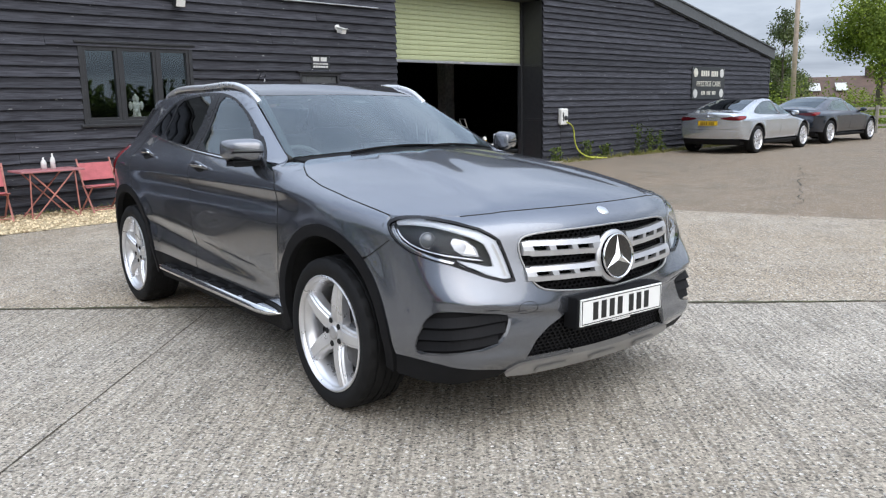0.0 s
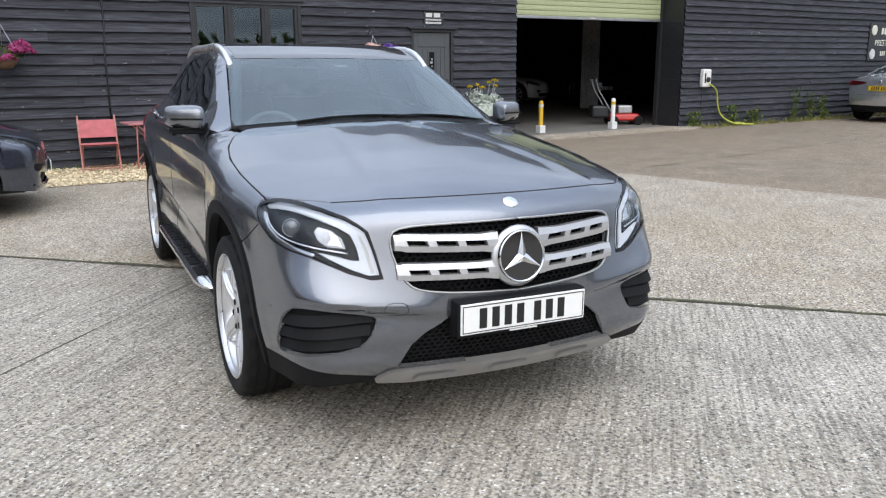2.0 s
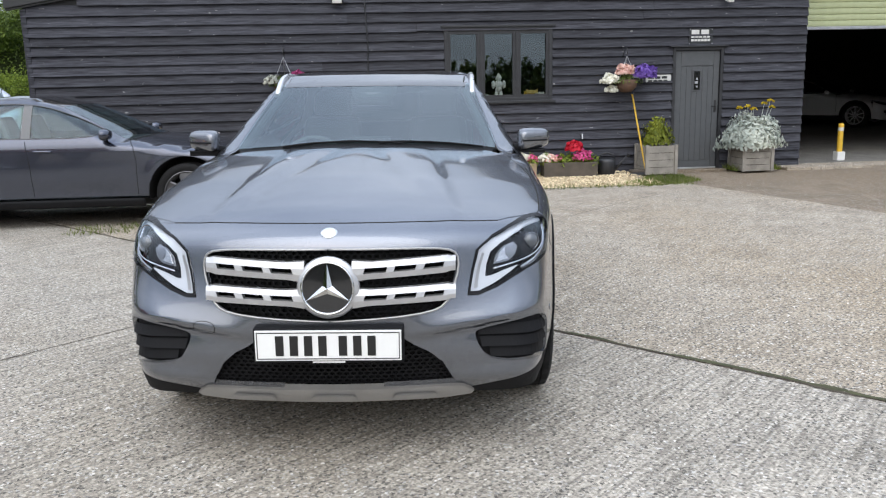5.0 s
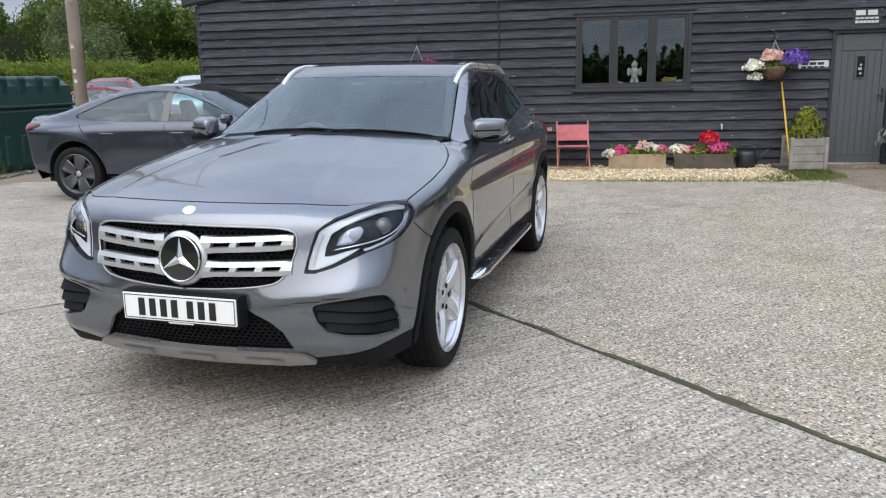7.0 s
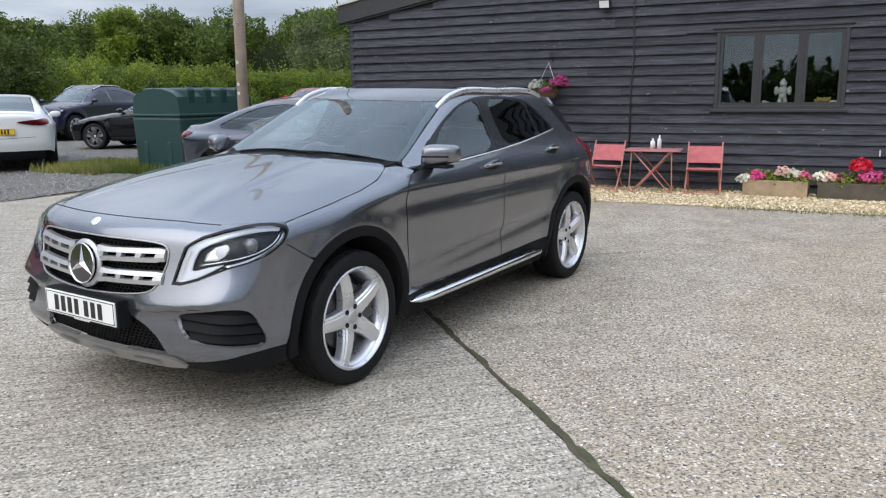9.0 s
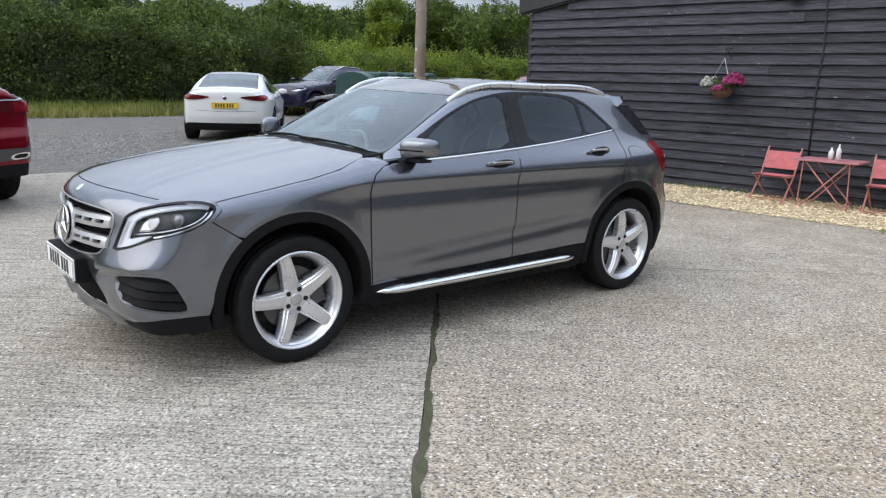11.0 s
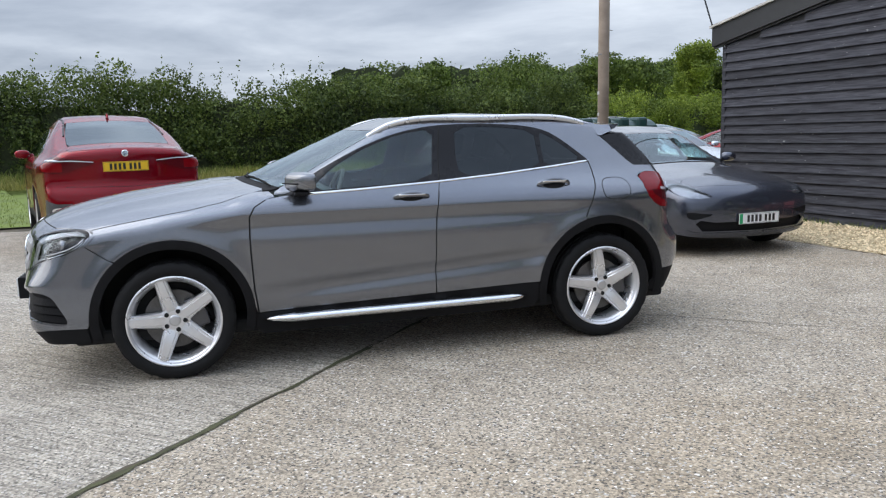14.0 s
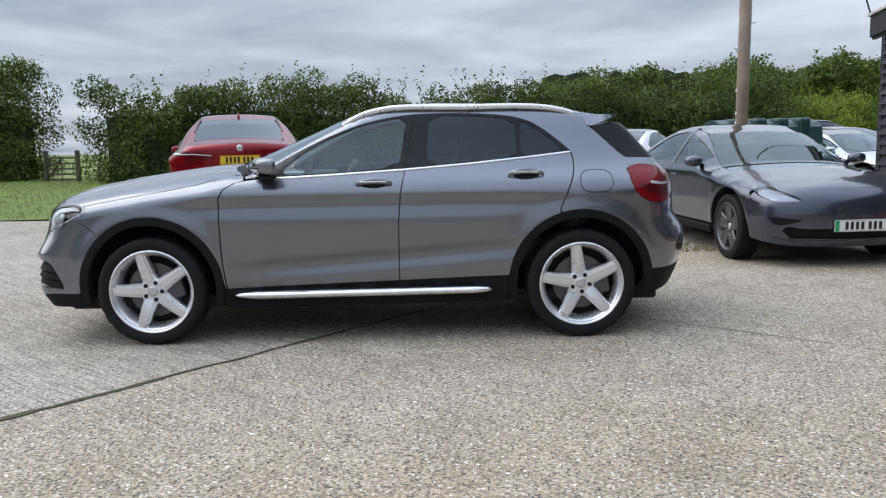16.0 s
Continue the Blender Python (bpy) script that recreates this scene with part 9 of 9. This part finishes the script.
def far_house(m, w, d, eave, ridge, label):
    h = thing("house", m, label, "house", "far houses")
    bm = bmesh.new()
    f = bm.faces.new([bm.verts.new(p) for p in ((-w / 2, 0, 0), (w / 2, 0, 0), (w / 2, 0, eave), (-w / 2, 0, eave))])
    add_box(bm, (-w / 2, 0.0, 0), (w / 2, d, eave))
    part("wall", bm, M_WHITEWALL, h)
    v = [(-w / 2 - 0.3, -0.4, eave - 0.1), (w / 2 + 0.3, -0.4, eave - 0.1), (w / 2 + 0.3, d / 2, ridge), (-w / 2 - 0.3, d / 2, ridge), (-w / 2 - 0.3, d + 0.4, eave - 0.1), (w / 2 + 0.3, d + 0.4, eave - 0.1)]
    roof = mesh_ob("roof", v + [(a, b, c - 0.15) for a, b, c in v], [(0, 1, 2, 3), (3, 2, 5, 4), (6, 9, 8, 7), (9, 10, 11, 8), (0, 3, 9, 6), (3, 4, 10, 9), (1, 7, 8, 2), (2, 8, 11, 5), (0, 6, 7, 1)], M_TILE, h)
    for x in (-w * 0.2, w * 0.05):
        sl = math.atan2(ridge - eave, d / 2 + 0.4)
        part("roof_light", box((-0.5, -0.7, 0.02), (0.5, 0.7, 0.08), 0.02, Matrix.Translation((x, d * 0.22, eave + (ridge - eave) * 0.55)) @ Matrix.Rotation(sl, 4, "X")), M_SIGNW, roof)
    part("chimney", box((w * 0.3, d / 2 - 0.4, ridge - 0.6), (w * 0.3 + 0.8, d / 2 + 0.4, ridge + 0.9), 0.03), M_TILE, roof)
    for x in (-w * 0.3, w * 0.2):
        wn = part("window", box((x - 0.6, -0.06, 0.9), (x + 0.6, 0.02, eave - 0.2), 0.02), M_WHITEPLASTIC, h)
        part("pane", box((x - 0.5, -0.075, 1.0), (x + 0.5, -0.06, eave - 0.3)), M_GLOSSBLACK, wn)


far_house(pose(66, 14.7, -0.15, 0, 0, -62), 9, 7, 1.2, 3.4, "low house with a brown tiled roof and roof lights")
far_house(pose(72, 10.5, -0.15, 0, 0, -50), 9, 7, 1.2, 3.5, "low brown-roofed house half hidden by trees")


def rail_fence(p, q, n, label):
    f = thing("rail_fence", Matrix.Translation((*p, -0.03)), label, "fence")
    d = Vector((q[0] - p[0], q[1] - p[1], 0))
    ang = math.atan2(d.y, d.x)
    for k in range(n + 1):
        o = part("post", box((-0.05, -0.05, 0), (0.05, 0.05, 1.05), 0.01), M_WOODGREY, f)
        o.matrix_local = Matrix.Translation(d * k / n)
    for z in (0.30, 0.62, 0.94):
        o = part("fence_rail", box((0, -0.02, z - 0.045), (d.length, 0.02, z + 0.045), 0.006), M_WOODGREY, f)
        o.matrix_local = Matrix.Rotation(ang, 4, "Z") @ Matrix.Translation((0, 0.07, 0))


rail_fence((21.5, -0.2), (33.0, -7.5), 6, "weathered post and rail fence beside the track")


def field_gate(m):
    g = thing("field_gate", m, "old five-bar wooden field gate between the hedges", "gate")
    for x in (-1.9, 1.9):
        part("gate_post", box((x - 0.10, -0.10, 0), (x + 0.10, 0.10, 1.45), 0.015), M_WOODDARK, g)
    for z in (0.25, 0.47, 0.69, 0.91, 1.15):
        part("gate_bar", box((-1.75, -0.025, z - 0.04), (1.75, 0.025, z + 0.04), 0.006), M_WOODDARK, g)
    for x in (-1.72, 1.72, 0.0):
        part("gate_stile", box((x - 0.045, -0.05, 0.18), (x + 0.045, -0.026, 1.2), 0.006), M_WOODDARK, g)
    part("gate_brace", tube([(-1.7, -0.04, 0.25), (0.0, -0.04, 1.12)], 0.035, 6), M_WOODDARK, g)


field_gate(pose(-36.0, -19.5, -0.16, 0, 0, 62) @ Matrix.Diagonal((0.46, 1, 1, 1)))


# ---- small things on the window shelf ----
def shelf_box(x, w, h, d, mat, label, name):
    t = thing(name, pose(x, 0.24, WIN[2] + 0.031), label, name.replace("_", " "))
    part("side", box((-w / 2, -d / 2, 0), (-w / 2 + 0.008, d / 2, h), 0.002), mat, t)
    part("side", box((w / 2 - 0.008, -d / 2, 0), (w / 2, d / 2, h), 0.002), mat, t)
    part("base", box((-w / 2 + 0.008, -d / 2, 0), (w / 2 - 0.008, d / 2, 0.008)), mat, t)
    for z in (0.012, h * 0.55):
        part("slat", box((-w / 2 + 0.008, -d / 2, z), (w / 2 - 0.008, -d / 2 + 0.008, z + h * 0.36), 0.002), mat, t)
    return t


shelf_box(-4.06, 0.17, 0.14, 0.10, simple("yellow_wood", (0.55, 0.40, 0.12), 0.6), "small yellow slatted wooden crate on the shelf", "small_crate")
shelf_box(-3.925, 0.12, 0.10, 0.08, M_WHITEPLASTIC, "small white slatted box on the shelf", "small_box")
mug = thing("mug", pose(-4.80, 0.24, WIN[2] + 0.031), "small white mug on the window shelf", "mug")
part("cup", lathe([(0.0, 0.0), (0.034, 0.0), (0.038, 0.01), (0.038, 0.075), (0.034, 0.075), (0.033, 0.012), (0.0, 0.010)], 24), M_WHITEPLASTIC, mug, smooth=True)
part("handle", tube([(0.036, 0, 0.06), (0.058, 0, 0.052), (0.058, 0, 0.028), (0.036, 0, 0.02)], 0.005, 8), M_WHITEPLASTIC, mug)
for k in range(4):
    pp_ = thing("paper_sheet", pose(-5.34 + 0.012 * k, 0.25, WIN[2] + 0.032 + 0.012 * k, 6 * k - 4, -10 + 8 * k, 12 * k), "loose white paper lying on the shelf", "paper", "papers on the shelf")
    part("sheet", box((-0.09, -0.06, 0.0), (0.09, 0.06, 0.003)), M_WHITEPLASTIC, pp_)


# ---- hedges, woods, trees, grass ----
def clumps(centres, radii, per, seed, shell=0.45):
    pts, ns = [], []
    for k, (c, r) in enumerate(zip(centres, radii)):
        rng = np.random.default_rng(seed + k)
        d = rng.normal(0, 1, (per, 3))
        d /= np.linalg.norm(d, axis=1)[:, None]
        q = (shell + (1 - shell) * rng.uniform(0, 1, per) ** 0.6)[:, None]
        pts.append(np.asarray(c) + d * q * np.asarray(r))
        ns.append(d)
    return np.vstack(pts), np.vstack(ns)


def hedge(name, line, height, depth, per_m, size, mat, label, seed, kind="stuff"):
    """A thick uneven hedge along a line: overlapping leaf clumps and shoots over its top."""
    rng = np.random.default_rng(seed)
    line = np.array(finer(line, 0.8, closed=False))
    cs, rs = [], []
    for p in line:
        h = height * rng.uniform(0.88, 1.08)
        for lvl in np.arange(0.25, h - 0.3, 0.75):
            for s in (-1, 0, 1):
                cs.append((p[0] + rng.normal(0, 0.25) + s * depth * 0.3, p[1] + float(np.clip(rng.normal(0, 0.5), -0.45, 0.45)), lvl + rng.normal(0, 0.22)))
                rs.append((0.55 + depth * 0.12, 0.75, 0.55))
        cs.append((p[0] + rng.normal(0, 0.3), p[1] + rng.normal(0, 0.3), h - 0.35)); rs.append((0.6, 0.7, 0.5))
    p, n = clumps(cs, rs, int(per_m), seed)
    # shoots
    sp, sn = [], []
    for q in line:
        for _ in range(3):
            b = np.array([q[0] + rng.normal(0, depth * 0.25), q[1] + rng.uniform(-0.4, 0.4), height * 0.92])
            top = b + np.array([rng.normal(0, 0.15), rng.normal(0, 0.2), rng.uniform(0.3, 1.35)])
            for t in np.linspace(0, 1, 16):
                sp.append(b + (top - b) * t + rng.normal(0, 0.06, 3)); sn.append(rng.normal(0, 1, 3))
    p, n = np.vstack([p, sp]), np.vstack([n, sn])
    p[:, 2] = np.maximum(p[:, 2], -0.1)
    ob = leaf_cloud(name, p, n, size, mat, seed=seed)
    return tagged(ob, label, name.replace("_", " "), "", kind)


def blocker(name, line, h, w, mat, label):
    """A dark core that closes a hedge's gaps and paints in the shade there."""
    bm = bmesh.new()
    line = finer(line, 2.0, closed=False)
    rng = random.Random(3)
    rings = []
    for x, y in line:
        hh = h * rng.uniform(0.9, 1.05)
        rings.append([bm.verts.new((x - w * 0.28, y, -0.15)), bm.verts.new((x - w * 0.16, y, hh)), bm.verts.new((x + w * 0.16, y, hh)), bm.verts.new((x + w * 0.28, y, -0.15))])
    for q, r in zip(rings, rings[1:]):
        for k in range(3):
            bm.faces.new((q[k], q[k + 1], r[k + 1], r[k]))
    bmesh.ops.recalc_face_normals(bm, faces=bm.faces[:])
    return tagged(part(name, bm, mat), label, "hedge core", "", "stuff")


# dull dark green that stands in for shaded leaves seen through the gaps
M_LEAFSHADE = simple("hedge_shade", (0.036, 0.046, 0.018), 0.95, var=0.6, scale=5, bump=0.8, where="World")
W_LINE = [(-34.1, -16.95), (-33.6, -8), (-34.0, 2), (-35.5, 12)]
blocker("hedge_shade_west", W_LINE, 2.7, 1.6, M_LEAFSHADE, "dark core painting the shade inside the tall field hedge")
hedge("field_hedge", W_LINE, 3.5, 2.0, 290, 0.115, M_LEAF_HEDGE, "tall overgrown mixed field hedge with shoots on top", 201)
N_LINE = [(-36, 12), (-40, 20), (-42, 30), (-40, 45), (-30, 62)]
blocker("hedge_shade_north", N_LINE, 2.4, 1.8, M_LEAFSHADE, "dark core painting the shade inside the lighter hedge")
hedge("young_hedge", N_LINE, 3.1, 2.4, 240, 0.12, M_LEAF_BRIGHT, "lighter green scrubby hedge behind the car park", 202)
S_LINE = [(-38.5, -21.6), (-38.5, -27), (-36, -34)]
blocker("hedge_shade_south", S_LINE, 3.4, 2.2, M_LEAFSHADE, "dark core painting the shade inside the dense tall hedge")
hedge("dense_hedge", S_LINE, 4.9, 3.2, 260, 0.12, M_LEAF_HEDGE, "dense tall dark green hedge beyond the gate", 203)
# unseen hedge added behind the camera; its height shapes the reflections
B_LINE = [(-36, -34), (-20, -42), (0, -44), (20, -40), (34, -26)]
blocker("hedge_shade_behind", [(x, y) for x, y in B_LINE], 1.7, 3.0, M_LEAFSHADE, "dark core painting the shade inside the boundary hedge")
hedge("boundary_hedge", B_LINE, 2.3, 3.2, 16, 0.45, M_LEAF_HEDGE, "unseen low hedge added round the yard, mirrored in the glass", 204)


def woodland(name, arc_pts, base, seed, label):
    """A far wood: many overlapping crowns of large leaf clumps."""
    rng = np.random.default_rng(seed)
    pts, ns, sz = [], [], []
    for (x, y, h, n) in arc_pts:
        for _ in range(n):
            cx, cy = x + rng.normal(0, 9), y + rng.normal(0, 7)
            top = h * rng.uniform(0.80, 1.04)
            r = rng.uniform(3.2, 5.6)
            m = 1500
            d = rng.normal(0, 1, (m, 3))
            d /= np.linalg.norm(d, axis=1)[:, None]
            lump = 1 + 0.30 * np.sin(d[:, 0] * 6 + cx) * np.cos(d[:, 1] * 5 + cy) + 0.15 * np.sin(d[:, 2] * 9 + cx)
            q = np.array([cx, cy, top - r * 0.75]) + d * (np.array([r, r, r * 0.8]) * (rng.uniform(0.72, 1, m) * lump)[:, None])
            pts.append(q); ns.append(d)
            q2 = np.c_[rng.normal(cx, r * 0.6, 160), rng.normal(cy, r * 0.6, 160), rng.uniform(0, max(1, top - r), 160)]
            pts.append(q2); ns.append(rng.normal(0, 1, (160, 3)))
    ob = leaf_cloud(name, np.vstack(pts), np.vstack(ns), base, M_LEAF_WOOD, seed=seed)
    return tagged(ob, label, "wood", "", "stuff")


woodland("far_wood", [(-150, 35, 12.0, 9), (-150, 50, 15, 12), (-148, 66, 15, 14), (-145, 84, 15.5, 14), (-142, 102, 16.5, 15), (-134, 120, 18.5, 15), (-120, 136, 19.5, 17), (-104, 148, 20, 16), (-88, 158, 20, 15), (-72, 166, 19.5, 10)], 0.58, 301, "far deciduous wood along the skyline")
blocker("wood_shade", [(-152, 30), (-152, 60), (-147, 95), (-138, 122), (-118, 146), (-96, 158), (-68, 172)], 14.5, 8, M_LEAFSHADE, "dark core painting the shade inside the far wood")
woodland("distant_trees", [(-190, 22, 9, 3), (-180, 34, 12, 4)], 1.1, 302, "scattered distant trees")


def tree(m, h, spread, leaves, size, mat, label, seed, trunk=0.16):
    t = thing("tree", m, label, "tree", "single trees")
    rng = np.random.default_rng(seed)
    bm = bmesh.new()
    add_tube(bm, [(0, 0, -0.2), (0.05, 0.02, h * 0.25), (-0.04, 0.05, h * 0.55), (0.03, 0, h * 0.9)], [trunk, trunk * 0.8, trunk * 0.5, trunk * 0.12], 10)
    tips = []
    for k in range(15):
        a = rng.uniform(0, 2 * math.pi)
        z0 = h * rng.uniform(0.20, 0.82)
        ln = spread * rng.uniform(0.5, 1.0) * (1.15 - z0 / h)
        tip = np.array([math.cos(a) * ln, math.sin(a) * ln, z0 + h * rng.uniform(0.08, 0.2)])
        add_tube(bm, [(0, 0, z0), tuple(np.array([0, 0, z0]) * 0.4 + tip * 0.6 + [0, 0, 0.1]), tuple(tip)], [trunk * 0.35, trunk * 0.2, trunk * 0.06], 6)
        for f in (0.55, 0.8, 1.0):
            tips.append(np.array([0, 0, z0]) * (1 - f) + tip * f)
    part("trunk", bm, M_BARK, t, smooth=True)
    tips += [np.array([0, 0, h * 0.95]), np.array([0.2, 0.1, h * 0.85])]
    per = max(20, leaves // len(tips))
    p, n = clumps(tips, [(spread * 0.30, spread * 0.30, spread * 0.26)] * len(tips), per, seed, 0.15)
    leaf_cloud("crown", p, n, size, mat, t, seed=seed)
    return t


tree(pose(-62, 41.5, -0.16), 9.2, 3.6, 20000, 0.22, M_LEAF_BRIGHT, "bright green young tree standing before the wood", 401, 0.2)
tree(pose(-53, 59, -0.16), 9.4, 5.4, 16000, 0.24, M_LEAF_GREY, "grey-green willow standing before the wood", 405, 0.22)
tree(pose(38, 8.2, -0.16), 6.4, 2.0, 5200, 0.13, M_LEAF_GREY, "slender open birch-like tree beyond the barn", 402, 0.09)
tree(pose(41.5, 4.0, -0.16), 7.2, 4.6, 22000, 0.17, M_LEAF_BRIGHT, "broad leafy tree beside the track", 403, 0.22)
tree(pose(44, 10.5, -0.16), 4.2, 2.4, 3000, 0.22, M_LEAF_HEDGE, "rounded dark bushy tree by the houses", 404, 0.12)
hedge("track_hedge", [(24, 3.5), (30, 1.2), (36, -3), (42, -8)], 1.25, 1.8, 120, 0.11, M_LEAF_BRIGHT, "low leafy bright green hedge beside the track", 205)


def grass(name, n, area, h, mat, label, seed, z=0.0, poly=None):
    """Upright grass blades, one triangle each."""
    rng = np.random.default_rng(seed)
    c = np.c_[rng.uniform(area[0], area[1], n), rng.uniform(area[2], area[3], n)]
    if poly:
        c = c[inside(poly, c)]
    n = len(c)
    a = rng.uniform(0, math.pi, n)
    hh = h * rng.uniform(0.4, 1.3, n)
    w = h * 0.09
    lean = rng.normal(0, 0.35, (n, 2)) * hh[:, None]
    v = np.zeros((n, 3, 3))
    v[:, 0, :2] = c + np.c_[np.cos(a), np.sin(a)] * w
    v[:, 1, :2] = c - np.c_[np.cos(a), np.sin(a)] * w
    v[:, 2, :2] = c + lean
    v[:, :, 2] = z
    v[:, 2, 2] = z + hh
    me = bpy.data.meshes.new(name)
    me.from_pydata(v.reshape(-1, 3).tolist(), [], (np.arange(n)[:, None] * 3 + np.arange(3)).tolist())
    me.materials.append(mat)
    return tagged(new(name, me), label, "grass", "", "stuff")


LAWN = [(-16.12, -10.2), (-32.5, -13), (-39, -19), (-40, -40), (-16.2, -40)]
flat("lawn_verge", [(-17.4, -9.0), (-14.2, -9.0), (-14.2, -40), (-17.4, -40)], -0.02, M_JOINT, "bare soil where the lawn meets the concrete", category="soil")
flat("lawn", LAWN, 0.012, M_TURF, "mown lawn between the yard and the hedge", category="lawn")
grass("lawn_grass", 60000, (-40, -16.2, -30, -10), 0.06, M_GRASS, "short mown lawn grass", 501, 0.01, LAWN)
grass("hedge_foot_grass", 16000, (-32.8, -28.5, -14, 12), 0.34, M_GRASSDRY, "long dry yellowing grass at the foot of the hedge", 502, -0.02)
grass("verge_grass", 6000, (-32.6, -29.5, -14, 12), 0.42, M_GRASS, "long green grass at the foot of the hedge", 503, -0.02)
grass("tank_grass", 2600, (-18.3, -16.4, -1.5, 0.4), 0.17, M_GRASSDRY, "tuft of long dry grass beside the tank", 504, -0.01)
grass("tank_edge_grass", 2600, (-18.0, -14.9, -1.1, 0.35), 0.18, M_GRASS, "green weeds along the tank's foot", 505, -0.01)
grass("gravel_edge_grass", 700, (-5.2, -2.2, -1.95, -1.62), 0.05, M_GRASS, "thin line of grass along the gravel edge", 506, 0.0)
grass("gravel_tufts", 900, (-11.8, -8.2, -1.7, -0.3), 0.06, M_GRASS, "scattered green tufts in the gravel", 512, 0.01, [(-11.7, -1.4), (-10.9, -1.65), (-10.6, -1.2), (-9.9, -1.55), (-9.2, -0.9), (-9.6, -0.5), (-10.3, -0.8), (-11.0, -0.4), (-11.4, -0.9)])
grass("planter_grass", 3200, (-3.2, -1.9, -1.98, -0.75), 0.055, M_GRASS, "ragged patch of grass before the planter", 511, 0.0, [(-3.15, -1.55), (-2.75, -1.20), (-2.45, -0.75), (-2.0, -0.78), (-1.95, -1.55), (-2.45, -1.80), (-2.9, -1.95)])
grass("door_grass", 500, (-1.0, -0.2, -0.5, -0.06), 0.09, M_GRASS, "weeds at the foot of the wall by the door", 507, 0.0)
grass("wall_foot_weeds", 700, (-12.0, -2.9, -0.22, -0.05), 0.07, M_GRASS, "small weeds along the foot of the boards", 508, 0.01)
grass("barn_foot_weeds", 1300, (4.9, 16.6, -0.42, -0.06), 0.11, M_GRASSDRY, "ragged weeds along the barn's foot", 509, -0.03)
grass("joint_tuft", 260, (-9.9, -9.2, -4.1, -3.5), 0.05, M_GRASS, "tuft of moss and grass in the joint", 510, 0.0)
for k, (x, h) in enumerate(((6.2, 0.45), (7.0, 0.35), (8.5, 0.8), (9.1, 0.7), (9.6, 0.6), (5.0, 0.35))):
    w = thing("tall_weed", pose(x, -0.22, -0.03), "tall leafy weed growing at the barn wall", "weed", "tall weeds by the wall")
    for j in range(3):
        part("stem", tube([(0.05 * j - 0.05, 0, 0), (0.08 * j - 0.08, -0.03, h * (1 - 0.15 * j))], [0.008, 0.003], 5), M_LEAF_BRIGHT, w)
    rng = np.random.default_rng(520 + k)
    c = np.c_[rng.normal(0, 0.09, 90), rng.normal(-0.02, 0.05, 90), rng.uniform(0.05, h, 90)]
    leaf_cloud("leaves", c, rng.normal(0, 1, (90, 3)), 0.09, M_LEAF_HEDGE, w, seed=530 + k, aspect=0.5)


# ---- the boards of the barn front ----
lay_boards()
